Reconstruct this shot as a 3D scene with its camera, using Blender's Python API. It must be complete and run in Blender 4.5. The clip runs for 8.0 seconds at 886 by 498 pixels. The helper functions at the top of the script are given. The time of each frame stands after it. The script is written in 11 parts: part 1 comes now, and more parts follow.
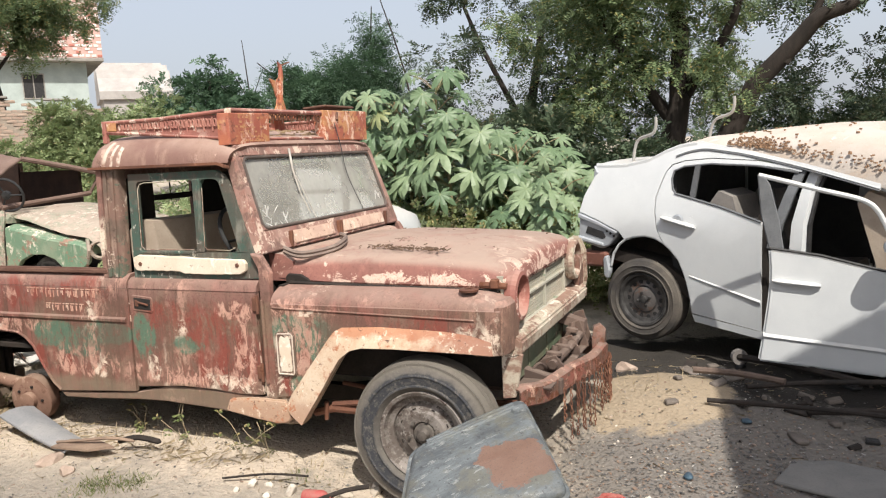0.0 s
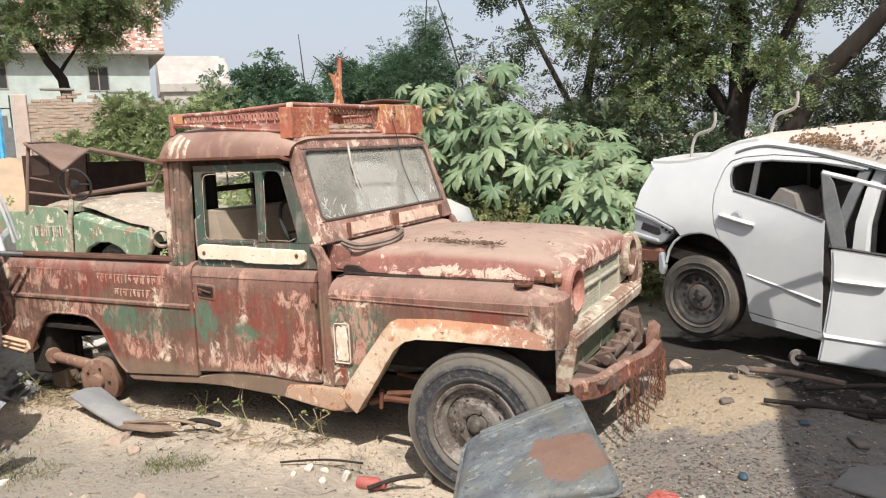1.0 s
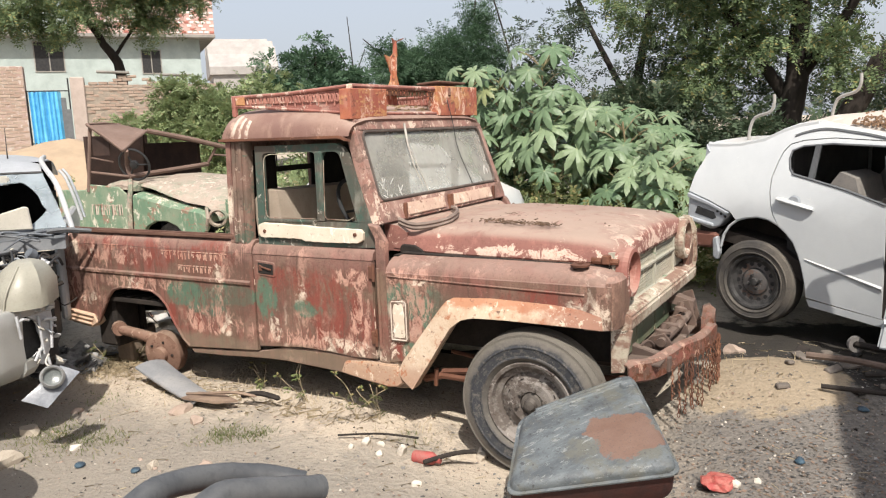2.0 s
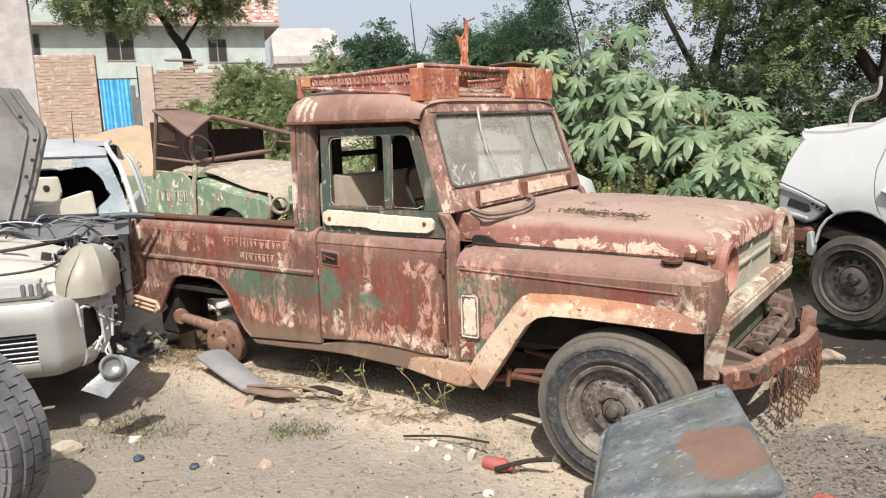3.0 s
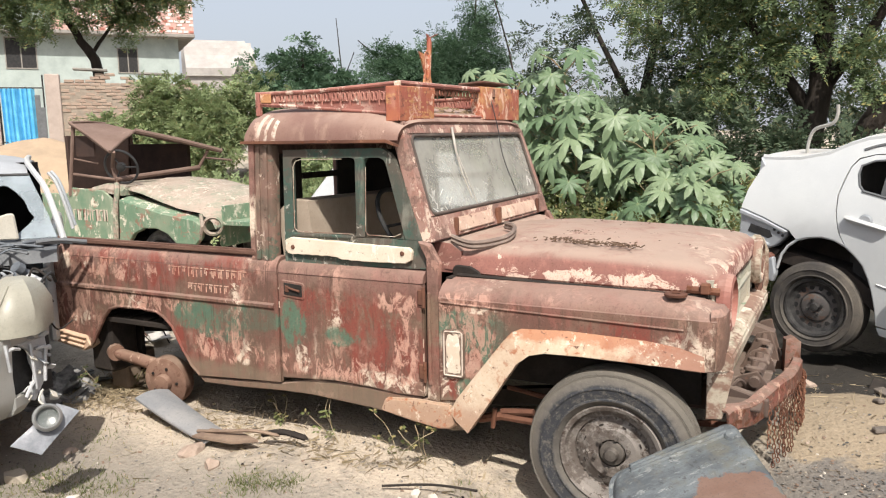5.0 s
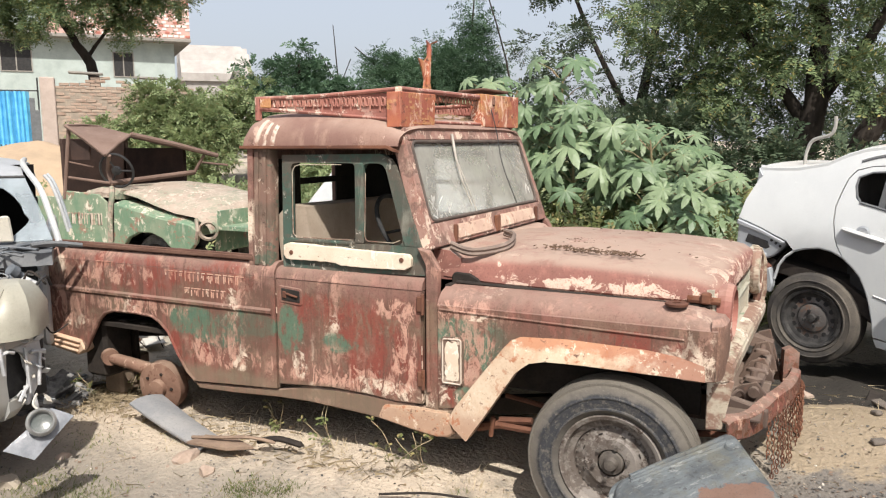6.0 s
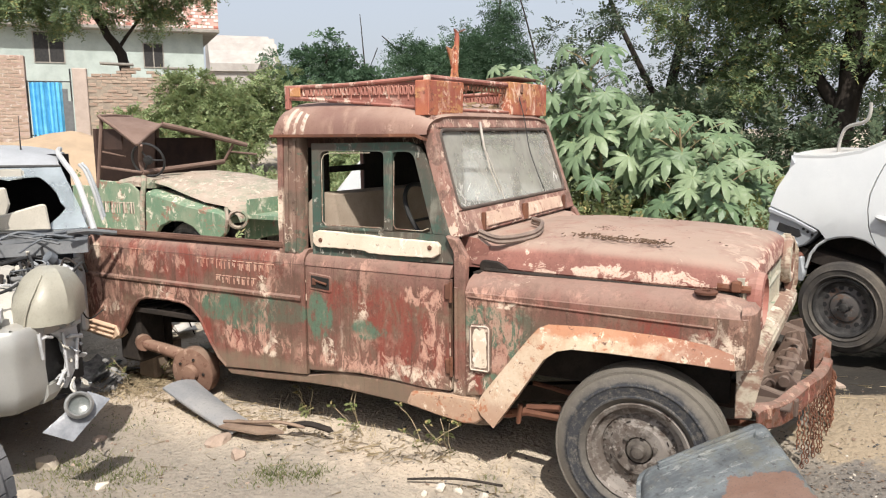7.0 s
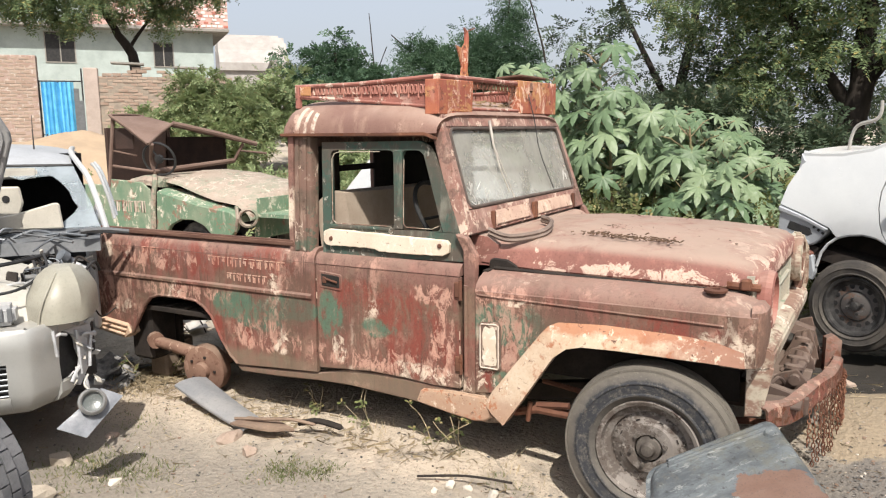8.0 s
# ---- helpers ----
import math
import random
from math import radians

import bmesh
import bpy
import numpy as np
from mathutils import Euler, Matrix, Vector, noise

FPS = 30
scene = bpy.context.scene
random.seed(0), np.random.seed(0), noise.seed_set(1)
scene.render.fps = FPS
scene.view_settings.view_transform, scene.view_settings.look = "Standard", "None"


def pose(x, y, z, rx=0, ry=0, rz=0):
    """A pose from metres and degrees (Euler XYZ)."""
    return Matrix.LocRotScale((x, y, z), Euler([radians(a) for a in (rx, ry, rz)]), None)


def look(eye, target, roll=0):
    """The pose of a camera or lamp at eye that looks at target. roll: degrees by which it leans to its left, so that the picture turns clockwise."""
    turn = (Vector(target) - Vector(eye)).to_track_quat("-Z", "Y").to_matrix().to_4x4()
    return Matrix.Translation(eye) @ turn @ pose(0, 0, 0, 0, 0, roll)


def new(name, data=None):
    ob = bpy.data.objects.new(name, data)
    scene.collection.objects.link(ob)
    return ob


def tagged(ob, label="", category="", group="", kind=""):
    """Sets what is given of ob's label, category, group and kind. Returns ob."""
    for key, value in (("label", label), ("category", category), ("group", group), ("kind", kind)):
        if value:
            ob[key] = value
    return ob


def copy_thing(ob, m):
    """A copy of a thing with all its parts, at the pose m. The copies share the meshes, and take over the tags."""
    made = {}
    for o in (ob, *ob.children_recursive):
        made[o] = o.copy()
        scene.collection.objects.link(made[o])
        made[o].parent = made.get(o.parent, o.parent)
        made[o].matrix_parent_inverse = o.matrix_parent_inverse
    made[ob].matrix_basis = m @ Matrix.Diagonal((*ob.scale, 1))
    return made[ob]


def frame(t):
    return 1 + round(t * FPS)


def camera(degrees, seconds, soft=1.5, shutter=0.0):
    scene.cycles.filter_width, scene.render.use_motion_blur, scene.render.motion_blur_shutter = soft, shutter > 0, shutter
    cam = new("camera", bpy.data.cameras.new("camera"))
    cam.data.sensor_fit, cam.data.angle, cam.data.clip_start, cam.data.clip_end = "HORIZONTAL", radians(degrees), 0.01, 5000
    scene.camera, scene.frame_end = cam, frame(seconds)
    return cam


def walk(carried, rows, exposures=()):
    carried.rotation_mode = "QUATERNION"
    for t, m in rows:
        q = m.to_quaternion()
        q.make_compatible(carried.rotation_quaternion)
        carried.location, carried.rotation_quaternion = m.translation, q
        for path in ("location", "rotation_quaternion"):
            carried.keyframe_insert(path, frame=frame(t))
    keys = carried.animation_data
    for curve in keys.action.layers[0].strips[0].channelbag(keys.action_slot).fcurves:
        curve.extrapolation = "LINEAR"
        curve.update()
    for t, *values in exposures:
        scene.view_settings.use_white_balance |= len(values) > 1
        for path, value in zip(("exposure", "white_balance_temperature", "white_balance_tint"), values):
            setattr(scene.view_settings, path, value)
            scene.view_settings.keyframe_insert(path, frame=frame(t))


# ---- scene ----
cam = camera(60.5, 8.0, soft=1.2)
PATH = [
    (0, (3.122, -3.182, 1.585), (2.369, -1.348, 1.322), -2.8),
    (0.5, (3.114, -3.208, 1.59), (2.303, -1.399, 1.328), -2.2),
    (1, (3.111, -3.23, 1.594), (2.239, -1.451, 1.319), -2.4),
    (1.5, (3.1, -3.274, 1.592), (2.195, -1.519, 1.275), -2.4),
    (2, (3.072, -3.31, 1.586), (2.102, -1.589, 1.273), -2.2),
    (2.2, (3.045, -3.32, 1.577), (2.015, -1.635, 1.262), -2.2),
    (3.3, (2.841, -3.057, 1.55), (1.742, -1.42, 1.216), -2.0),
    (3.5, (2.842, -3.04, 1.555), (1.766, -1.389, 1.216), -2.3),
    (4, (2.761, -3.021, 1.555), (1.731, -1.341, 1.217), -2.4),
    (4.2, (2.668, -3.029, 1.564), (1.624, -1.357, 1.229), -2.4),
    (5.3, (2.429, -3.047, 1.586), (1.559, -1.268, 1.303), -0.8),
    (5.5, (2.425, -3.046, 1.585), (1.557, -1.267, 1.305), -0.8),
    (6, (2.417, -3.047, 1.58), (1.525, -1.278, 1.303), -0.4),
    (6.5, (2.422, -3.059, 1.578), (1.485, -1.315, 1.295), -0.5),
    (7, (2.417, -3.067, 1.575), (1.466, -1.334, 1.271), -0.6),
    (7.5, (2.418, -3.079, 1.574), (1.458, -1.352, 1.261), -0.6),
    (8, (2.42, -3.082, 1.575), (1.449, -1.361, 1.268), -0.7),
]
walk(cam, [(t, look(eye, target, roll)) for t, eye, target, roll in PATH])

# ---- world and sun ----
SUN = Vector((0.45, -0.62, 1.0)).normalized()
world = bpy.data.worlds.new("world")
scene.world = world
world.use_nodes = True
wn = world.node_tree
sky = wn.nodes.new("ShaderNodeTexSky")
sky.sky_type, sky.sun_disc = "NISHITA", False
sky.sun_elevation = math.asin(SUN.z)
sky.sun_rotation = math.atan2(SUN.x, SUN.y)
sky.air_density, sky.dust_density, sky.ozone_density = 1.0, 6.0, 1.5
haze = wn.nodes.new("ShaderNodeMix")            # a hazy sky: half of it an even pale veil
haze.data_type = "RGBA"
haze.inputs[0].default_value = 0.55
haze.inputs[7].default_value = (5.6, 5.9, 6.5, 1)
wn.links.new(sky.outputs[0], haze.inputs[6])
wn.links.new(haze.outputs[2], wn.nodes["Background"].inputs[0])
wn.nodes["Background"].inputs[1].default_value = 0.12
sun_data = bpy.data.lights.new("sun", "SUN")
sun_data.energy, sun_data.angle, sun_data.color = 4.9, radians(0.6), (1.0, 0.95, 0.88)
sun = new("sun", sun_data)
sun.matrix_world = look((0, 0, 20), Vector((0, 0, 20)) - SUN)
scene.view_settings.exposure = 0.39


# ---- mesh helpers ----
def part(name, bm, material, parent=None, label="", smooth=0.0):
    """Links a bmesh as one mesh object under a thing or a part."""
    if smooth:
        for f in bm.faces:
            f.smooth = True
        for e in bm.edges:
            if len(e.link_faces) == 2 and e.calc_face_angle(3.2) > radians(smooth):
                e.smooth = False
    me = bpy.data.meshes.new(name)
    bm.to_mesh(me)
    bm.free()
    me.materials.append(material)
    ob = new(name, me)
    if parent is not None:
        ob.parent = parent
    if label:
        ob["label"] = label
    return ob


def np_mesh(name, verts, faces, material, parent=None):
    """A mesh object from arrays of corners and of faces that all have the same number of corners."""
    verts, faces = np.asarray(verts, dtype=np.float32), np.asarray(faces, dtype=np.int32)
    me = bpy.data.meshes.new(name)
    k = faces.shape[1]
    me.vertices.add(len(verts))
    me.vertices.foreach_set("co", verts.ravel())
    me.loops.add(faces.size)
    me.loops.foreach_set("vertex_index", faces.ravel())
    me.polygons.add(len(faces))
    me.polygons.foreach_set("loop_start", np.arange(0, faces.size, k, dtype=np.int32))
    me.update(calc_edges=True)
    me.materials.append(material)
    ob = new(name, me)
    if parent is not None:
        ob.parent = parent
    return ob


def thing(name, m, label, category, group="", kind=""):
    ob = new(name)
    ob.empty_display_size = 0.2
    ob.matrix_basis = m
    return tagged(ob, label, category, group, kind)


def B():
    return bmesh.new()


def bevel(bm, width, segments=2, faces=None):
    edges = set(e for f in faces for e in f.edges) if faces else bm.edges
    sharp = [e for e in edges if len(e.link_faces) == 2 and e.calc_face_angle(0) > 0.5]
    if sharp and width > 0:
        bmesh.ops.bevel(bm, geom=sharp, offset=width, segments=segments, affect="EDGES", clamp_overlap=True)
    return bm


def box(bm, lo, hi, m=None, bev=0.0, seg=1):
    """A box between two corners, turned by m."""
    t = bmesh.new()
    (x0, y0, z0), (x1, y1, z1) = lo, hi
    v = [t.verts.new(c) for c in ((x0, y0, z0), (x1, y0, z0), (x1, y1, z0), (x0, y1, z0), (x0, y0, z1), (x1, y0, z1), (x1, y1, z1), (x0, y1, z1))]
    for f in ((3, 2, 1, 0), (4, 5, 6, 7), (0, 1, 5, 4), (1, 2, 6, 5), (2, 3, 7, 6), (3, 0, 4, 7)):
        t.faces.new([v[i] for i in f])
    return merge(bm, t, m, bev, seg)


def merge(bm, t, m=None, bev=0.0, seg=1):
    bmesh.ops.recalc_face_normals(t, faces=t.faces)
    if bev:
        bevel(t, bev, seg)
    if m is not None:
        bmesh.ops.transform(t, matrix=m, verts=t.verts)
    me = bpy.data.meshes.new("t")
    t.to_mesh(me)
    t.free()
    bm.from_mesh(me)
    bpy.data.meshes.remove(me)
    return bm


def prism(bm, pts, axis, a, b, m=None, bev=0.0, seg=1):
    """A polygon drawn across an axis and drawn out from a to b along it. For y the points are (x, z), for x (y, z), for z (x, y)."""
    t = bmesh.new()

    def at(p, c):
        return {"y": (p[0], c, p[1]), "x": (c, p[0], p[1]), "z": (p[0], p[1], c)}[axis]

    lo, hi = [t.verts.new(at(p, a)) for p in pts], [t.verts.new(at(p, b)) for p in pts]
    n = len(pts)
    t.faces.new(lo)
    t.faces.new(hi)
    for i in range(n):
        t.faces.new((lo[i], lo[(i + 1) % n], hi[(i + 1) % n], hi[i]))
    return merge(bm, t, m, bev, seg)


def loft(bm, rings, closed=True, caps=True, m=None, thick=0.0):
    """A skin over rings that have the same number of points."""
    t = bmesh.new()
    vs = [[t.verts.new(p) for p in r] for r in rings]
    n = len(rings[0])
    for a, b in zip(vs, vs[1:]):
        for i in range(n if closed else n - 1):
            j = (i + 1) % n
            t.faces.new((a[i], a[j], b[j], b[i]))
    if closed and caps:
        t.faces.new(vs[0])
        t.faces.new(vs[-1])
    if thick:
        bmesh.ops.recalc_face_normals(t, faces=t.faces)
        bmesh.ops.solidify(t, geom=t.faces[:], thickness=thick)
    return merge(bm, t, m)


def tube(bm, pts, r, n=8, caps=True, m=None):
    """A round bar along points; r is one radius or one for each point."""
    pts = [Vector(p) for p in pts]
    rs = list(r) if isinstance(r, (list, tuple)) else [r] * len(pts)
    rings, side = [], None
    for i, p in enumerate(pts):
        d = (pts[min(i + 1, len(pts) - 1)] - pts[max(i - 1, 0)]).normalized()
        if side is None:
            side = d.cross(Vector((0, 0, 1)) if abs(d.z) < 0.9 else Vector((1, 0, 0))).normalized()
        side = (side - d * side.dot(d)).normalized()
        up = d.cross(side)
        rings.append([p + (side * math.cos(2 * math.pi * k / n) + up * math.sin(2 * math.pi * k / n)) * rs[i] for k in range(n)])
    return loft(bm, rings, True, caps, m)


def lathe(bm, profile, n=40, m=None, closed=False):
    """Turns (radius, along y) points about the y axis."""
    rings = [[(r * math.cos(2 * math.pi * k / n), a, r * math.sin(2 * math.pi * k / n)) for k in range(n)] for r, a in profile]
    if closed:
        rings.append(rings[0])
    return loft(bm, rings, True, not closed, m)


def smooth_path(pts, per=6):
    """Points along a smooth curve through the given ones."""
    pts = [Vector(p) for p in pts]
    out = []
    for i in range(len(pts) - 1):
        a, b, c, d = pts[max(i - 1, 0)], pts[i], pts[i + 1], pts[min(i + 2, len(pts) - 1)]
        for k in range(per):
            u = k / per
            out.append(0.5 * (2 * b + (c - a) * u + (2 * a - 5 * b + 4 * c - d) * u * u + (3 * b - a - 3 * c + d) * u ** 3))
    return out + [pts[-1]]


# ---- material helpers ----
class Mat:
    """A node material with short calls for the nodes that are used here."""

    def __init__(self, name, rough=0.7, metal=0.0, color=(0.5, 0.5, 0.5), spec=0.3):
        self.m = bpy.data.materials.new(name)
        self.m.use_nodes = True
        self.nt = self.m.node_tree
        self.p = self.nt.nodes["Principled BSDF"]
        self.p.inputs["Roughness"].default_value = rough
        self.p.inputs["Metallic"].default_value = metal
        self.p.inputs["Specular IOR Level"].default_value = spec
        self.p.inputs["Base Color"].default_value = (*color, 1)
        self.tc = self.nt.nodes.new("ShaderNodeTexCoord").outputs["Object"]

    def link(self, a, b):
        self.nt.links.new(a, b)

    def coords(self, scale=(1, 1, 1), turn=(0, 0, 0)):
        n = self.nt.nodes.new("ShaderNodeMapping")
        n.inputs["Scale"].default_value = scale
        n.inputs["Rotation"].default_value = [radians(a) for a in turn]
        self.link(self.tc, n.inputs[0])
        return n.outputs[0]

    def noise(self, scale, detail=6, rough=0.6, stretch=None, distort=0.0):
        n = self.nt.nodes.new("ShaderNodeTexNoise")
        n.inputs["Scale"].default_value, n.inputs["Detail"].default_value = scale, detail
        n.inputs["Roughness"].default_value, n.inputs["Distortion"].default_value = rough, distort
        self.link(self.coords(stretch) if stretch else self.tc, n.inputs["Vector"])
        return n.outputs["Fac"]

    def voronoi(self, scale, feature="F1", out="Distance", stretch=None):
        n = self.nt.nodes.new("ShaderNodeTexVoronoi")
        n.feature = feature
        n.inputs["Scale"].default_value = scale
        self.link(self.coords(stretch) if stretch else self.tc, n.inputs["Vector"])
        return n.outputs[out]

    def step(self, fac, a, b):
        n = self.nt.nodes.new("ShaderNodeMapRange")
        n.interpolation_type = "SMOOTHSTEP"
        n.inputs[1].default_value, n.inputs[2].default_value = a, b
        self.link(fac, n.inputs[0])
        return n.outputs[0]

    def math(self, op, a, b):
        n = self.nt.nodes.new("ShaderNodeMath")
        n.operation = op
        for v, s in ((a, n.inputs[0]), (b, n.inputs[1])):
            if isinstance(v, (int, float)):
                s.default_value = v
            else:
                self.link(v, s)
        return n.outputs[0]

    def mix(self, fac, a, b):
        n = self.nt.nodes.new("ShaderNodeMix")
        n.data_type = "RGBA"
        if isinstance(fac, (int, float)):
            n.inputs[0].default_value = fac
        else:
            self.link(fac, n.inputs[0])
        for v, s in ((a, n.inputs[6]), (b, n.inputs[7])):
            if isinstance(v, tuple):
                s.default_value = (*v[:3], 1)
            else:
                self.link(v, s)
        return n.outputs[2]

    def up(self):
        g = self.nt.nodes.new("ShaderNodeNewGeometry")
        x = self.nt.nodes.new("ShaderNodeSeparateXYZ")
        self.link(g.outputs["Normal"], x.inputs[0])
        return x.outputs[2]

    def axis(self, i):
        x = self.nt.nodes.new("ShaderNodeSeparateXYZ")
        self.link(self.tc, x.inputs[0])
        return x.outputs[i]

    def island(self):
        return self.nt.nodes.new("ShaderNodeNewGeometry").outputs["Random Per Island"]

    def each(self):
        return self.nt.nodes.new("ShaderNodeObjectInfo").outputs["Random"]

    def color(self, c):
        if isinstance(c, tuple):
            self.p.inputs["Base Color"].default_value = (*c, 1)
        else:
            self.link(c, self.p.inputs["Base Color"])
        return self

    def rough(self, fac, a, b):
        n = self.nt.nodes.new("ShaderNodeMapRange")
        n.inputs[3].default_value, n.inputs[4].default_value = a, b
        self.link(fac, n.inputs[0])
        self.link(n.outputs[0], self.p.inputs["Roughness"])
        return self

    def bump(self, height, strength=0.3, distance=0.01):
        n = self.nt.nodes.new("ShaderNodeBump")
        n.inputs["Strength"].default_value, n.inputs["Distance"].default_value = strength, distance
        self.link(height, n.inputs["Height"])
        self.link(n.outputs[0], self.p.inputs["Normal"])
        return self


def worn(name, base, second, chip, chip_at=0.62, other=None, other_at=0.66, fade=None, rust=(0.10, 0.035, 0.016), rust_at=0.64, dust=None, rough=0.72, metal=0.0, scale=1.0, seed=0.0, grit=0.35):
    """Old paint: two tones, faded runs, chips down to a lower coat, rust and dust."""
    k = Mat(name, rough, metal)
    shift = k.nt.nodes.new("ShaderNodeMapping")
    shift.inputs["Location"].default_value = (seed, seed * 1.7, seed * 0.6)
    k.link(k.tc, shift.inputs[0])
    k.tc = shift.outputs[0]
    c = k.mix(k.step(k.noise(2.6 * scale, 6), 0.38, 0.62), base, second)
    if other:
        o = k.math("MULTIPLY", k.step(k.noise(1.9 * scale, 5, 0.7, (1, 1, 1.5)), other_at, other_at + 0.05), k.step(k.noise(14 * scale, 5, 0.7), 0.36, 0.52))
        c = k.mix(o, c, other)
    if fade:
        f = k.math("MULTIPLY", k.step(k.noise(9 * scale, 5, 0.65, (1.6, 1.6, 0.28)), 0.50, 0.66), k.step(k.noise(2.2 * scale, 3), 0.40, 0.60))
        c = k.mix(k.math("MULTIPLY", f, 0.75), c, fade)
    ch = k.math("MULTIPLY", k.step(k.noise(7.5 * scale, 9, 0.72, (1.0, 1.0, 0.7), 0.4), chip_at, chip_at + 0.025), k.step(k.noise(1.7 * scale, 3, 0.5), 0.42, 0.54))
    c = k.mix(ch, c, chip)
    r = k.step(k.noise(11 * scale, 8, 0.75), rust_at, rust_at + 0.08)
    c = k.mix(r, c, rust)
    fine = k.noise(120 * scale, 3, 0.6)
    c = k.mix(k.math("MULTIPLY", k.step(fine, 0.52, 0.72), grit), c, tuple(v * 0.45 for v in base))
    if dust:
        d = k.math("MULTIPLY", k.step(k.up(), 0.35, 0.95), k.step(k.noise(3.2, 6, 0.65), 0.25, 0.72))
        c = k.mix(k.math("MULTIPLY", d, 0.8), c, dust)
    k.color(c)
    k.rough(k.noise(16, 4), rough - 0.14, min(rough + 0.16, 1.0))
    h = k.math("ADD", k.math("MULTIPLY", ch, -0.5), k.math("ADD", k.math("MULTIPLY", r, -0.4), k.math("MULTIPLY", k.noise(60, 4), 0.35)))
    k.bump(h, 0.35, 0.004)
    return k.m


def plain(name, a, b, scale=8.0, rough=0.7, metal=0.0, bump=0.2, stretch=None, spec=0.3, fine=90.0):
    """A surface of two close tones with grain."""
    k = Mat(name, rough, metal, spec=spec)
    n = k.noise(scale, 7, 0.65, stretch)
    c = k.mix(k.step(n, 0.32, 0.68), a, b)
    g = k.noise(fine, 4, 0.6)
    c = k.mix(k.math("MULTIPLY", k.step(g, 0.5, 0.75), 0.3), c, tuple(v * 0.5 for v in a))
    k.color(c)
    k.rough(g, max(rough - 0.12, 0.05), min(rough + 0.12, 1))
    k.bump(k.math("ADD", g, n), bump, 0.006)
    return k.m


# ---- materials ----
def old_side_paint(name, seed, green, red, pink, cream):
    """The truck's sides: brown coats over a lower green one, deep red runs, pink scrapes and cream chips where they lie."""
    k = Mat(name, 0.74, spec=0.22)
    x, z = k.axis(0), k.axis(2)
    shift = k.nt.nodes.new("ShaderNodeMapping")
    shift.inputs["Location"].default_value = (seed, seed * 1.3, seed * 0.7)
    k.link(k.tc, shift.inputs[0])
    k.tc = shift.outputs[0]

    def zone(spots, n):
        """Ragged patches round the spots (x, z, half width, half height)."""
        m = None
        for x0, z0, rx, rz in spots:
            d = k.math("ADD", k.math("POWER", k.math("DIVIDE", k.math("SUBTRACT", x, x0), rx), 2.0), k.math("POWER", k.math("DIVIDE", k.math("SUBTRACT", z, z0), rz), 2.0))
            v = k.step(k.math("SUBTRACT", k.math("ADD", n, 0.27), k.math("MULTIPLY", d, 0.24)), 0.47, 0.62)
            m = v if m is None else k.math("MAXIMUM", m, v)
        return m

    runs = k.noise(11, 7, 0.65, (1.5, 1.5, 0.16))
    rag = k.noise(5.0, 8, 0.72)
    tall = k.noise(9, 8, 0.7, (1.4, 1.4, 0.35), 0.5)
    c = k.mix(k.step(runs, 0.40, 0.62), (0.135, 0.070, 0.052), (0.215, 0.090, 0.070))
    c = k.mix(k.math("MULTIPLY", k.step(k.noise(2.2, 8, 0.68), 0.44, 0.60), 0.8), c, (0.185, 0.118, 0.086))
    c = k.mix(k.math("MULTIPLY", k.step(k.noise(2.6, 7, 0.7, (1, 1, 1.4)), 0.50, 0.60), 0.65), c, (0.175, 0.134, 0.092))
    # dusty brown shoulder over the crease
    c = k.mix(k.math("MULTIPLY", k.step(k.math("ADD", z, k.math("MULTIPLY", rag, 0.10)), 0.86, 0.93), 0.6), c, (0.225, 0.130, 0.107))
    c = k.mix(k.math("MULTIPLY", k.math("MULTIPLY", zone(red, tall), k.step(k.noise(7, 8, 0.72, (1.3, 1.3, 0.4), 0.4), 0.42, 0.58)), 0.8), c, (0.205, 0.048, 0.035))
    g = k.math("MULTIPLY", zone(green, rag), k.step(k.noise(22, 5, 0.7, (1.2, 1.2, 0.6)), 0.36, 0.52))
    c = k.mix(k.math("MULTIPLY", g, 0.85), c, k.mix(k.noise(8, 4), (0.045, 0.150, 0.108), (0.110, 0.155, 0.100)))
    scr = k.math("MULTIPLY", k.math("MAXIMUM", zone(pink, tall), k.math("MULTIPLY", k.step(k.noise(2.4, 4, 0.6), 0.50, 0.62), 0.7)), k.step(k.noise(15, 11, 0.78, (1.3, 1.3, 0.62), 0.9), 0.475, 0.535))
    c = k.mix(k.math("MULTIPLY", scr, 0.9), c, k.mix(k.noise(10, 4), (0.44, 0.205, 0.150), (0.60, 0.40, 0.31)))
    chip = k.math("MULTIPLY", k.math("MAXIMUM", zone(cream, rag), k.step(k.noise(2.3, 3, 0.5, (1, 1, 0.8)), 0.56, 0.62)), k.step(k.noise(10, 10, 0.76, (1, 1, 0.8), 0.7), 0.50, 0.545))
    c = k.mix(chip, c, k.mix(k.noise(30, 3), (0.70, 0.60, 0.48), (0.58, 0.43, 0.33)))
    drip = k.step(k.noise(21, 7, 0.72, (1.6, 1.6, 0.09)), 0.54, 0.68)
    c = k.mix(k.math("MULTIPLY", drip, 0.65), c, (0.062, 0.036, 0.027))
    c = k.mix(k.math("MULTIPLY", k.step(k.noise(3.4, 9, 0.7, (1, 1, 0.7), 0.6), 0.50, 0.60), 0.6), c, (0.110, 0.066, 0.050))
    c = k.mix(k.math("MULTIPLY", k.step(k.noise(38, 9, 0.8, (1.2, 1.2, 0.5)), 0.56, 0.66), 0.6), c, (0.31, 0.20, 0.155))
    grit = k.noise(120, 4, 0.65)
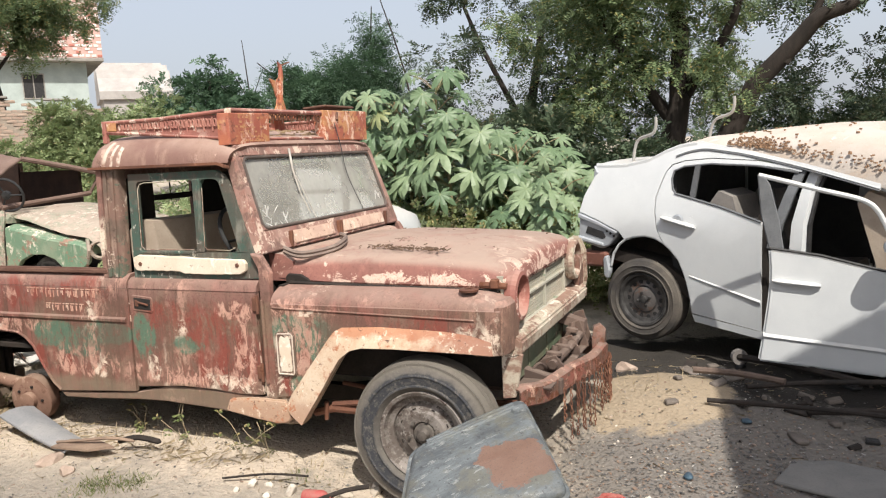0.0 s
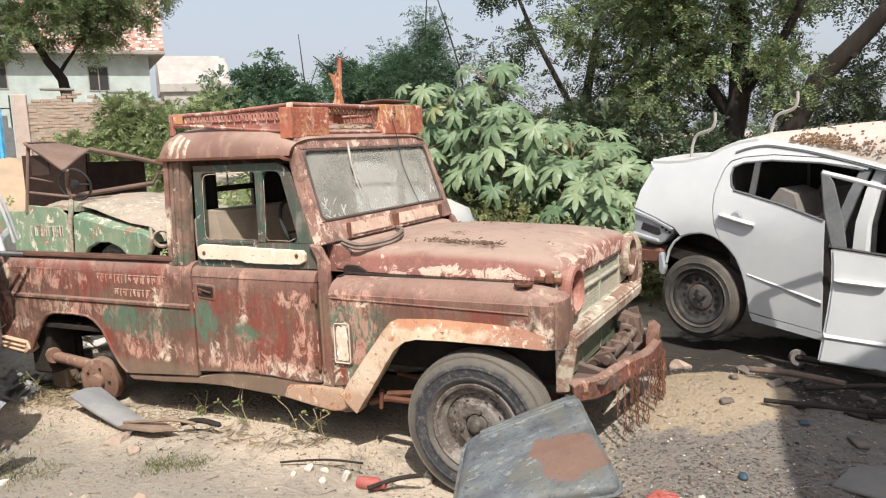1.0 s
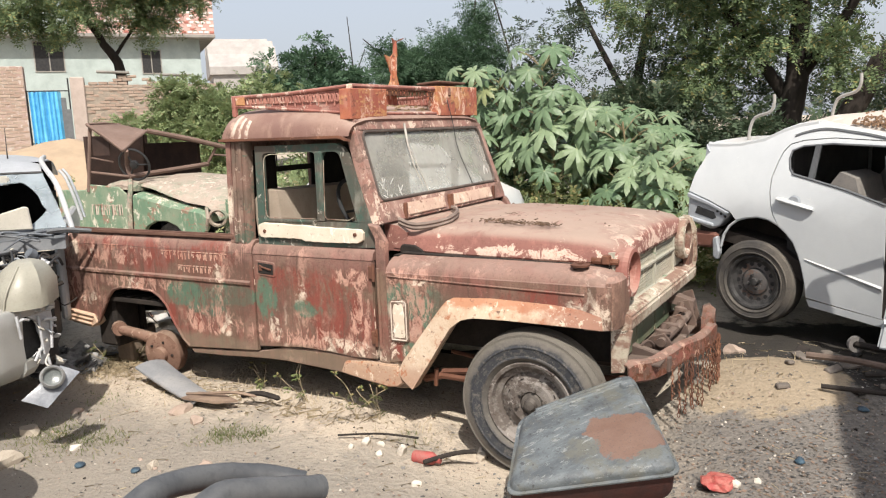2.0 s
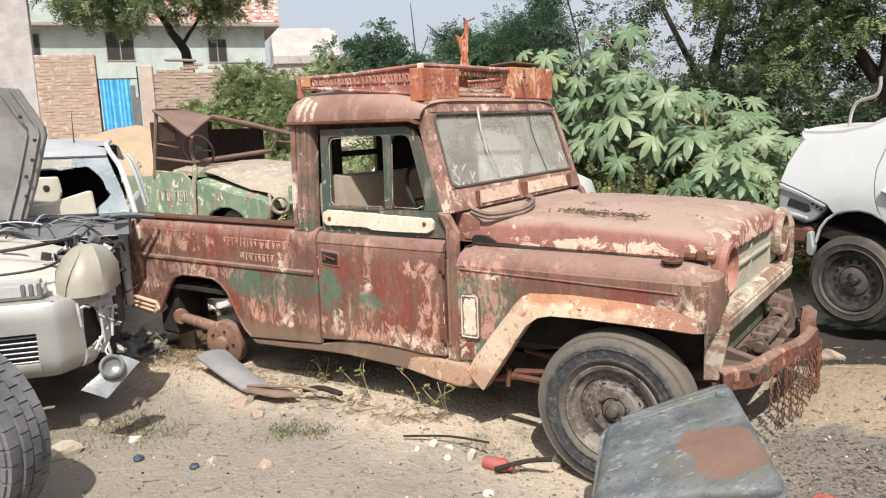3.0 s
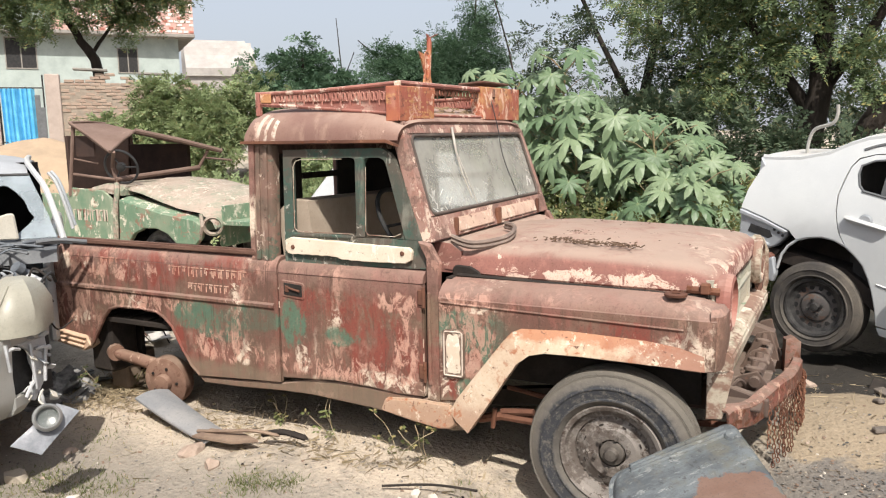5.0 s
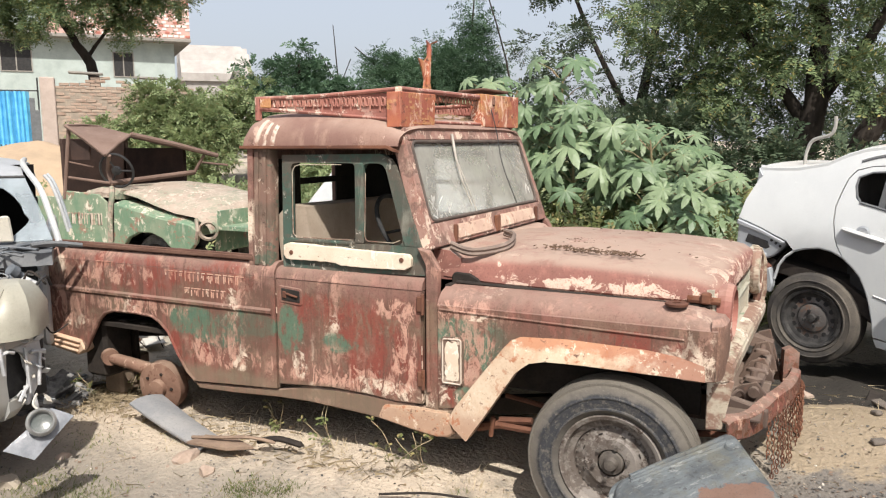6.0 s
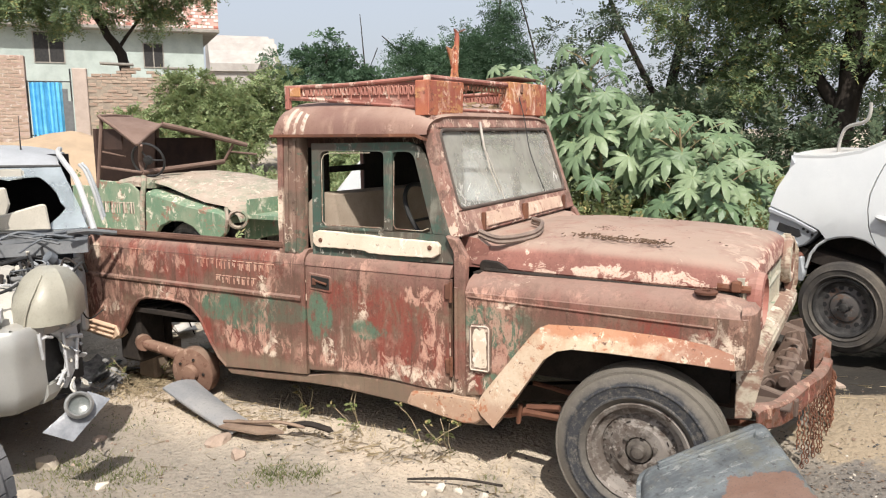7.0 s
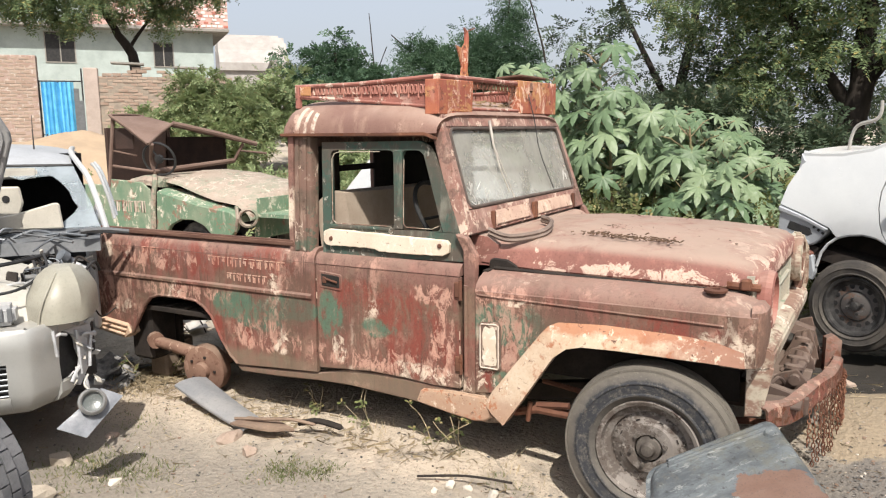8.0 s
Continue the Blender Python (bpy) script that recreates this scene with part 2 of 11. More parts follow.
    c = k.mix(k.math("MULTIPLY", k.step(grit, 0.5, 0.70), 0.5), c, (0.075, 0.042, 0.032))
    # dried mud along the bottom edge
    c = k.mix(k.math("MULTIPLY", k.step(k.math("ADD", z, k.math("MULTIPLY", rag, 0.16)), 0.48, 0.40), 0.55), c, (0.185, 0.150, 0.105))
    dust = k.math("MULTIPLY", k.step(k.up(), 0.25, 0.9), k.step(k.noise(3.2, 6, 0.65), 0.2, 0.7))
    c = k.mix(k.math("MULTIPLY", dust, 0.75), c, (0.265, 0.180, 0.147))
    k.color(c)
    k.rough(k.noise(18, 5), 0.55, 0.95)
    h = k.math("ADD", k.math("MULTIPLY", k.math("MAXIMUM", chip, scr), -0.7), k.math("MULTIPLY", k.noise(48, 5), 0.5))
    k.bump(k.math("ADD", h, k.math("MULTIPLY", k.noise(3.5, 3), 1.5)), 0.45, 0.006)
    return k.m


MAROON = old_side_paint("maroon_paint", 0.0, ((-0.68, 0.62, 0.22, 0.08), (-0.30, 0.63, 0.26, 0.07), (0.0, 0.63, 0.08, 0.13), (-0.5, 0.54, 0.16, 0.05), (0.30, 0.60, 0.1, 0.05)), ((0.48, 0.58, 0.30, 0.22), (0.25, 0.73, 0.20, 0.10), (-1.2, 0.86, 0.55, 0.10), (-0.4, 0.88, 0.20, 0.08), (-0.9, 0.45, 0.3, 0.1)), ((0.67, 0.62, 0.07, 0.20), (0.35, 0.42, 0.42, 0.07), (-0.45, 0.46, 0.30, 0.08), (-1.68, 0.57, 0.16, 0.12), (0.62, 0.80, 0.12, 0.05), (-1.2, 0.84, 0.25, 0.06), (-1.62, 0.80, 0.28, 0.12), (-1.15, 0.66, 0.4, 0.05), (-1.70, 0.60, 0.2, 0.15)), ((0.06, 0.48, 0.045, 0.10), (-1.70, 0.86, 0.14, 0.07), (0.55, 0.40, 0.20, 0.05), (-0.35, 0.44, 0.06, 0.07), (-1.6, 0.52, 0.1, 0.05)))
FENDER = old_side_paint("fender_paint", 5.3, ((1.13, 0.66, 0.075, 0.13), (1.0, 0.42, 0.06, 0.05), (0.95, 0.70, 0.14, 0.10)), ((1.75, 0.76, 0.2, 0.05), (0.92, 0.55, 0.05, 0.15)), ((0.95, 0.82, 0.14, 0.04), (1.7, 0.68, 0.35, 0.05)), ((0.90, 0.45, 0.05, 0.14), (1.97, 0.74, 0.10, 0.16), (1.05, 0.80, 0.1, 0.02)))


def hood_paint():
    """Dusty maroon over the hood, flaked to cream along its lower edge and at the front corner."""
    k = Mat("hood_paint", 0.72, spec=0.22)
    x, y, z = k.axis(0), k.axis(1), k.axis(2)
    shift = k.nt.nodes.new("ShaderNodeMapping")
    shift.inputs["Location"].default_value = (2.3, 3.9, 1.4)
    k.link(k.tc, shift.inputs[0])
    k.tc = shift.outputs[0]
    rag = k.noise(5.5, 9, 0.74, (1, 1, 1), 0.5)
    c = k.mix(k.step(k.noise(2.6, 7), 0.38, 0.62), (0.265, 0.118, 0.095), (0.205, 0.098, 0.080))
    c = k.mix(k.math("MULTIPLY", k.step(k.noise(9, 6, 0.65, (1.5, 0.4, 1.5)), 0.52, 0.66), 0.5), c, (0.33, 0.155, 0.125))
    low = k.math("MULTIPLY", k.step(z, 1.01, 0.955), k.step(x, 0.95, 1.25))
    front = k.step(k.math("ADD", x, k.math("MULTIPLY", y, 0.1)), 1.86, 2.02)
    flake = k.math("ADD", k.noise(9, 10, 0.76, (1, 1, 1.2), 0.6), k.math("MULTIPLY", k.math("MAXIMUM", low, k.math("MULTIPLY", front, 0.7)), 0.125))
    chip = k.step(flake, 0.605, 0.635)
    c = k.mix(chip, c, k.mix(k.noise(30, 3), (0.68, 0.54, 0.44), (0.52, 0.33, 0.26)))
    c = k.mix(k.math("MULTIPLY", k.step(k.noise(12, 8, 0.75), 0.60, 0.68), 0.8), c, (0.135, 0.07, 0.052))
    c = k.mix(k.math("MULTIPLY", k.step(k.noise(120, 4, 0.65), 0.5, 0.70), 0.45), c, (0.085, 0.045, 0.035))
    dust = k.math("MULTIPLY", k.step(k.up(), 0.45, 0.93), k.step(rag, 0.20, 0.54))
    c = k.mix(k.math("MULTIPLY", dust, 0.9), c, k.mix(k.noise(7, 7, 0.7), (0.285, 0.22, 0.176), (0.335, 0.247, 0.198)))
    k.color(c)
    k.rough(k.noise(16, 4), 0.56, 0.9)
    k.bump(k.math("ADD", k.math("MULTIPLY", chip, -0.5), k.math("ADD", k.math("MULTIPLY", k.noise(60, 4), 0.35), k.math("MULTIPLY", k.noise(4, 3), 1.2))), 0.4, 0.005)
    return k.m


HOOD = hood_paint()
SCREENFRAME = worn("screen_frame_paint", (0.25, 0.125, 0.10), (0.30, 0.185, 0.15), (0.58, 0.45, 0.36), 0.535, (0.165, 0.10, 0.08), 0.50, (0.44, 0.30, 0.245), rust=(0.12, 0.07, 0.05), rust_at=0.575, dust=(0.35, 0.265, 0.215), scale=2.2, seed=6.6)
ROOFPAINT = worn("roof_paint", (0.225, 0.135, 0.106), (0.185, 0.105, 0.085), (0.42, 0.29, 0.23), 0.60, None, 0.6, (0.29, 0.19, 0.148), rust=(0.13, 0.078, 0.058), rust_at=0.60, dust=(0.35, 0.26, 0.21), seed=4.4)
GREENBROWN = worn("green_brown_paint", (0.060, 0.072, 0.058), (0.095, 0.078, 0.062), (0.45, 0.42, 0.36), 0.585, (0.050, 0.085, 0.066), 0.50, (0.20, 0.20, 0.165), rust_at=0.60, scale=2.4, seed=4.1)
PILLAR = worn("pillar_paint", (0.185, 0.112, 0.086), (0.125, 0.090, 0.068), (0.52, 0.42, 0.34), 0.57, (0.085, 0.105, 0.075), 0.565, (0.36, 0.26, 0.20), rust=(0.08, 0.05, 0.038), rust_at=0.58, scale=2.2, seed=8.8)
CREAM = worn("cream_paint", (0.64, 0.51, 0.39), (0.52, 0.36, 0.25), (0.70, 0.60, 0.49), 0.58, (0.33, 0.125, 0.07), 0.545, None, rust=(0.25, 0.095, 0.05), rust_at=0.57, seed=1.2)


def arch_paint():
    """Cream paint on the slope, orange rust along the upper edge, red-brown towards the nose."""
    k = Mat("rusted_arch_paint", 0.72, spec=0.25)
    x, z = k.axis(0), k.axis(2)
    big, mid, fine = k.noise(5, 7, 0.7), k.noise(17, 8, 0.72), k.noise(70, 6, 0.7)
    c = k.mix(k.step(big, 0.35, 0.65), (0.57, 0.46, 0.345), (0.46, 0.325, 0.22))
    wet = k.math("ADD", k.math("MULTIPLY", k.math("SUBTRACT", mid, 0.5), 0.9), k.math("MULTIPLY", k.math("SUBTRACT", big, 0.5), 1.1))
    top = k.math("MULTIPLY", k.step(k.math("ADD", z, k.math("MULTIPLY", wet, 0.12)), 0.680, 0.722), 0.85)
    c = k.mix(top, c, k.mix(mid, (0.33, 0.125, 0.065), (0.45, 0.225, 0.125)))
    nose = k.step(k.math("ADD", x, k.math("MULTIPLY", wet, 0.55)), 1.58, 1.86)
    c = k.mix(k.math("MULTIPLY", nose, 0.8), c, k.mix(mid, (0.22, 0.085, 0.060), (0.36, 0.165, 0.11)))
    low = k.step(k.math("ADD", z, k.math("MULTIPLY", wet, 0.25)), 0.40, 0.27)
    c = k.mix(k.math("MULTIPLY", low, 0.7), c, (0.32, 0.185, 0.125))
    c = k.mix(k.math("MULTIPLY", k.step(mid, 0.555, 0.60), k.step(big, 0.40, 0.55)), c, (0.36, 0.155, 0.085))
    chip = k.step(k.noise(24, 8, 0.75), 0.585, 0.61)
    c = k.mix(k.math("MULTIPLY", chip, 0.8), c, (0.66, 0.56, 0.44))
    c = k.mix(k.step(k.noise(31, 8, 0.75, None, 0.6), 0.60, 0.64), c, (0.13, 0.068, 0.05))
    c = k.mix(k.math("MULTIPLY", k.step(fine, 0.52, 0.7), 0.3), c, (0.25, 0.15, 0.10))
    k.color(c)
    k.rough(mid, 0.55, 0.9)
    k.bump(k.math("ADD", mid, k.math("MULTIPLY", fine, 0.5)), 0.35, 0.004)
    return k.m


ARCH = arch_paint()
BEAM = worn("chalky_beam_paint", (0.43, 0.375, 0.295), (0.35, 0.285, 0.22), (0.62, 0.54, 0.45), 0.56, (0.23, 0.14, 0.105), 0.49, (0.30, 0.30, 0.22), rust=(0.17, 0.10, 0.07), rust_at=0.54, seed=1.9)
STRIPE = worn("faded_stripe", (0.56, 0.48, 0.40), (0.46, 0.36, 0.29), (0.6, 0.52, 0.44), 0.6, (0.27, 0.16, 0.12), 0.56, None, rust=(0.25, 0.145, 0.11), rust_at=0.57, seed=3.1)
WHITEOLD = worn("old_white_paint", (0.66, 0.575, 0.46), (0.60, 0.49, 0.375), (0.76, 0.70, 0.60), 0.56, (0.33, 0.17, 0.10), 0.575, None, rust=(0.17, 0.085, 0.05), rust_at=0.585, scale=1.7, seed=7.7)
VENTPAINT = worn("vent_paint", (0.54, 0.40, 0.31), (0.46, 0.32, 0.25), (0.62, 0.51, 0.41), 0.56, (0.34, 0.20, 0.16), 0.57, None, rust=(0.17, 0.09, 0.065), rust_at=0.56, scale=1.8, seed=1.9)
VENTWHITE = worn("rust_edged_white", (0.66, 0.575, 0.47), (0.58, 0.47, 0.36), (0.74, 0.67, 0.57), 0.56, (0.40, 0.22, 0.14), 0.56, None, rust=(0.17, 0.085, 0.055), rust_at=0.60, scale=2.4, seed=5.1)
ORANGE = worn("orange_paint", (0.40, 0.14, 0.072), (0.32, 0.10, 0.068), (0.64, 0.44, 0.33), 0.548, (0.44, 0.22, 0.10), 0.52, (0.56, 0.33, 0.24), rust=(0.16,0.07,0.05), rust_at=0.555, scale=1.5, seed=5.5)
REDPAINT = worn("faded_red_paint", (0.31, 0.125, 0.098), (0.23, 0.095, 0.075), (0.60, 0.45, 0.37), 0.54, None, 0.6, (0.46, 0.26, 0.205), rust=(0.12, 0.055, 0.038), rust_at=0.575, dust=(0.40, 0.28, 0.225), scale=1.5, seed=3.3)
RUST = worn("rusty_steel", (0.17, 0.075, 0.045), (0.10, 0.045, 0.03), (0.28, 0.14, 0.085), 0.6, None, 0.6, None, rust_at=0.55, rough=0.85, seed=9.0)
# dark steel, and near-black for inner parts whose shade is in the colour
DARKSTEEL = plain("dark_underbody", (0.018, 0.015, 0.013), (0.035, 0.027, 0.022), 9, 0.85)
GRILLE = worn("pale_grille_paint", (0.33, 0.32, 0.26), (0.39, 0.35, 0.28), (0.60, 0.52, 0.40), 0.6, (0.16, 0.22, 0.14), 0.6, None, rust_at=0.62, seed=6.1)
RUBBER = plain("dusty_tyre_rubber", (0.070, 0.066, 0.062), (0.205, 0.188, 0.165), 7, 0.88, bump=0.3)
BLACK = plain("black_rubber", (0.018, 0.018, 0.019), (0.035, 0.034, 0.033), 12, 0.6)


def truck_tyre():
    """Dusty tread, a dark scuffed band on the side wall, paler dust towards the rim."""
    k = Mat("truck_tyre_rubber", 0.85, spec=0.2)
    r = k.math("POWER", k.math("ADD", k.math("POWER", k.axis(0), 2.0), k.math("POWER", k.axis(2), 2.0)), 0.5)
    big, fine = k.noise(7, 8, 0.68), k.noise(46, 6, 0.7)
    rr = k.math("ADD", r, k.math("MULTIPLY", k.math("SUBTRACT", big, 0.5), 0.05))
    c = k.mix(k.step(big, 0.35, 0.65), (0.085, 0.078, 0.070), (0.135, 0.122, 0.106))
    band = k.math("MULTIPLY", k.step(rr, 0.238, 0.252), k.step(rr, 0.322, 0.306))
    c = k.mix(k.math("MULTIPLY", band, k.step(fine, 0.30, 0.55)), c, (0.038, 0.040, 0.045))
    c = k.mix(k.math("MULTIPLY", k.step(rr, 0.318, 0.345), 0.75), c, k.mix(fine, (0.110, 0.098, 0.082), (0.170, 0.152, 0.128)))
    c = k.mix(k.math("MULTIPLY", k.step(k.noise(90, 4), 0.58, 0.70), 0.5), c, (0.19, 0.17, 0.145))
    k.color(c)
    k.rough(fine, 0.7, 0.95)
    k.bump(k.math("ADD", fine, k.math("MULTIPLY", k.noise(120, 3), 0.6)), 0.4, 0.004)
    return k.m


TRUCKTYRE = truck_tyre()
RIM = worn("dull_wheel_paint", (0.215, 0.192, 0.172), (0.15, 0.133, 0.118), (0.33, 0.30, 0.27), 0.6, (0.10, 0.082, 0.07), 0.53, None, rust=(0.06, 0.043, 0.035), rust_at=0.54, scale=1.8, seed=8.2)
SEAT = plain("beige_seat_cover", (0.40, 0.33, 0.26), (0.33, 0.265, 0.205), 5, 0.9)
WOOD = plain("dark_plank", (0.10, 0.05, 0.036), (0.16, 0.09, 0.065), 5, 0.85, stretch=(1, 8, 8))


def dirty_glass(name, dirt, amount, rough=0.05):
    k = Mat(name, rough, 0.0, (0.9, 0.95, 0.93), 0.5)
    k.p.inputs["Transmission Weight"].default_value = 1.0
    k.p.inputs["IOR"].default_value = 1.45
    diff = k.nt.nodes.new("ShaderNodeBsdfDiffuse")
    diff.inputs[0].default_value = (*dirt, 1)
    mx = k.nt.nodes.new("ShaderNodeMixShader")
    n = k.noise(3.5, 7, 0.65)
    runs = k.noise(10, 5, 0.6, (1, 1, 0.3))
    fac = k.math("ADD", k.math("MULTIPLY", k.step(n, 0.3, 0.75), 0.35), k.math("ADD", k.math("MULTIPLY", k.step(runs, 0.55, 0.8), 0.09), amount))
    k.link(fac, mx.inputs[0])
    k.link(k.p.outputs[0], mx.inputs[1])
    k.link(diff.outputs[0], mx.inputs[2])
    k.link(mx.outputs[0], k.nt.nodes["Material Output"].inputs[0])
    return k.m


SCREEN = dirty_glass("dusty_windscreen", (0.315, 0.305, 0.275), 0.37)


def ground_material():
    k = Mat("dry_ground", 0.95, spec=0.15)
    big = k.noise(0.55, 6, 0.6)
    mid = k.noise(3.0, 8, 0.65)
    fine = k.noise(26, 8, 0.7)
    c = k.mix(k.step(big, 0.36, 0.62), (0.44, 0.375, 0.295), (0.36, 0.315, 0.255))
    c = k.mix(k.math("MULTIPLY", k.step(mid, 0.50, 0.72), 0.8), c, (0.29, 0.255, 0.21))
    c = k.mix(k.math("MULTIPLY", k.step(fine, 0.52, 0.70), 0.6), c, (0.15, 0.125, 0.10))
    c = k.mix(k.math("MULTIPLY", k.step(k.noise(70, 4), 0.60, 0.72), 0.5), c, (0.55, 0.48, 0.38))
    # greyer trodden soil in the yard, pale dust along the truck
    yy = k.axis(1)
    c = k.mix(k.math("MULTIPLY", k.step(k.math("ADD", yy, k.math("MULTIPLY", mid, 0.8)), 0.12, -0.25), 0.85), c, k.mix(fine, (0.175, 0.155, 0.13), (0.31, 0.275, 0.23)))
    band = k.math("MULTIPLY", k.step(k.math("ADD", yy, k.math("MULTIPLY", mid, 0.6)), -0.10, 0.15), k.step(k.math("ADD", yy, k.math("MULTIPLY", mid, 0.6)), 0.80, 0.50))
    c = k.mix(k.math("MULTIPLY", band, 0.6), c, (0.52, 0.43, 0.335))
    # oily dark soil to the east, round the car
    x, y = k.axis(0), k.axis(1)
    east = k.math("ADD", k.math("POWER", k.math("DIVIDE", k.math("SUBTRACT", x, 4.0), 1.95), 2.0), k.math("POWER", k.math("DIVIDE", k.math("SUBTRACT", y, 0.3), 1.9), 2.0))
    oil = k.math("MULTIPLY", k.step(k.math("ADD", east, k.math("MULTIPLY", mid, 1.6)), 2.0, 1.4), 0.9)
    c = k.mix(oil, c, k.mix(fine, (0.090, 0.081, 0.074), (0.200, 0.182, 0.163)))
    grain = k.voronoi(60)
    c = k.mix(k.math("MULTIPLY", k.step(grain, 0.42, 0.15), k.math("MULTIPLY", k.step(k.noise(5, 5), 0.45, 0.6), 0.5)), c, (0.17, 0.145, 0.12))
    c = k.mix(k.math("MULTIPLY", k.step(k.noise(1.4, 7, 0.7), 0.52, 0.62), 0.6), c, (0.215, 0.195, 0.165))
    # near-black soil under the sedan: oil, with the car's shade put into the colour
    oil_shade = k.math("ADD", k.math("POWER", k.math("DIVIDE", k.math("SUBTRACT", x, 3.25), 1.75), 2.0), k.math("POWER", k.math("DIVIDE", k.math("SUBTRACT", y, 2.15), 0.85), 2.0))
    c = k.mix(k.math("MULTIPLY", k.step(k.math("SUBTRACT", k.math("ADD", mid, 0.4), k.math("MULTIPLY", oil_shade, 0.4)), 0.36, 0.52), 0.95), c, (0.024, 0.022, 0.020))
    # tan sand patch between truck and car, its sunlight painted into the colour
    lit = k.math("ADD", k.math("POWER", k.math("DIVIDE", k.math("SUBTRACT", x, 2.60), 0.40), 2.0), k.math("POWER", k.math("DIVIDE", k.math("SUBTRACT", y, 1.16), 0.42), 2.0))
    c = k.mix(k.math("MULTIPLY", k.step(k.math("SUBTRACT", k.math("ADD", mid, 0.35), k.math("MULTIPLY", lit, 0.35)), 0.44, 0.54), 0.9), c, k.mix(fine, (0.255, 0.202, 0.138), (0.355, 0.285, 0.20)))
    k.color(c)
    cells = k.voronoi(38)
    k.bump(k.math("ADD", k.math("MULTIPLY", fine, 1.2), k.math("ADD", mid, k.math("MULTIPLY", cells, 0.5))), 0.55, 0.03)
    return k.m


# ---- ground ----
def ground_z(x, y):
    """The height of the ground."""
    z = 0.035 * noise.noise((x * 0.8, y * 0.8, 3.0)) + 0.014 * noise.noise((x * 3.1, y * 3.1, 7.0)) + 0.005 * noise.noise((x * 9, y * 9, 1.0))
    z -= 0.15 * math.exp(-((x - 1.75) ** 2 + (y - 0.1) ** 2) / 0.50)
    z += 0.16 * math.exp(-((x - 2.75) ** 2 / 0.5 + (y - 1.35) ** 2 / 0.35))
    far = math.hypot(min(x + 4.0, 0.0), max(y - 3.0, 0.0))
    z += 1.0 * (1 - math.exp(-((far / 9.0) ** 2)))
    return z


def build_ground():
    fine = np.arange(-5.0, 6.01, 0.075)
    out = np.array([0.4, 1.0, 1.8, 3, 4.5, 6.5, 9, 12, 17, 25, 40, 70, 130, 260, 600, 1500])
    xs = np.concatenate((-5.0 - out[::-1], fine, 6.0 + out))
    ys = np.concatenate((-5.0 - out[::-1], fine, 6.0 + out))
    nx, ny = len(xs), len(ys)
    verts = [(x, y, ground_z(x, y)) for y in ys for x in xs]
    i = np.arange(nx - 1)[None, :] + np.arange(ny - 1)[:, None] * nx
    faces = np.stack((i, i + 1, i + 1 + nx, i + nx), -1).reshape(-1, 4)
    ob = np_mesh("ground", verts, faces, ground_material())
    for p in ob.data.polygons:
        p.use_smooth = True
    return tagged(ob, "dry trampled earth with dust, grit and oily dark soil", "ground", kind="structure")


ground = build_ground()


# ---- the rusty pickup ----
def arc(cx, cz, r, a0, a1, n=10, rz=None):
    return [(cx + r * math.cos(radians(a0 + (a1 - a0) * i / n)), cz + (rz or r) * math.sin(radians(a0 + (a1 - a0) * i / n))) for i in range(n + 1)]


MID = 0.85      # the pickup's middle line


def mirror_y(bm):
    """The same shape on the other side of the pickup."""
    bmesh.ops.transform(bm, matrix=Matrix.Translation((0, 2 * MID, 0)) @ Matrix.Diagonal((1, -1, 1, 1)), verts=bm.verts)
    bmesh.ops.reverse_faces(bm, faces=bm.faces)
    return bm


def shoulder(bm, x0, x1, y_in, z_top, z_low, n=6, steps=1, y_out=0.0, drop=0.0):
    """A rounded shoulder that runs along x from a flat top down to the side."""
    rings = []
    for s in range(steps + 1):
        x = x0 + (x1 - x0) * s / steps
        d = drop * s / steps
        ring = [(x, y_in + 0.02, z_top - d), (x, y_in, z_top - d)]
        for i in range(1, n + 1):
            a = radians(90 * i / n)
            ring.append((x, y_in - (y_in - y_out) * math.sin(a), z_low + (z_top - d - z_low) * math.cos(a)))
        ring += [(x, y_out + 0.02, z_low), (x, y_in + 0.02, z_top - d - 0.02)]
        rings.append(ring)
    return loft(bm, rings)


def bed_side():
    bm = B()
    pts = [(-1.90, 0.43), (-1.60, 0.40), (-1.57, 0.34)]
    pts += [(-1.50, 0.44), (-1.44, 0.53), (-1.38, 0.585), (-1.30, 0.608), (-1.12, 0.612), (-0.99, 0.603), (-0.93, 0.575), (-0.87, 0.525), (-0.80, 0.40), (-0.735, 0.31), (-0.68, 0.265)]
    pts += [(-0.40, 0.285), (-0.097, 0.305), (-0.097, 0.90), (-1.885, 0.90)]
    prism(bm, pts, "y", 0.0, 0.025, bev=0.004)
    rings = []
    for x in np.linspace(-1.885, -0.097, 9):
        rings.append([(x, 0.09, 0.975), (x, 0.045, 0.972), (x, 0.022, 0.955), (x, 0.006, 0.93), (x, 0.0, 0.90), (x, 0.025, 0.90), (x, 0.05, 0.94), (x, 0.09, 0.955)])
    loft(bm, rings)
    # the pressed bead along the side
    bead = [[(x, 0.002, 0.735), (x, -0.010, 0.722), (x, -0.010, 0.708), (x, 0.002, 0.695)] for x in np.linspace(-1.885, -0.12, 5)]
    loft(bm, bead)
    # rolled lip round the wheel opening
    lip = [(x, z + 0.006) for x, z in pts[2:14]]
    tube(bm, [(x, 0.004, z) for x, z in lip], 0.011, 6)
    return bm


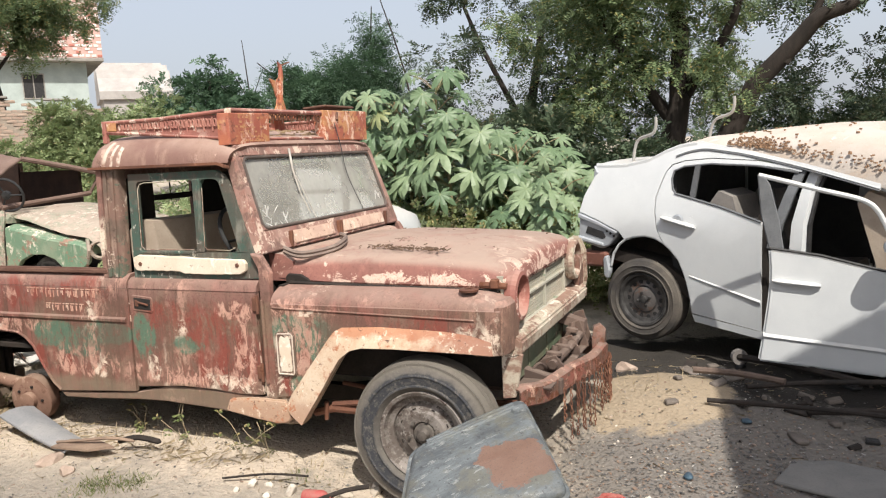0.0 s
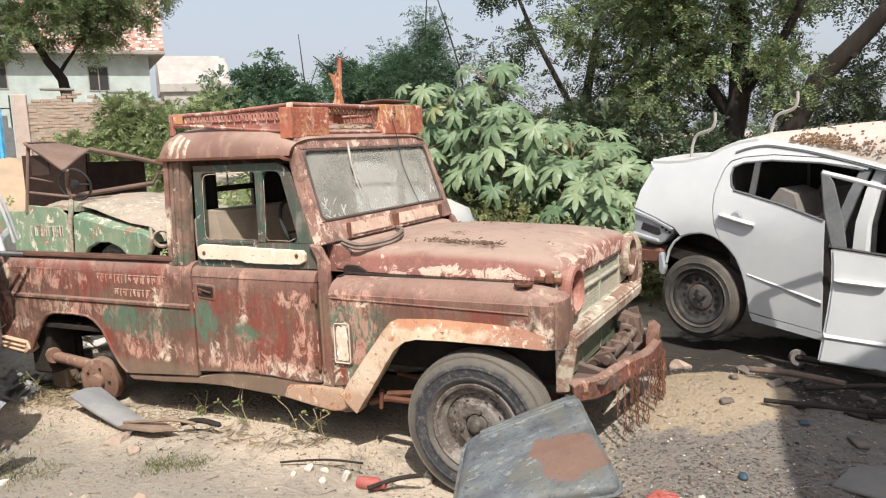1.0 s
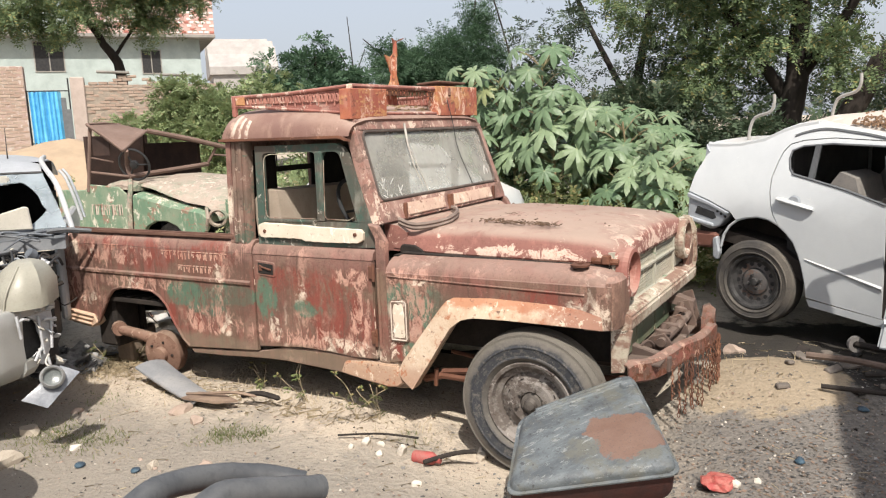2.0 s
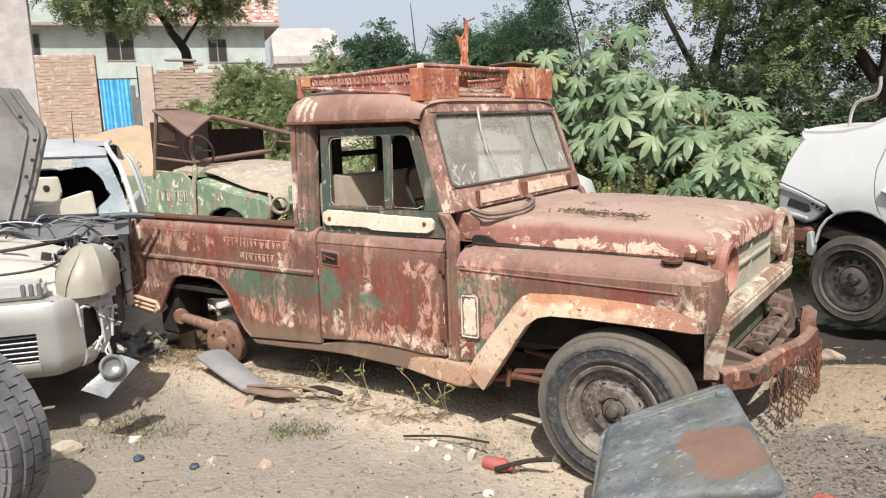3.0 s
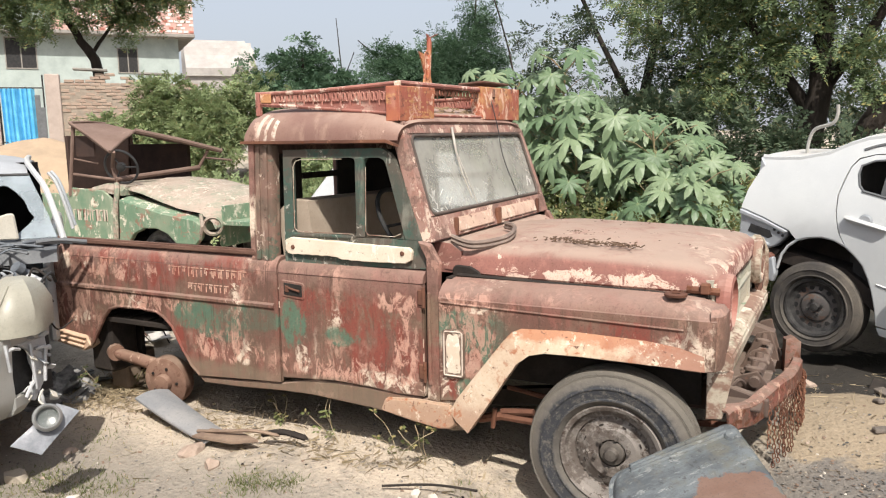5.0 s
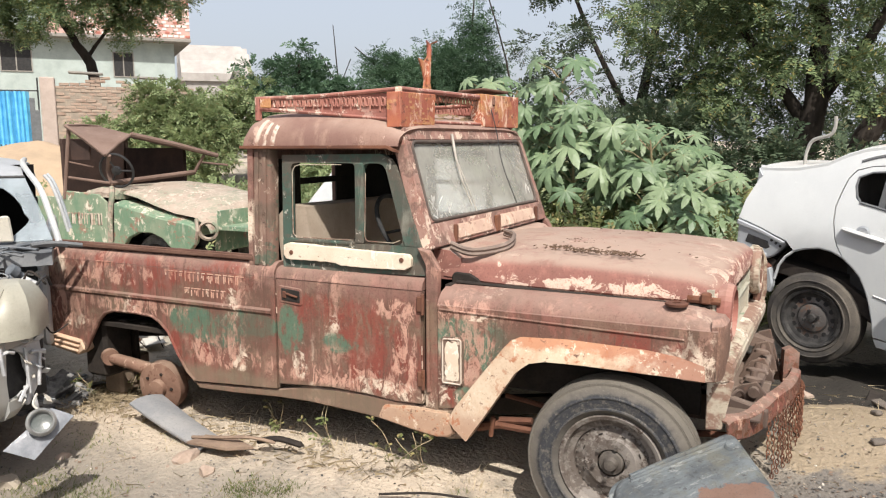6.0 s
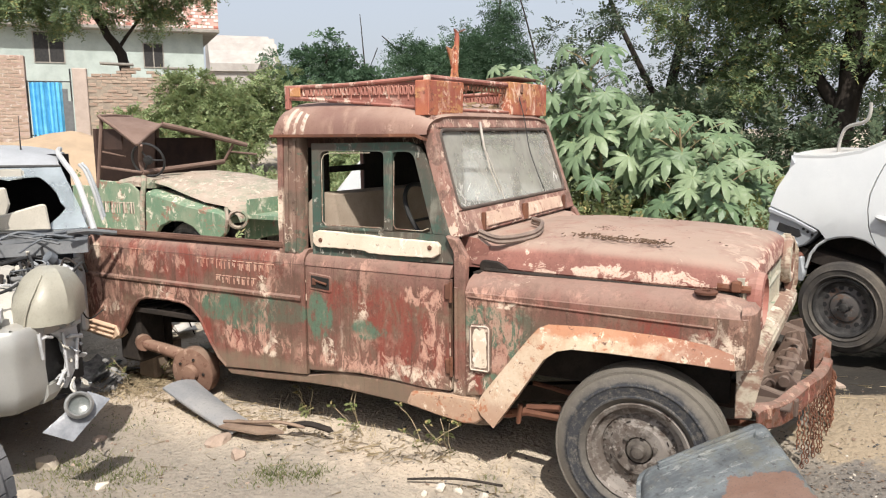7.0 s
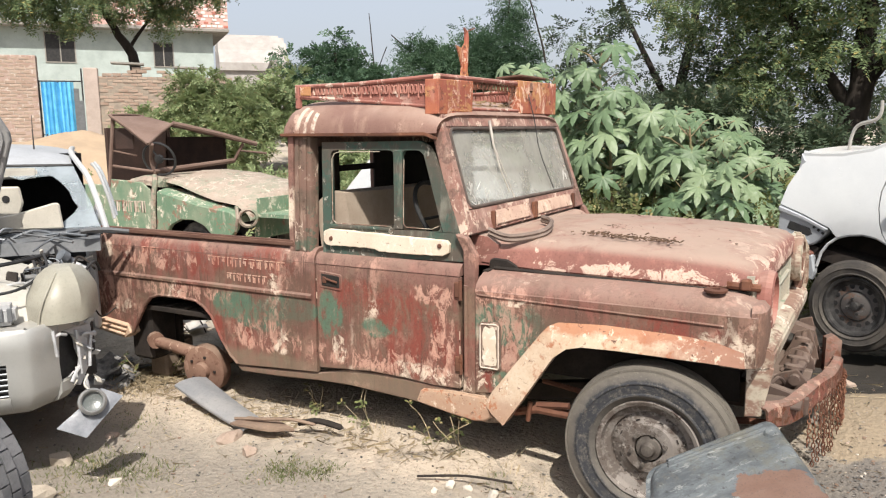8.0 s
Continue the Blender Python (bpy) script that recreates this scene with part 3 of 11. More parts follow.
def build_pickup():
    car = thing("pickup_truck", pose(0, 0, 0), "derelict maroon pickup truck with peeling faded paint and missing rear wheel", "truck")

    # bed
    for far in (False, True):
        bm = bed_side()
        if far:                                     # cut down to a low edge
            for v in bm.verts:
                v.co.z = min(v.co.z, 0.62)
        part("bed_side", mirror_y(bm) if far else bm, MAROON, car, "maroon bed side with peeling paint and green patches", 35)
    bm = B()
    box(bm, (-1.88, 0.03, 0.50), (-0.28, 1.67, 0.53), bev=0.003)
    for x in np.arange(-1.8, -0.3, 0.16):
        box(bm, (x, 0.05, 0.53), (x + 0.05, 1.65, 0.542), bev=0.003)
    # floor kept near-black, so the wheel opening's shade is in its colour
    part("bed_floor", bm, DARKSTEEL, car)
    bm = B()
    prism(bm, [(-1.90, 0.975), (-0.24, 0.975), (-0.24, 1.002), (-1.88, 1.004)], "y", 0.015, 0.075, bev=0.006)
    box(bm, (-1.88, 0.018, 0.985), (-0.25, 0.026, 1.008))
    part("bed_rail", bm, WOOD, car, "weathered dark rail on top of the bed side")
    bm = B()
    box(bm, (-1.90, 0.03, 0.46), (-1.87, 1.67, 0.62), bev=0.008)
    for z in (0.50, 0.56):
        box(bm, (-1.915, 0.08, z), (-1.90, 1.62, z + 0.03), bev=0.006)
    part("tailgate", bm, MAROON, car)
    # ribbed corner below the bed
    bm = B()
    prism(bm, [(-1.93, 0.435), (-1.93, 0.36), (-1.88, 0.335), (-1.63, 0.305), (-1.565, 0.345), (-1.60, 0.405)], "y", -0.012, 0.10, bev=0.006)
    for i in range(3):
        z = 0.345 + i * 0.030
        prism(bm, [(-1.935, z + 0.008), (-1.62 + i * 0.012, z - 0.022), (-1.62 + i * 0.012, z - 0.004), (-1.935, z + 0.026)], "y", -0.024, 0.0, bev=0.006)
    part("rear_corner", bm, CREAM, car, "ribbed rear corner in cream paint")
    # wheel housings and inner panels, their shade put into the near-black colour
    for y0, y1 in ((0.03, 0.32), (1.38, 1.67)):
        bm = B()
        prism(bm, arc(-1.14, 0.24, 0.43, 24, 156, 12), "y", y1 - 0.02 if y0 < 0.5 else y0, y1 if y0 < 0.5 else y0 + 0.02)
        box(bm, (-1.75, y1 - 0.01 if y0 < 0.5 else y0, 0.41), (-0.60, y1 if y0 < 0.5 else y0 + 0.01, 0.52))
        part("wheel_house", bm, DARKSTEEL, car)

    # cab: back wall with a window, pillars
    bm = B()
    y0, y1 = 0.02, 1.68
    prism(bm, [(y0, 0.50), (y1, 0.50), (y1, 1.12), (y0, 1.12)], "x", -0.27, -0.235)
    prism(bm, [(y0, 1.12), (0.40, 1.12), (0.40, 1.50), (y0 + 0.02, 1.58)], "x", -0.27, -0.235)
    prism(bm, [(0.88, 1.12), (y1, 1.12), (y1 - 0.02, 1.58), (0.88, 1.50)], "x", -0.27, -0.235)
    prism(bm, [(0.04, 1.50), (1.66, 1.50), (1.60, 1.60), (0.10, 1.60)], "x", -0.268, -0.237)
    prism(bm, [(0.78, 1.12), (0.88, 1.12), (0.88, 1.50), (0.78, 1.50)], "x", -0.265, -0.24)
    part("cab_back", bm, MAROON, car)
    # cab inside and headliner: interior shade painted as near-black
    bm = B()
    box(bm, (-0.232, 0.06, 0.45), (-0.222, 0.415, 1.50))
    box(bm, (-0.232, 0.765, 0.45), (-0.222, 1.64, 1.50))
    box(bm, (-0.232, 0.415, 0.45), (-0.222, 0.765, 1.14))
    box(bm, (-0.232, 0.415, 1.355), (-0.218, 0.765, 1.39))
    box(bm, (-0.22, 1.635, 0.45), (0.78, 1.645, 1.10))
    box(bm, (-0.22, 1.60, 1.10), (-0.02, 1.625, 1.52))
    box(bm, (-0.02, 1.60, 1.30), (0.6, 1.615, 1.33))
    part("cab_lining", bm, DARKSTEEL, car, "bare inside of the cab, near-black with its shade in the colour")
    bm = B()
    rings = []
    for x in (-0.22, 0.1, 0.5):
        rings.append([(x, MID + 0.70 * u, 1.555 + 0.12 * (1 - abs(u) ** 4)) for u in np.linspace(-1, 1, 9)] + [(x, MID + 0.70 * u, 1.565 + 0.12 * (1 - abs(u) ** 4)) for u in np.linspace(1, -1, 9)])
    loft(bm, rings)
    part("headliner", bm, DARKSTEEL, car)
    for far in (False, True):
        bm = B()
        # corner pillar behind the door
        rings = []
        for z in (0.94, 1.1, 1.3, 1.56):
            i = 0.02 + 0.05 * (z - 0.94)
            rings.append([(-0.285, i + 0.06, z), (-0.285, i + 0.02, z), (-0.262, i, z), (-0.135, i, z), (-0.125, i + 0.012, z), (-0.125, i + 0.06, z)])
        loft(bm, rings)
        for x in (-0.215, -0.165):
            loft(bm, [[(x - 0.012, 0.02 + 0.05 * (z - 0.94) - 0.008, z), (x + 0.012, 0.02 + 0.05 * (z - 0.94) - 0.008, z), (x + 0.014, 0.04 + 0.05 * (z - 0.94), z), (x - 0.014, 0.04 + 0.05 * (z - 0.94), z)] for z in (0.96, 1.54)])
        part("corner_pillar", mirror_y(bm) if far else bm, PILLAR, car, "" if far else "ribbed corner pillar in worn maroon and green paint", 40)

    # roof: a shell with rounded sides
    bm = B()
    rings = []
    for x, top in ((-0.308, 1.60), (-0.306, 1.69), (-0.292, 1.728), (-0.25, 1.745), (-0.10, 1.752), (0.1, 1.754), (0.42, 1.738), (0.56, 1.70), (0.625, 1.655)):
        ring = []
        base, half = 1.565, 0.80
        for i in range(41):
            u = math.sin(math.pi / 2 * (-1 + 2 * i / 40))
            s = (1 - abs(u) ** 8) ** 0.5
            ring.append((x, MID + half * u, base + (top - base) * s))
        for i in range(40, -1, -1):
            u = math.sin(math.pi / 2 * (-1 + 2 * i / 40))
            s = (1 - abs(u) ** 8) ** 0.5
            ring.append((x + (0.02 if x < 0 else -0.02), MID + (half - 0.02) * u, base - 0.005 + (top - base - 0.02) * s))
        rings.append(ring)
    loft(bm, rings)
    roof = part("roof", bm, ROOFPAINT, car, "dull maroon roof with streaked dust", 40)
    bm = B()
    for y in (0.035, 1.665):
        s = 1 if y < 0.5 else -1
        loft(bm, [[(x, y - 0.022 * s, z + 0.014), (x, y - 0.022 * s, z), (x, y + 0.03 * s, z - 0.006), (x, y + 0.03 * s, z + 0.006)] for x, z in ((-0.30, 1.558), (0.58, 1.556), (0.62, 1.54))])
    part("drip_rail", bm, RUST, car)
    bm = B()
    for x, w in ((-0.215, 0.012), (-0.165, 0.010), (-0.115, 0.013)):
        rings = []
        for i in range(9):
            u = -math.cos(0.62 * i / 8)
            s = (1 - abs(u) ** 8) ** 0.5
            z = 1.565 + 0.176 * s
            sh = 0.02 * s
            rings.append([(x - w + sh, MID + 0.804 * u, z + 0.003), (x + w + sh, MID + 0.804 * u, z + 0.003), (x + w + sh, MID + 0.79 * u, z - 0.004), (x - w + sh, MID + 0.79 * u, z - 0.004)])
        loft(bm, rings)
    part("paint_stripe", bm, STRIPE, roof, "faded cream stripes on the roof side")

    # doors
    edge_rnd = random.Random(52)
    for far in (False, True):
        door = new("door")
        door.parent = car
        bm = B()
        low = [(-0.085, 0.335), (0.25, 0.362), (0.45, 0.355), (0.62, 0.342), (0.77, 0.352), (0.77, 0.90), (-0.085, 0.90)]
        prism(bm, low, "y", -0.004, 0.03, bev=0.006, seg=2)
        rings = [[(x, 0.06, 0.958), (x, 0.03, 0.955), (x, 0.008, 0.935), (x, -0.003, 0.90), (x, 0.03, 0.90), (x, 0.06, 0.935)] for x in np.linspace(-0.085, 0.77, 5)]
        loft(bm, rings)
        # a dent near the hinge
        for v in bm.verts:
            d = math.exp(-(((v.co.x - 0.55) / 0.12) ** 2 + ((v.co.z - 0.45) / 0.14) ** 2))
            v.co.y += 0.02 * d
        part("door_skin", mirror_y(bm) if far else bm, MAROON, door, "" if far else "door skin with streaked red and cream scrapes", 35)
        bm = B()
        T = lambda z: 0.030 + 0.045 * (z - 0.95)
        t = bmesh.new()

        def frame_bar(pts):
            lo = [t.verts.new((p[0], T(p[1]), p[1])) for p in pts]
            hi = [t.verts.new((p[0], T(p[1]) + 0.03, p[1])) for p in pts]
            t.faces.new(lo)
            t.faces.new(hi)
            n = len(pts)
            for i in range(n):
                t.faces.new((lo[i], lo[(i + 1) % n], hi[(i + 1) % n], hi[i]))

        frame_bar([(-0.055, 0.945), (0.775, 0.965), (0.78, 1.06), (0.75, 1.098), (-0.055, 1.092)])
        frame_bar([(-0.055, 1.092), (0.0, 1.092), (-0.005, 1.485), (-0.06, 1.525)])
        frame_bar([(-0.06, 1.525), (-0.005, 1.485), (0.545, 1.485), (0.575, 1.505), (0.53, 1.53)])
        frame_bar([(0.545, 1.485), (0.66, 1.10), (0.75, 1.098), (0.60, 1.47), (0.575, 1.505)])
        for (cx, cz), (ax, az), (bx, bz), r in (((0.0, 1.092), (1, 0), (0, 1), 0.03), ((-0.005, 1.485), (1, 0), (0, -1), 0.035), ((0.38, 1.485), (-1, 0), (0, -1), 0.03), ((0.375, 1.098), (-1, 0), (0, 1), 0.025), ((0.43, 1.485), (1, 0), (0, -1), 0.025), ((0.545, 1.485), (-1, 0), (0.285, -0.958), 0.04), ((0.655, 1.10), (-1, 0), (-0.285, 0.958), 0.04)):
            curve = []
            for q in range(6):
                e = q / 5
                u, v = (1 - e) ** 2, e ** 2          # a bow from one edge to the other
                curve.append((cx + r * (u * ax + v * bx), cz + r * (u * az + v * bz)))
            frame_bar([(cx, cz)] + curve)
        merge(bm, t, bev=0.007, seg=2)
        # the far frame and channel get near-black for shade in place of green
        part("window_frame", mirror_y(bm) if far else bm, DARKSTEEL if far else GREENBROWN, door, "" if far else "window frame in chipped green and rust")
        bm = B()
        prism(bm, [(0.375, 1.095), (0.425, 1.095), (0.43, 1.487), (0.38, 1.487)], "y", 0.045, 0.075, bev=0.006)
        prism(bm, [(-0.005, 1.088), (0.38, 1.088), (0.38, 1.105), (-0.005, 1.105)], "y", 0.03, 0.06, bev=0.004)
        part("window_channel", mirror_y(bm) if far else bm, DARKSTEEL if far else GREENBROWN, door)
        if not far:
            bm = B()
            lip = [(0.365, 1.112), (0.03, 1.112), (0.008, 1.13), (0.004, 1.44), (0.02, 1.468), (0.05, 1.476), (0.30, 1.478)]
            tube(bm, [(x, T(z) + 0.001, z) for x, z in lip], 0.0026, 6)
            lip = [(0.44, 1.44), (0.438, 1.13), (0.455, 1.112), (0.60, 1.110), (0.635, 1.125)]
            tube(bm, [(x, T(z) + 0.001, z) for x, z in lip], 0.0022, 6)
            part("window_lip", bm, BEAM, door, "pale worn lip of the window opening")
        if not far:
            bm = B()
            low = [(x, 0.998 - 0.012 * (x > 0.3) + edge_rnd.uniform(-0.0025, 0.0025)) for x in np.arange(-0.02, 0.70, 0.03)]
            high = [(x, 1.086 - 0.024 * (x + 0.02) / 0.7 + edge_rnd.uniform(-0.002, 0.002)) for x in np.arange(0.69, -0.03, -0.03)]
            prism(bm, low + [(0.703, 1.005), (0.707, 1.045)] + high + [(-0.036, 1.07), (-0.038, 1.02)], "y", 0.012, 0.04, bev=0.003)
            part("door_strip", bm, WHITEOLD, door, "ragged cream strip below the window")
            bm = B()
            for x in (0.012, 0.655):
                lathe(bm, [(0.001, -0.006), (0.010, -0.005), (0.013, 0.002)], 12, pose(x, 0.012, 1.035))
            part("strip_bolt", bm, RUST, door)
            bm = B()
            for x, z0, z1 in ((-0.083, 0.36, 0.88), (0.768, 0.37, 0.62)):
                z = z0
                while z < z1:
                    l = edge_rnd.uniform(0.008, 0.05)
                    if edge_rnd.random() < 0.30:
                        box(bm, (x - 0.002, -0.0062, z), (x + edge_rnd.uniform(0.001, 0.005), -0.002, z + l), pose(0, 0, 0), bev=0.0015)
                    z += l + edge_rnd.uniform(0.005, 0.03)
            tagged(part("chipped_edge", bm, VENTPAINT, door, "cream chips along the door edge"), kind="stuff")
            # sunk handle
            bm = B()
            prism(bm, [(-0.055, 0.865), (0.075, 0.855), (0.085, 0.845), (0.085, 0.775), (0.075, 0.765), (-0.055, 0.775), (-0.062, 0.785), (-0.062, 0.855)], "y", -0.008, 0.002, bev=0.004)
            hand = part("handle_plate", bm, MAROON, door, "sunk door handle")
            bm = B()
            prism(bm, [(-0.045, 0.852), (0.072, 0.843), (0.072, 0.780), (-0.045, 0.787)], "y", -0.0105, -0.004, bev=0.003)
            part("recess", bm, DARKSTEEL, hand)
            bm = B()
            prism(bm, [(-0.035, 0.838), (-0.010, 0.835), (-0.010, 0.800), (-0.035, 0.802)], "y", -0.016, -0.008, bev=0.004)
            tube(bm, [(-0.01, -0.014, 0.825), (0.06, -0.016, 0.812)], 0.006)
            part("lever", bm, RUST, hand)
            bm = B()
            for z in (0.44, 0.80):
                box(bm, (0.745, -0.016, z), (0.775, 0.0, z + 0.075), bev=0.005)
                tube(bm, [(0.778, -0.012, z - 0.01), (0.778, -0.012, z + 0.085)], 0.009)
            part("hinge", bm, RUST, door)

    # sills
    for far in (False, True):
        bm = B()
        pts = [(-0.70, 0.255), (-0.40, 0.272), (-0.10, 0.300), (0.10, 0.345), (0.35, 0.352), (0.75, 0.338), (0.93, 0.36), (1.02, 0.24), (0.985, 0.215), (0.90, 0.200), (0.70, 0.225), (0.45, 0.245), (0.10, 0.26), (-0.1, 0.255), (-0.4, 0.235), (-0.66, 0.225)]
        prism(bm, pts, "y", 0.012, 0.06, bev=0.006)
        part("sill", mirror_y(bm) if far else bm, MAROON, car)

    # post between door and fender, cowl
    for far in (False, True):
        bm = B()
        prism(bm, [(0.778, 0.34), (0.845, 0.33), (0.845, 0.90), (0.85, 1.0), (0.80, 1.085), (0.74, 1.10), (0.785, 1.02), (0.785, 0.9)], "y", 0.004, 0.05, bev=0.006)
        tube(bm, [(0.80, 0.0, 0.42), (0.80, 0.0, 0.86)], 0.010)
        part("door_post", mirror_y(bm) if far else bm, MAROON, car)
    bm = B()
    loft(bm, [[(0.70, y, 1.085), (0.83, y, 1.07), (0.885, y, 1.035), (0.885, y, 0.93), (0.70, y, 0.93)] for y in (0.175, 0.3, 0.85, 1.4, 1.525)])
    part("cowl", bm, HOOD, car, smooth=35)
    return car


pickup = build_pickup()

PALERUST = worn("dusty_rust", (0.215, 0.128, 0.092), (0.155, 0.088, 0.062), (0.33, 0.22, 0.165), 0.56, None, 0.6, None, rust=(0.13, 0.065, 0.045), rust_at=0.53, dust=(0.30, 0.22, 0.165), rough=0.9, scale=2.0, seed=3.7)
BUMPER = worn("bumper_paint", (0.215, 0.075, 0.055), (0.15, 0.075, 0.055), (0.42, 0.26, 0.19), 0.56, (0.11, 0.065, 0.047), 0.47, (0.30, 0.115, 0.082), rust_at=0.50, dust=(0.25, 0.18, 0.145), scale=2.2, seed=3.8)

WINCH = worn("greasy_rust", (0.135, 0.092, 0.072), (0.080, 0.056, 0.046), (0.26, 0.20, 0.165), 0.58, None, 0.6, None, rust=(0.15, 0.075, 0.05), rust_at=0.58, dust=(0.17, 0.13, 0.105), rough=0.85, seed=2.2)


def build_pickup_front(car):
    # windscreen frame, leaning back
    lean = 0.145
    Z0, Z1 = 1.085, 1.655
    X0 = 0.795

    def W(y, z, out=0.0):
        return Vector((X0 - lean * (z - Z0) / (Z1 - Z0) * 1.25 + out, y, z))

    bm = B()

    def bar(*pts, depth=0.05):
        t = bmesh.new()
        f = [t.verts.new(W(*p)) for p in pts]
        r = [t.verts.new(W(*p) - Vector((depth, 0, 0))) for p in pts]
        t.faces.new(f)
        t.faces.new(r)
        n = len(pts)
        for i in range(n):
            t.faces.new((f[i], f[(i + 1) % n], r[(i + 1) % n], r[i]))
        merge(bm, t, bev=0.008, seg=2)

    gy0, gy1, gz0, gz1 = 0.13, 1.60, 1.205, 1.59
    bar((0.045, Z0), (1.685, Z0), (1.645, gz0), (0.09, gz0))
    bar((0.10, gz1), (1.63, gz1), (1.60, Z1), (0.125, Z1))
    bar((0.045, Z0), (gy0, gz0), (gy0 + 0.02, gz1), (0.095, Z1 - 0.03), depth=0.07)
    bar((1.685, Z0), (gy1, gz0), (gy1 - 0.02, gz1), (1.635, Z1 - 0.03), depth=0.07)
    ring = []
    for cy, cz, sy, sz in ((gy0, gz0, 1, 1), (gy1, gz0, -1, 1), (gy1 - 0.02, gz1, -1, -1), (gy0 + 0.02, gz1, 1, -1)):
        curve = [(cy + sy * 0.055 * (1 - q / 6) ** 2, cz + sz * 0.045 * (q / 6) ** 2) for q in range(7)]
        bar((cy, cz), *curve)
        ring += [W(y + sy * 0.004, z + sz * 0.004, -0.003) for y, z in (curve if sy * sz < 0 else curve[::-1])]
    frm = part("windscreen_frame", bm, SCREENFRAME, car, "maroon windscreen frame with chipped cream edges", 40)
    bm = B()
    tube(bm, ring + ring[:1], 0.009, 8)
    part("seal", bm, plain("dusty_seal", (0.07, 0.055, 0.048), (0.12, 0.095, 0.08), 9, 0.8), frm, "cracked black rubber seal")
    bm = B()
    a = [W(y, z, -0.012) for y, z in ((gy0, gz0), (gy1, gz0), (gy1 - 0.02, gz1), (gy0 + 0.02, gz1))]
    t = bmesh.new()
    f = [t.verts.new(p) for p in a]
    r = [t.verts.new(p - Vector((0.005, 0, 0))) for p in a]
    t.faces.new(f)
    t.faces.new(r)
    for i in range(4):
        t.faces.new((f[i], f[(i + 1) % 4], r[(i + 1) % 4], r[i]))
    merge(bm, t)
    pane = part("windscreen", bm, SCREEN, frm, "dusty grey windscreen glass")
    pane.visible_shadow = False
    splash = plain("white_splash", (0.52, 0.51, 0.48), (0.36, 0.35, 0.32), 40, 0.8)
    rnd = random.Random(63)
    for cy, cz, n_, sp in ((0.235, 1.262, 7, 0.028), (0.33, 1.27, 4, 0.03), (1.50, 1.27, 3, 0.04)):
        for _ in range(n_):
            y, z = rnd.gauss(cy, sp), max(1.215, rnd.gauss(cz, 0.045))
            l, w_, q = rnd.uniform(0.010, 0.034), rnd.uniform(0.003, 0.009), rnd.uniform(-0.03, 0.03)
            bm = B()
            loft(bm, [[W(y + q * f - w_ * k, z + l * f, -0.0105), W(y + q * f + w_ * k, z + l * f, -0.0105), W(y + q * f + w_ * k, z + l * f, -0.0125), W(y + q * f - w_ * k, z + l * f, -0.0125)] for f, k in ((-1.0, 0.35), (-0.5, 0.7), (0.3, 1.0), (1.0, 0.5))])
            part("splash", bm, splash, frm)
    # wipers hung from the top edge
    bm = B()
    tube(bm, [W(0.60, 1.625, 0.012), W(0.565, 1.5, 0.012), W(0.56, 1.38, 0.014), W(0.60, 1.25, 0.010)], [0.008, 0.006, 0.004, 0.0035], 6)
    tube(bm, [W(0.585, 1.47, 0.008), W(0.645, 1.22, 0.008)], 0.003, 6)
    part("wiper", bm, plain("grey_wiper", (0.45, 0.42, 0.37), (0.3, 0.27, 0.24), 10, 0.6), frm, "bent grey wiper arm")
    bm = B()
    tube(bm, smooth_path([W(1.20, 1.83, 0.03), W(1.18, 1.64, 0.03), W(1.17, 1.45, 0.012), W(1.22, 1.22, 0.012)]), 0.003, 6)
    part("wiper", bm, BLACK, frm)
    # plates below the glass
    for a, b in ((0.36, 0.80), (0.90, 1.46)):
        bm = B()
        t = bmesh.new()
        q = [(a, 1.105), (b, 1.105), (b, 1.175), (a, 1.175)]
        f = [t.verts.new(W(y, z, 0.010)) for y, z in q]
        r = [t.verts.new(W(y, z, -0.005)) for y, z in q]
        t.faces.new(f)
        t.faces.new(r)
        for i in range(4):
            t.faces.new((f[i], f[(i + 1) % 4], r[(i + 1) % 4], r[i]))
        merge(bm, t, bev=0.006, seg=2)
        part("vent_flap", bm, VENTPAINT, frm, "faded pinkish cream vent flap below the glass")
    bm = B()
    for y in (0.33, 0.85, 0.88, 1.49):
        box(bm, (-0.008, -0.012, -0.05), (0.012, 0.012, 0.04), Matrix.Translation(W(y, 1.14, 0.008)), bev=0.004)
    part("flap_hinge", bm, RUST, frm)
    # loose rubber strip on the cowl
    bm = B()
    for k in range(2):
        d = 0.02 * k
        tube(bm, smooth_path([(0.83, 0.19, 1.085 + d), (0.95, 0.17, 1.06 + d), (1.06, 0.30, 1.075 + d), (1.03, 0.50, 1.10 + d), (0.93, 0.62, 1.105 + d)]), 0.011, 6)
    part("loose_strip", bm, plain("old_rubber_strip", (0.16, 0.12, 0.10), (0.23, 0.18, 0.15), 8, 0.8), car, "loose rubber strip fallen on the cowl")

    # hood
    bm = B()
    rings = []
    for x, w, top, low in ((0.80, 0.0, 1.060, 0.935), (0.86, 0.0, 1.072, 0.93), (1.1, 0.0, 1.085, 0.922), (1.4, 0.005, 1.082, 0.918), (1.7, 0.012, 1.072, 0.914), (1.92, 0.02, 1.052, 0.912), (2.01, 0.024, 1.035, 0.912), (2.05, 0.028, 1.010, 0.912), (2.062, 0.03, 0.985, 0.914)):
        y0, y1 = 0.17 + w, 1.53 - w
        ring = [(x, y0 + 0.01, low), (x, y0, low + 0.01), (x, y0 + 0.006, top - 0.075), (x, y0 + 0.03, top - 0.042), (x, y0 + 0.09, top - 0.018)]
        ring += [(x, y0 + 0.30, top - 0.006), (x, y0 + 0.33, top + 0.004), (x, MID, top + 0.010)]
        ring += [(xx, 2 * MID - yy, zz) for xx, yy, zz in reversed(ring[:-1])]
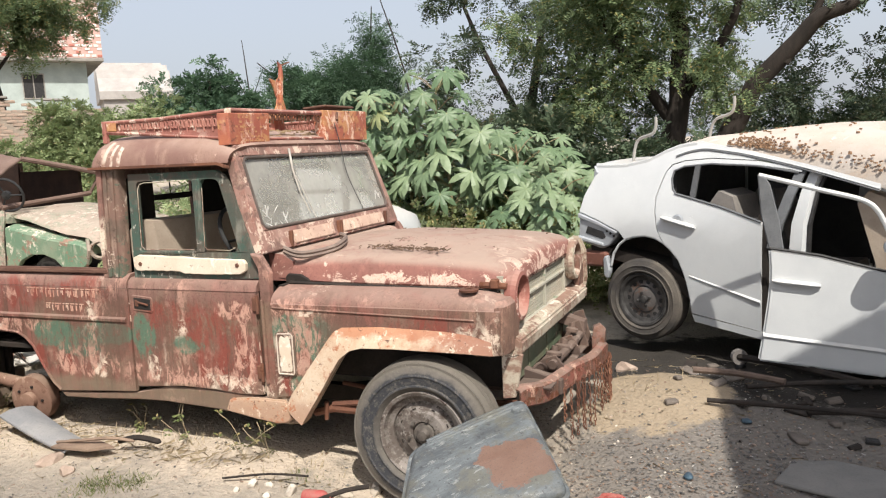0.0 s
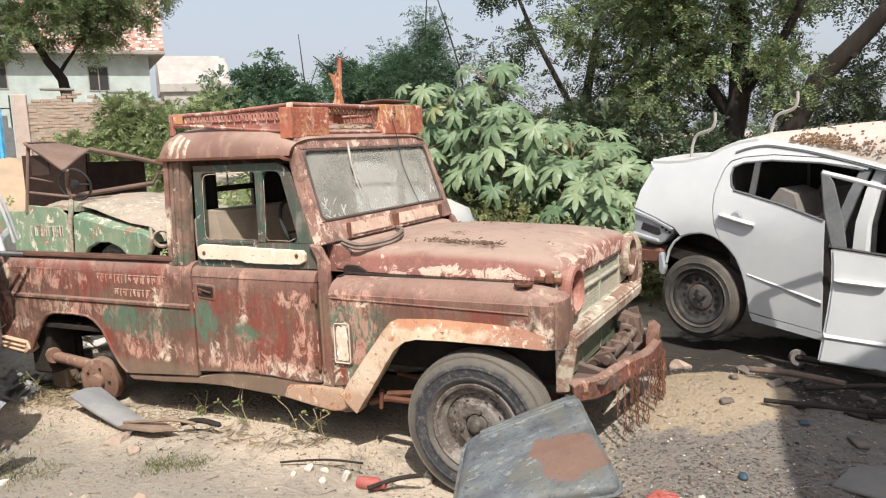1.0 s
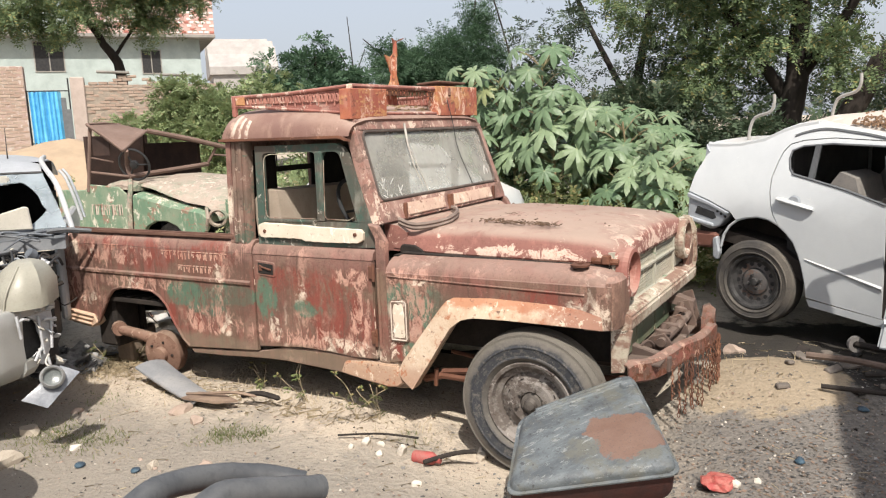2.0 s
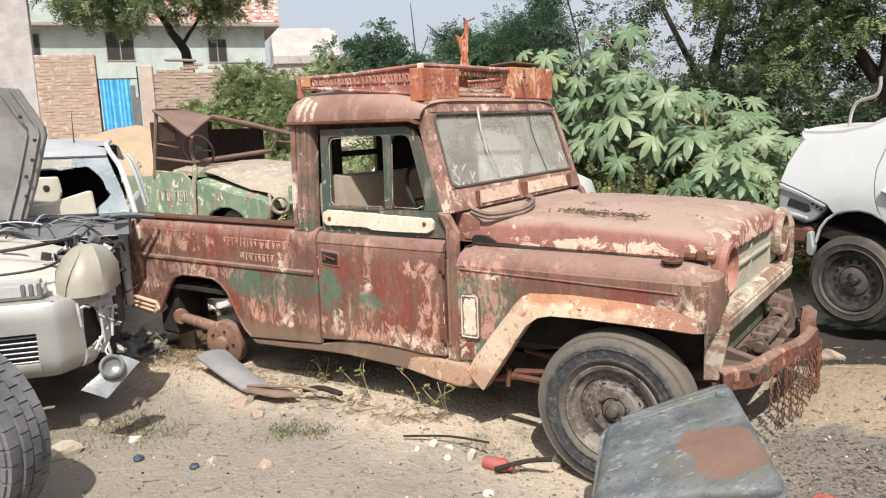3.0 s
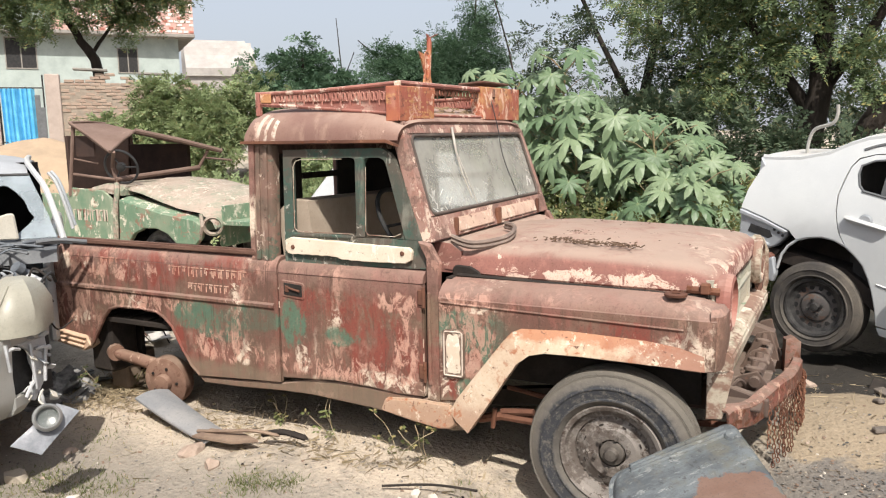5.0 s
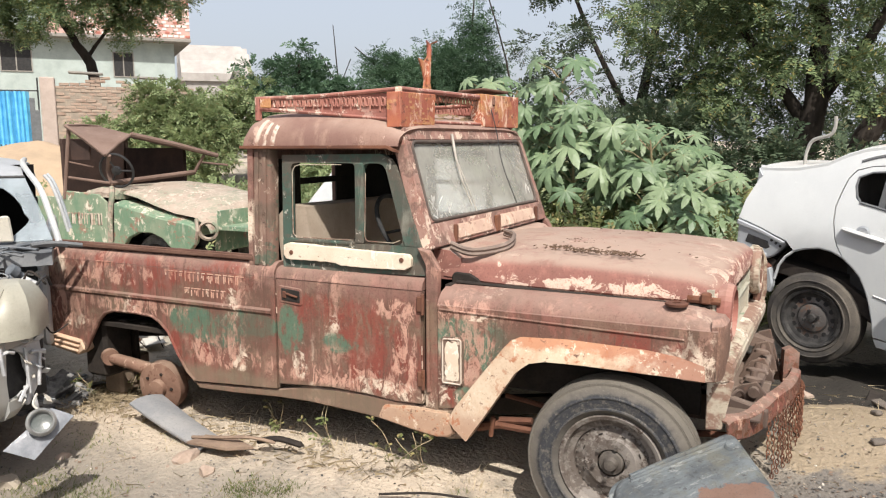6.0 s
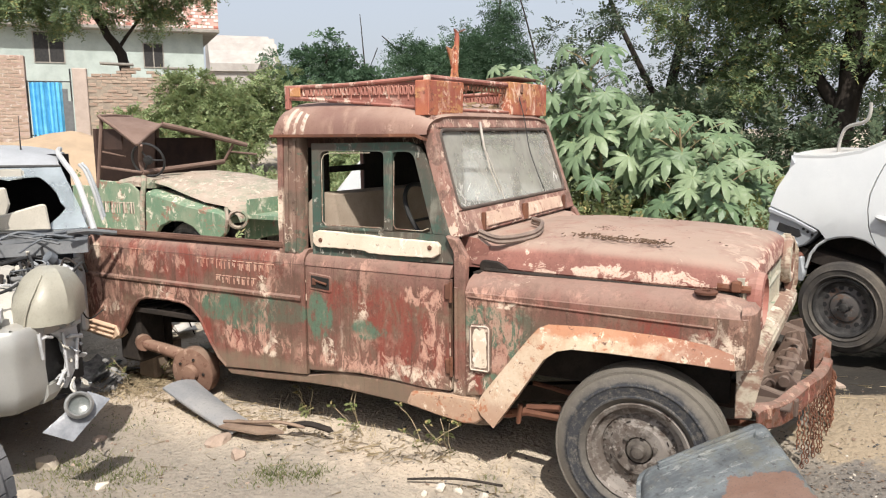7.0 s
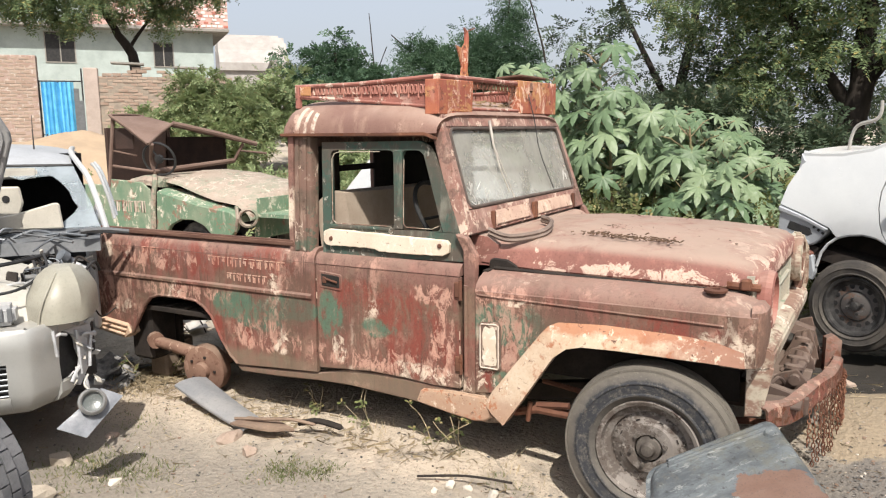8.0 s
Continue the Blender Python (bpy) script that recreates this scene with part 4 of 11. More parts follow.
        rings.append(ring)
    loft(bm, rings)
    for v in bm.verts:
        v.co.z += 0.006 * noise.noise(v.co * 3.0)
    part("hood", bm, HOOD, car, "dull maroon hood with chipped lower edge and dead leaves", 35)
    bm = B()
    rnd = random.Random(5)
    for cx, cy, n, s in ((1.35, 0.73, 120, 0.065), (1.31, 0.38, 35, 0.05), (1.46, 0.35, 50, 0.055), (1.60, 0.34, 60, 0.05), (1.60, 0.80, 40, 0.09), (1.78, 0.86, 34, 0.11), (1.45, 0.85, 80, 0.32)):
        for _ in range(n):
            x, y = rnd.gauss(cx, s), rnd.gauss(cy, s * 0.8)
            if 0.9 < x < 1.98 and 0.25 < y < 1.45:
                l = rnd.uniform(0.004, 0.013)
                top = np.interp(x, (0.8, 1.1, 1.4, 1.7, 1.92, 2.01), (1.06, 1.085, 1.082, 1.072, 1.052, 1.035))
                box(bm, (-l, -l * 0.35, -0.0015), (l, l * 0.35, 0.002), pose(x, y, top + 0.004, rnd.uniform(-20, 20), rnd.uniform(-20, 20), rnd.uniform(0, 180)))
    tagged(part("dead_leaves", bm, plain("dead_leaf", (0.07, 0.045, 0.03), (0.13, 0.08, 0.05), 20, 0.9)), "dry dead leaves and twigs lying on the hood", "leaves", kind="stuff")
    bm = B()
    tube(bm, [(0.875, 0.155, 0.925), (2.02, 0.165, 0.905)], 0.010, 6)
    prism(bm, [(0.845, 0.915), (0.96, 0.912), (1.0, 0.918), (0.985, 0.945), (0.94, 0.968), (0.865, 0.972), (0.845, 0.955)], "y", 0.158, 0.175, bev=0.006)
    part("hood_gap", bm, DARKSTEEL, car)

    # front fenders
    for far in (False, True):
        bm = B()
        side = [(0.848, 0.345), (0.95, 0.36), (1.01, 0.245), (1.05, 0.30), (1.11, 0.375), (1.18, 0.48), (1.25, 0.585), (1.31, 0.632), (1.38, 0.650), (1.55, 0.655), (1.75, 0.658), (1.89, 0.657), (1.945, 0.632), (2.02, 0.632), (2.07, 0.64), (2.075, 0.845), (0.848, 0.845)]
        prism(bm, side, "y", 0.0, 0.02, bev=0.004)
        rings = []
        for x, e in ((0.848, 0.0), (1.0, 0.0), (1.5, 0.0), (1.9, 0.004), (2.0, 0.012), (2.06, 0.035), (2.075, 0.05)):
            ring = [(x, 0.26, 0.915 - e), (x, 0.14, 0.917 - e), (x, 0.09, 0.912 - e), (x, 0.045, 0.895 - e), (x, 0.012, 0.865 - e * 0.5), (x, 0.0, 0.835), (x, 0.03, 0.835), (x, 0.26, 0.88 - e)]
            rings.append(ring)
        loft(bm, rings)
        # front face of the fender with its rounded corner
        rings = []
        for z, e in ((0.635, 0.01), (0.75, 0.0), (0.86, 0.0), (0.885, 0.02)):
            rings.append([(2.05, 0.0 + e, z), (2.085 - e, 0.02 + e, z), (2.098 - e, 0.06, z), (2.10 - e, 0.12, z), (2.10 - e, 0.215, z), (2.06, 0.215, z), (2.05, 0.05, z)])
        loft(bm, rings)
        tube(bm, [(0.86, -0.001, 0.822), (1.95, -0.001, 0.798)], 0.006, 6)
        fen = part("fender", mirror_y(bm) if far else bm, FENDER, car, "" if far else "front fender with peeling maroon, cream and green paint", 35)
        bm = B()
        outer = [(0.90, 0.30), (0.94, 0.37), (1.06, 0.525), (1.175, 0.672), (1.215, 0.715), (1.26, 0.737), (1.47, 0.749), (1.80, 0.742), (1.93, 0.728), (2.03, 0.70)]
        inner = [(1.01, 0.225), (1.05, 0.285), (1.11, 0.372), (1.18, 0.478), (1.25, 0.583), (1.31, 0.63), (1.38, 0.648), (1.55, 0.653), (1.90, 0.645), (2.035, 0.637)]
        t = bmesh.new()
        o = [t.verts.new((x, -0.004, z)) for x, z in outer]
        m2 = [t.verts.new((x * 0.6 + a * 0.4, -0.030 * min(1, (2.06 - x) * 3.2), z * 0.6 + b * 0.4)) for (x, z), (a, b) in zip(outer, inner)]
        i2 = [t.verts.new((x, -0.040 * min(1, (2.06 - x) * 3.2), z)) for x, z in inner]
        i3 = [t.verts.new((x, 0.03, z + 0.004)) for x, z in inner]
        for r0, r1 in ((o, m2), (m2, i2), (i2, i3)):
            for k in range(len(outer) - 1):
                t.faces.new((r0[k], r0[k + 1], r1[k + 1], r1[k]))
        merge(bm, t)
        part("wheel_arch", mirror_y(bm) if far else bm, ARCH, fen, "" if far else "cream wheel arch edge eaten by orange rust", 50)
        if not far:
            bm = B()
            prism(bm, [(0.872, 0.480), (0.885, 0.468), (0.975, 0.470), (0.985, 0.480), (0.985, 0.690), (0.970, 0.702), (0.882, 0.698), (0.872, 0.685)], "y", -0.014, 0.002, bev=0.006, seg=2)
            vent = part("side_vent", bm, PILLAR, fen, "vent cover with white paint flaking off rust")
            bm = B()
            ring = [(0.882, -0.0145, 0.490), (0.884, -0.0145, 0.482), (0.970, -0.0145, 0.482), (0.975, -0.0145, 0.490), (0.975, -0.0145, 0.684), (0.966, -0.0145, 0.692), (0.888, -0.0145, 0.689), (0.882, -0.0145, 0.680)]
            tube(bm, ring + ring[:1], 0.0042, 6)
            part("vent_lip", bm, STRIPE, vent)
            bm = B()
            jag = random.Random(12)
            edge = [(0.892, z) for z in np.arange(0.497, 0.67, 0.016)] + [(x, 0.676) for x in np.arange(0.90, 0.96, 0.015)] + [(0.965, z) for z in np.arange(0.66, 0.495, -0.016)] + [(x, 0.496) for x in np.arange(0.955, 0.90, -0.015)]
            prism(bm, [(x + (jag.uniform(0, 0.017) if x < 0.90 else jag.uniform(-0.006, 0.002)), z + jag.uniform(-0.005, 0.005)) for x, z in edge], "y", -0.0165, -0.012)
            part("vent_paint", bm, VENTWHITE, vent, "flaking white paint")
            bm = B()
            lathe(bm, [(0.020, 0.0), (0.045, 0.0), (0.047, 0.010), (0.030, 0.014), (0.018, 0.012), (0.018, 0.0)], 20, pose(1.90, 0.085, 0.918, 90))
            part("lamp_base", bm, RUST, fen, "rusty ring on top of the fender")
            bm = B()
            tube(bm, [(1.93, 0.16, 0.935), (2.06, 0.17, 0.93)], 0.016)
            box(bm, (1.985, 0.135, 0.92), (2.025, 0.175, 0.965), bev=0.006)
            part("hood_latch", bm, RUST, car)

    # nose: grille, lamps, apron
    bm = B()
    box(bm, (2.00, 0.20, 0.60), (2.03, 1.50, 0.97))
    part("nose_panel", bm, GRILLE, car)
    gr = new("grille")
    gr.parent = car
    bm = B()
    for y in np.arange(0.44, 1.27, 0.0165):
        box(bm, (2.040, y, 0.70), (2.044, y + 0.004, 0.965))
    for z in np.arange(0.70, 0.97, 0.0165):
        box(bm, (2.039, 0.44, z), (2.0435, 1.265, z + 0.004))
    tagged(part("mesh", bm, GRILLE, gr, "pale dusty wire mesh"), kind="stuff")
    bm = B()
    for y in (0.425, 0.845, 1.265):
        box(bm, (2.035, y - 0.008, 0.69), (2.058, y + 0.008, 0.972), bev=0.003)
    for z in (0.69, 0.825, 0.968):
        box(bm, (2.036, 0.42, z - 0.008), (2.060, 1.28, z + 0.008), bev=0.003)
    part("grille_frame", bm, GRILLE, gr)
    bm = B()
    box(bm, (2.034, 0.44, 0.70), (2.038, 1.265, 0.965))
    part("grille_back", bm, plain("dusty_grille_back", (0.22, 0.21, 0.15), (0.30, 0.27, 0.2), 14, 0.9), gr)
    for y in (0.28, 1.42):
        lamp = new("headlamp")
        lamp.parent = car
        bm = B()
        lathe(bm, [(0.088, 0.03), (0.118, 0.03), (0.125, 0.0), (0.118, -0.025), (0.100, -0.03), (0.096, -0.015), (0.088, 0.03)], 32, pose(2.075, y, 0.865, 0, 0, 90))
        part("lamp_ring", bm, REDPAINT if y < 1 else BEAM, lamp, "chipped round lamp ring")
        bm = B()
        lathe(bm, [(0.001, 0.075), (0.05, 0.06), (0.085, 0.02), (0.10, -0.01), (0.102, -0.008), (0.088, 0.03), (0.001, 0.085)], 32, pose(2.065, y, 0.865, 0, 0, 90))
        part("lamp_bowl", bm, RUST, lamp, "empty rusty lamp bowl", 40)
    bm = B()
    for y0, y1 in ((0.17, 0.42), (1.28, 1.60)):
        prism(bm, [(y0, 0.70), (y1, 0.70), (y1, 0.985), (y0, 0.985 if y0 > 1 else 0.94)], "x", 2.02, 2.045, bev=0.01)
    part("lamp_panel", bm, GRILLE, car)
    bm = B()
    prism(bm, [(2.03, 0.70), (2.11, 0.685), (2.125, 0.665), (2.12, 0.60), (2.08, 0.585), (2.03, 0.60)], "y", 0.16, 1.58, bev=0.01, seg=2)
    part("front_beam", bm, BEAM, car, "cream front beam with chipped edges")
    bm = B()
    box(bm, (2.02, 0.25, 0.42), (2.05, 1.45, 0.60), bev=0.006)
    for y in (0.5, 0.85, 1.2):
        box(bm, (2.045, y, 0.43), (2.056, y + 0.02, 0.60), bev=0.003)
    part("apron", bm, worn("green_apron_paint", (0.10, 0.14, 0.085), (0.16, 0.15, 0.10), (0.45, 0.38, 0.28), 0.6, None, 0.6, None, rust_at=0.58), car, "green painted lower front panel")
    # outer edge of the far fender seen past the lamp
    bm = B()
    prism(bm, [(2.02, 0.61), (2.10, 0.62), (2.12, 0.72), (2.115, 0.90), (2.08, 0.985), (2.02, 0.99)], "y", 1.585, 1.63, bev=0.012, seg=2)
    prism(bm, [(2.02, 0.38), (2.085, 0.39), (2.125, 0.60), (2.02, 0.66)], "y", 0.165, 0.19, bev=0.004)
    part("fender_edge", bm, BEAM, car)

    # flaked end of the sill below the arch
    bm = B()
    prism(bm, [(0.52, 0.250), (0.70, 0.222), (0.84, 0.206), (0.90, 0.214), (0.945, 0.245), (0.90, 0.335), (0.72, 0.335), (0.55, 0.318)], "y", -0.010, 0.02, bev=0.008, seg=2)
    part("sill_end", bm, ARCH, car, "", 40)

    # bumper: a bent channel, with winch bits on the frame horns
    bm = B()
    path = smooth_path([(2.115, 0.15, 0), (2.175, 0.28, 0), (2.265, 0.54, 0), (2.325, 0.82, 0), (2.355, 1.04, 0), (2.345, 1.16, 0), (2.28, 1.24, 0)], 5)
    sec = [(0.0, 0.40), (0.0, 0.420), (-0.012, 0.432), (-0.045, 0.434), (-0.045, 0.427), (-0.014, 0.423), (-0.009, 0.40), (-0.009, 0.345), (-0.016, 0.334), (-0.045, 0.332), (-0.045, 0.325), (-0.014, 0.324), (0.0, 0.336)]
    rings = []
    for i, p in enumerate(path):
        d = (path[min(i + 1, len(path) - 1)] - path[max(i - 1, 0)]).normalized()
        nrm = Vector((d.y, -d.x, 0))
        s = 1.0 + 0.1 * math.sin(i * 0.9)
        rings.append([Vector((p.x, p.y, z + 0.01 * math.sin(i * 0.7))) + nrm * (o * s) for o, z in sec])
    loft(bm, rings)
    bump = part("bumper", bm, BUMPER, car, "bent red bumper with flaking paint", 40)
    for y in (0.45, 1.22):
        bm = B()
        prism(bm, [(1.6, 0.33), (2.24, 0.33), (2.24, 0.41), (2.05, 0.46), (1.6, 0.44)], "y", y - 0.025, y + 0.025, bev=0.006)
        part("frame_horn", bm, WINCH, car)
    bm = B()
    tube(bm, [(2.17, 0.52, 0.455), (2.18, 0.85, 0.465), (2.18, 1.16, 0.475)], 0.024, 10)
    part("winch_drum", bm, WINCH, car, "rusty winch drum behind the bumper")
    for y, h, r in ((0.60, 0.50, 0.042), (0.80, 0.485, 0.050), (1.00, 0.53, 0.036)):
        bm = B()
        lathe(bm, [(0.001, -0.015), (r, -0.015), (r, 0.0), (r * 0.8, 0.006), (r * 0.4, 0.01), (r * 0.35, 0.035), (0.001, 0.035)], 16, pose(2.16, y, h, 80, 12 * y, 20))
        part("winch_gear", bm, WINCH, car, smooth=40)
    for y, h in ((0.55, 0.50), (0.90, 0.52), (1.10, 0.56), (1.20, 0.60)):
        bm = B()
        prism(bm, [(2.06, 0.40), (2.23, 0.40), (2.22, 0.45), (2.18, h), (2.12, h - 0.02), (2.09, 0.46)], "y", y, y + 0.012, bev=0.004)
        part("winch_cheek", bm, WINCH, car)
    bm = B()
    loft(bm, [[(2.0 + 0.20 * u, 1.12 + 0.02 * u, 0.60 - 0.06 * u), (2.0 + 0.20 * u, 1.19 + 0.02 * u, 0.605 - 0.06 * u), (2.0 + 0.20 * u, 1.20 + 0.02 * u, 0.55 - 0.06 * u), (2.0 + 0.20 * u, 1.11 + 0.02 * u, 0.55 - 0.06 * u)] for u in (0, 0.5, 1)])
    part("winch_arm", bm, WINCH, car)
    bm = B()
    loft(bm, [[(x, y, 0.47 + e), (x + 0.035, y + 0.02, 0.485 + e), (x + 0.07, y, 0.465 + e), (x + 0.07, y, 0.33), (x, y, 0.33)] for x, y, e in ((2.275, 1.06, -0.02), (2.275, 1.12, 0.045), (2.255, 1.20, 0.035))])
    part("bumper_end", bm, BUMPER, bump, "", 40)
    for x, y, z, l in ((2.10, 0.66, 0.45, 0.10), (2.13, 0.95, 0.47, 0.12), (2.08, 0.45, 0.44, 0.09)):
        bm = B()
        tube(bm, smooth_path([(x, y, z), (x + 0.03, y + l * 0.4, z + 0.03), (x + 0.05, y + l, z - 0.01), (x + 0.02, y + l * 1.3, z - 0.06)], 4), 0.008, 6)
        part("winch_wire", bm, WINCH, car)
    bm = B()
    box(bm, (2.04, 0.30, 0.395), (2.22, 1.35, 0.408), bev=0.003)
    part("bumper_shelf", bm, WINCH, car)
    # chains that hang from the bumper
    rnd = random.Random(11)
    for i in range(22):
        u = 0.30 + 0.69 * i / 21
        k = int(u * (len(path) - 1) * 0.92)
        p = path[k] + (path[min(k + 1, len(path) - 1)] - path[k]) * (u * 5 % 1)
        bm = B()
        length = rnd.uniform(0.25, 0.31) if i % 4 else rnd.uniform(0.14, 0.24)
        n = max(5, int(length / 0.022))
        for j in range(n):
            z = 0.345 - j * 0.022
            c = pose(p.x + 0.012 + rnd.uniform(-0.003, 0.003), p.y + rnd.uniform(-0.003, 0.003), z, 90 if j % 2 else 90, 0, 90 * (j % 2))
            ring = [(0.007 * math.cos(a), 0.0135 * math.sin(a), 0) for a in np.linspace(0, 2 * math.pi, 9)]
            tube(bm, ring, 0.0026, 4, False, c)
        part("chain", bm, RUST, bump)

    # inner wheel wells, engine bay and chassis, near-black with shade in the colour
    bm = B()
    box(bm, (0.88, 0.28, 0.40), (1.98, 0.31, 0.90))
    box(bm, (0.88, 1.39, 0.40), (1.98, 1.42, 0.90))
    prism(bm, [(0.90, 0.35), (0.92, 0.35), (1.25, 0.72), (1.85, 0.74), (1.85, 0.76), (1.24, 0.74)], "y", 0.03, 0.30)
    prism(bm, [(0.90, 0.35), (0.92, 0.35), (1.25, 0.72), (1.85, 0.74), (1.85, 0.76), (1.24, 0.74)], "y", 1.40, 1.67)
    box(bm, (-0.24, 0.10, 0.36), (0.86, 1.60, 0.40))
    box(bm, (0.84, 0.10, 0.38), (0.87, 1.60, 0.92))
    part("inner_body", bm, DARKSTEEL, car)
    bm = B()
    for y in (0.42, 1.25):
        prism(bm, [(-1.85, 0.40), (-1.3, 0.46), (-0.9, 0.46), (-0.6, 0.32), (1.0, 0.29), (1.65, 0.40), (1.65, 0.32), (1.0, 0.20), (-0.6, 0.22), (-0.9, 0.36), (-1.3, 0.36), (-1.85, 0.30)], "y", y, y + 0.06)
    tube(bm, [(1.62, 0.15, 0.235), (1.62, 1.55, 0.255)], 0.045, 10)
    lathe(bm, [(0.02, -0.12), (0.12, -0.06), (0.14, 0), (0.12, 0.06), (0.02, 0.12)], 16, pose(1.62, 1.05, 0.25))
    part("chassis", bm, DARKSTEEL, car)
    bm = B()
    for y in (0.30, 1.34):
        for j in range(4):
            l = 0.55 - j * 0.1
            tube(bm, [(1.62 - l, y, 0.30 + 0.05 - j * 0.012), (1.62, y, 0.285 - j * 0.014), (1.62 + l, y, 0.33 - j * 0.012)], 0.012, 6)
    tube(bm, [(1.0, 0.12, 0.24), (1.12, 0.10, 0.28), (1.30, 0.12, 0.27)], 0.022, 8)
    tube(bm, [(1.08, 0.09, 0.22), (1.10, 0.07, 0.32)], 0.012, 6)
    tube(bm, [(1.12, 0.10, 0.30), (1.28, 0.10, 0.32)], 0.016, 6)
    part("leaf_spring", bm, RUST, car, smooth=40)
    return car


def wheel(name, radius, width, rim_r, tyre_mat, rim_mat, parent, m, block=0.0, count=36):
    """A tyre on a steel rim, whose outer face looks to -y."""
    w = new(name)
    w.parent = parent
    w.matrix_basis = m
    h = width / 2
    bm = B()
    n = 72
    prof = [(rim_r, -h * 0.62), (rim_r + 0.012, -h * 0.80), (rim_r + (radius - rim_r) * 0.18, -h * 0.93), (rim_r + (radius - rim_r) * 0.21, -h * 0.99), (rim_r + (radius - rim_r) * 0.25, -h * 0.99), (rim_r + (radius - rim_r) * 0.28, -h * 0.95), (rim_r + (radius - rim_r) * 0.52, -h * 1.0), (rim_r + (radius - rim_r) * 0.55, -h * 1.04), (rim_r + (radius - rim_r) * 0.58, -h * 1.04), (rim_r + (radius - rim_r) * 0.61, -h * 0.99), (radius - 0.045, -h * 0.95), (radius - 0.014, -h * 0.80), (radius, -h * 0.55), (radius, h * 0.55), (radius - 0.02, h * 0.82), (rim_r + 0.03, h), (rim_r, h * 0.62)]
    lathe(bm, prof, n, closed=True)
    t_ob = part("tyre", bm, tyre_mat, w, smooth=30)
    if block:
        bm = B()
        for k in range(count):
            a = 2 * math.pi * k / count
            w_ = radius * 0.081 * 36 / count
            for row, (y0, y1) in enumerate(((-h * 0.84, -h * 0.42), (-h * 0.34, -0.004), (0.004, h * 0.34), (h * 0.42, h * 0.84))):
                off = (row % 2) * math.pi / count
                rr = radius - (0.014 if row in (0, 3) else 0.004)
                box(bm, (-w_, y0, rr - 0.004), (w_, y1, rr + block), Matrix.Rotation(a + off, 4, "Y"))
            # lugs on the shoulder of a coarse tyre
            if block > 0.01:
                box(bm, (-w_ * 0.8, -h * 0.93, radius - 0.036), (w_ * 0.8, -h * 0.80, radius - 0.016), Matrix.Rotation(a, 4, "Y"))
        tagged(part("tread", bm, tyre_mat, t_ob, "worn tread blocks"), kind="stuff")
    bm = B()
    dish = [(rim_r + 0.008, -h * 0.80), (rim_r + 0.002, -h * 0.86), (rim_r - 0.014, -h * 0.80), (rim_r - 0.024, -h * 0.55), (rim_r - 0.050, -h * 0.45), (rim_r - 0.058, -h * 0.10), (rim_r * 0.66, -h * 0.16), (rim_r * 0.52, -h * 0.48), (rim_r * 0.36, -h * 0.52), (rim_r * 0.30, -h * 0.40), (rim_r * 0.30, h * 0.2), (rim_r - 0.03, h * 0.3), (rim_r, h * 0.5), (rim_r + 0.004, -h * 0.6)]
    lathe(bm, dish, 48, closed=True)
    r_ob = part("rim", bm, rim_mat, w, smooth=35)
    return w, r_ob, h


HUB = plain("greasy_hub", (0.055, 0.046, 0.04), (0.13, 0.115, 0.10), 22, 0.6)


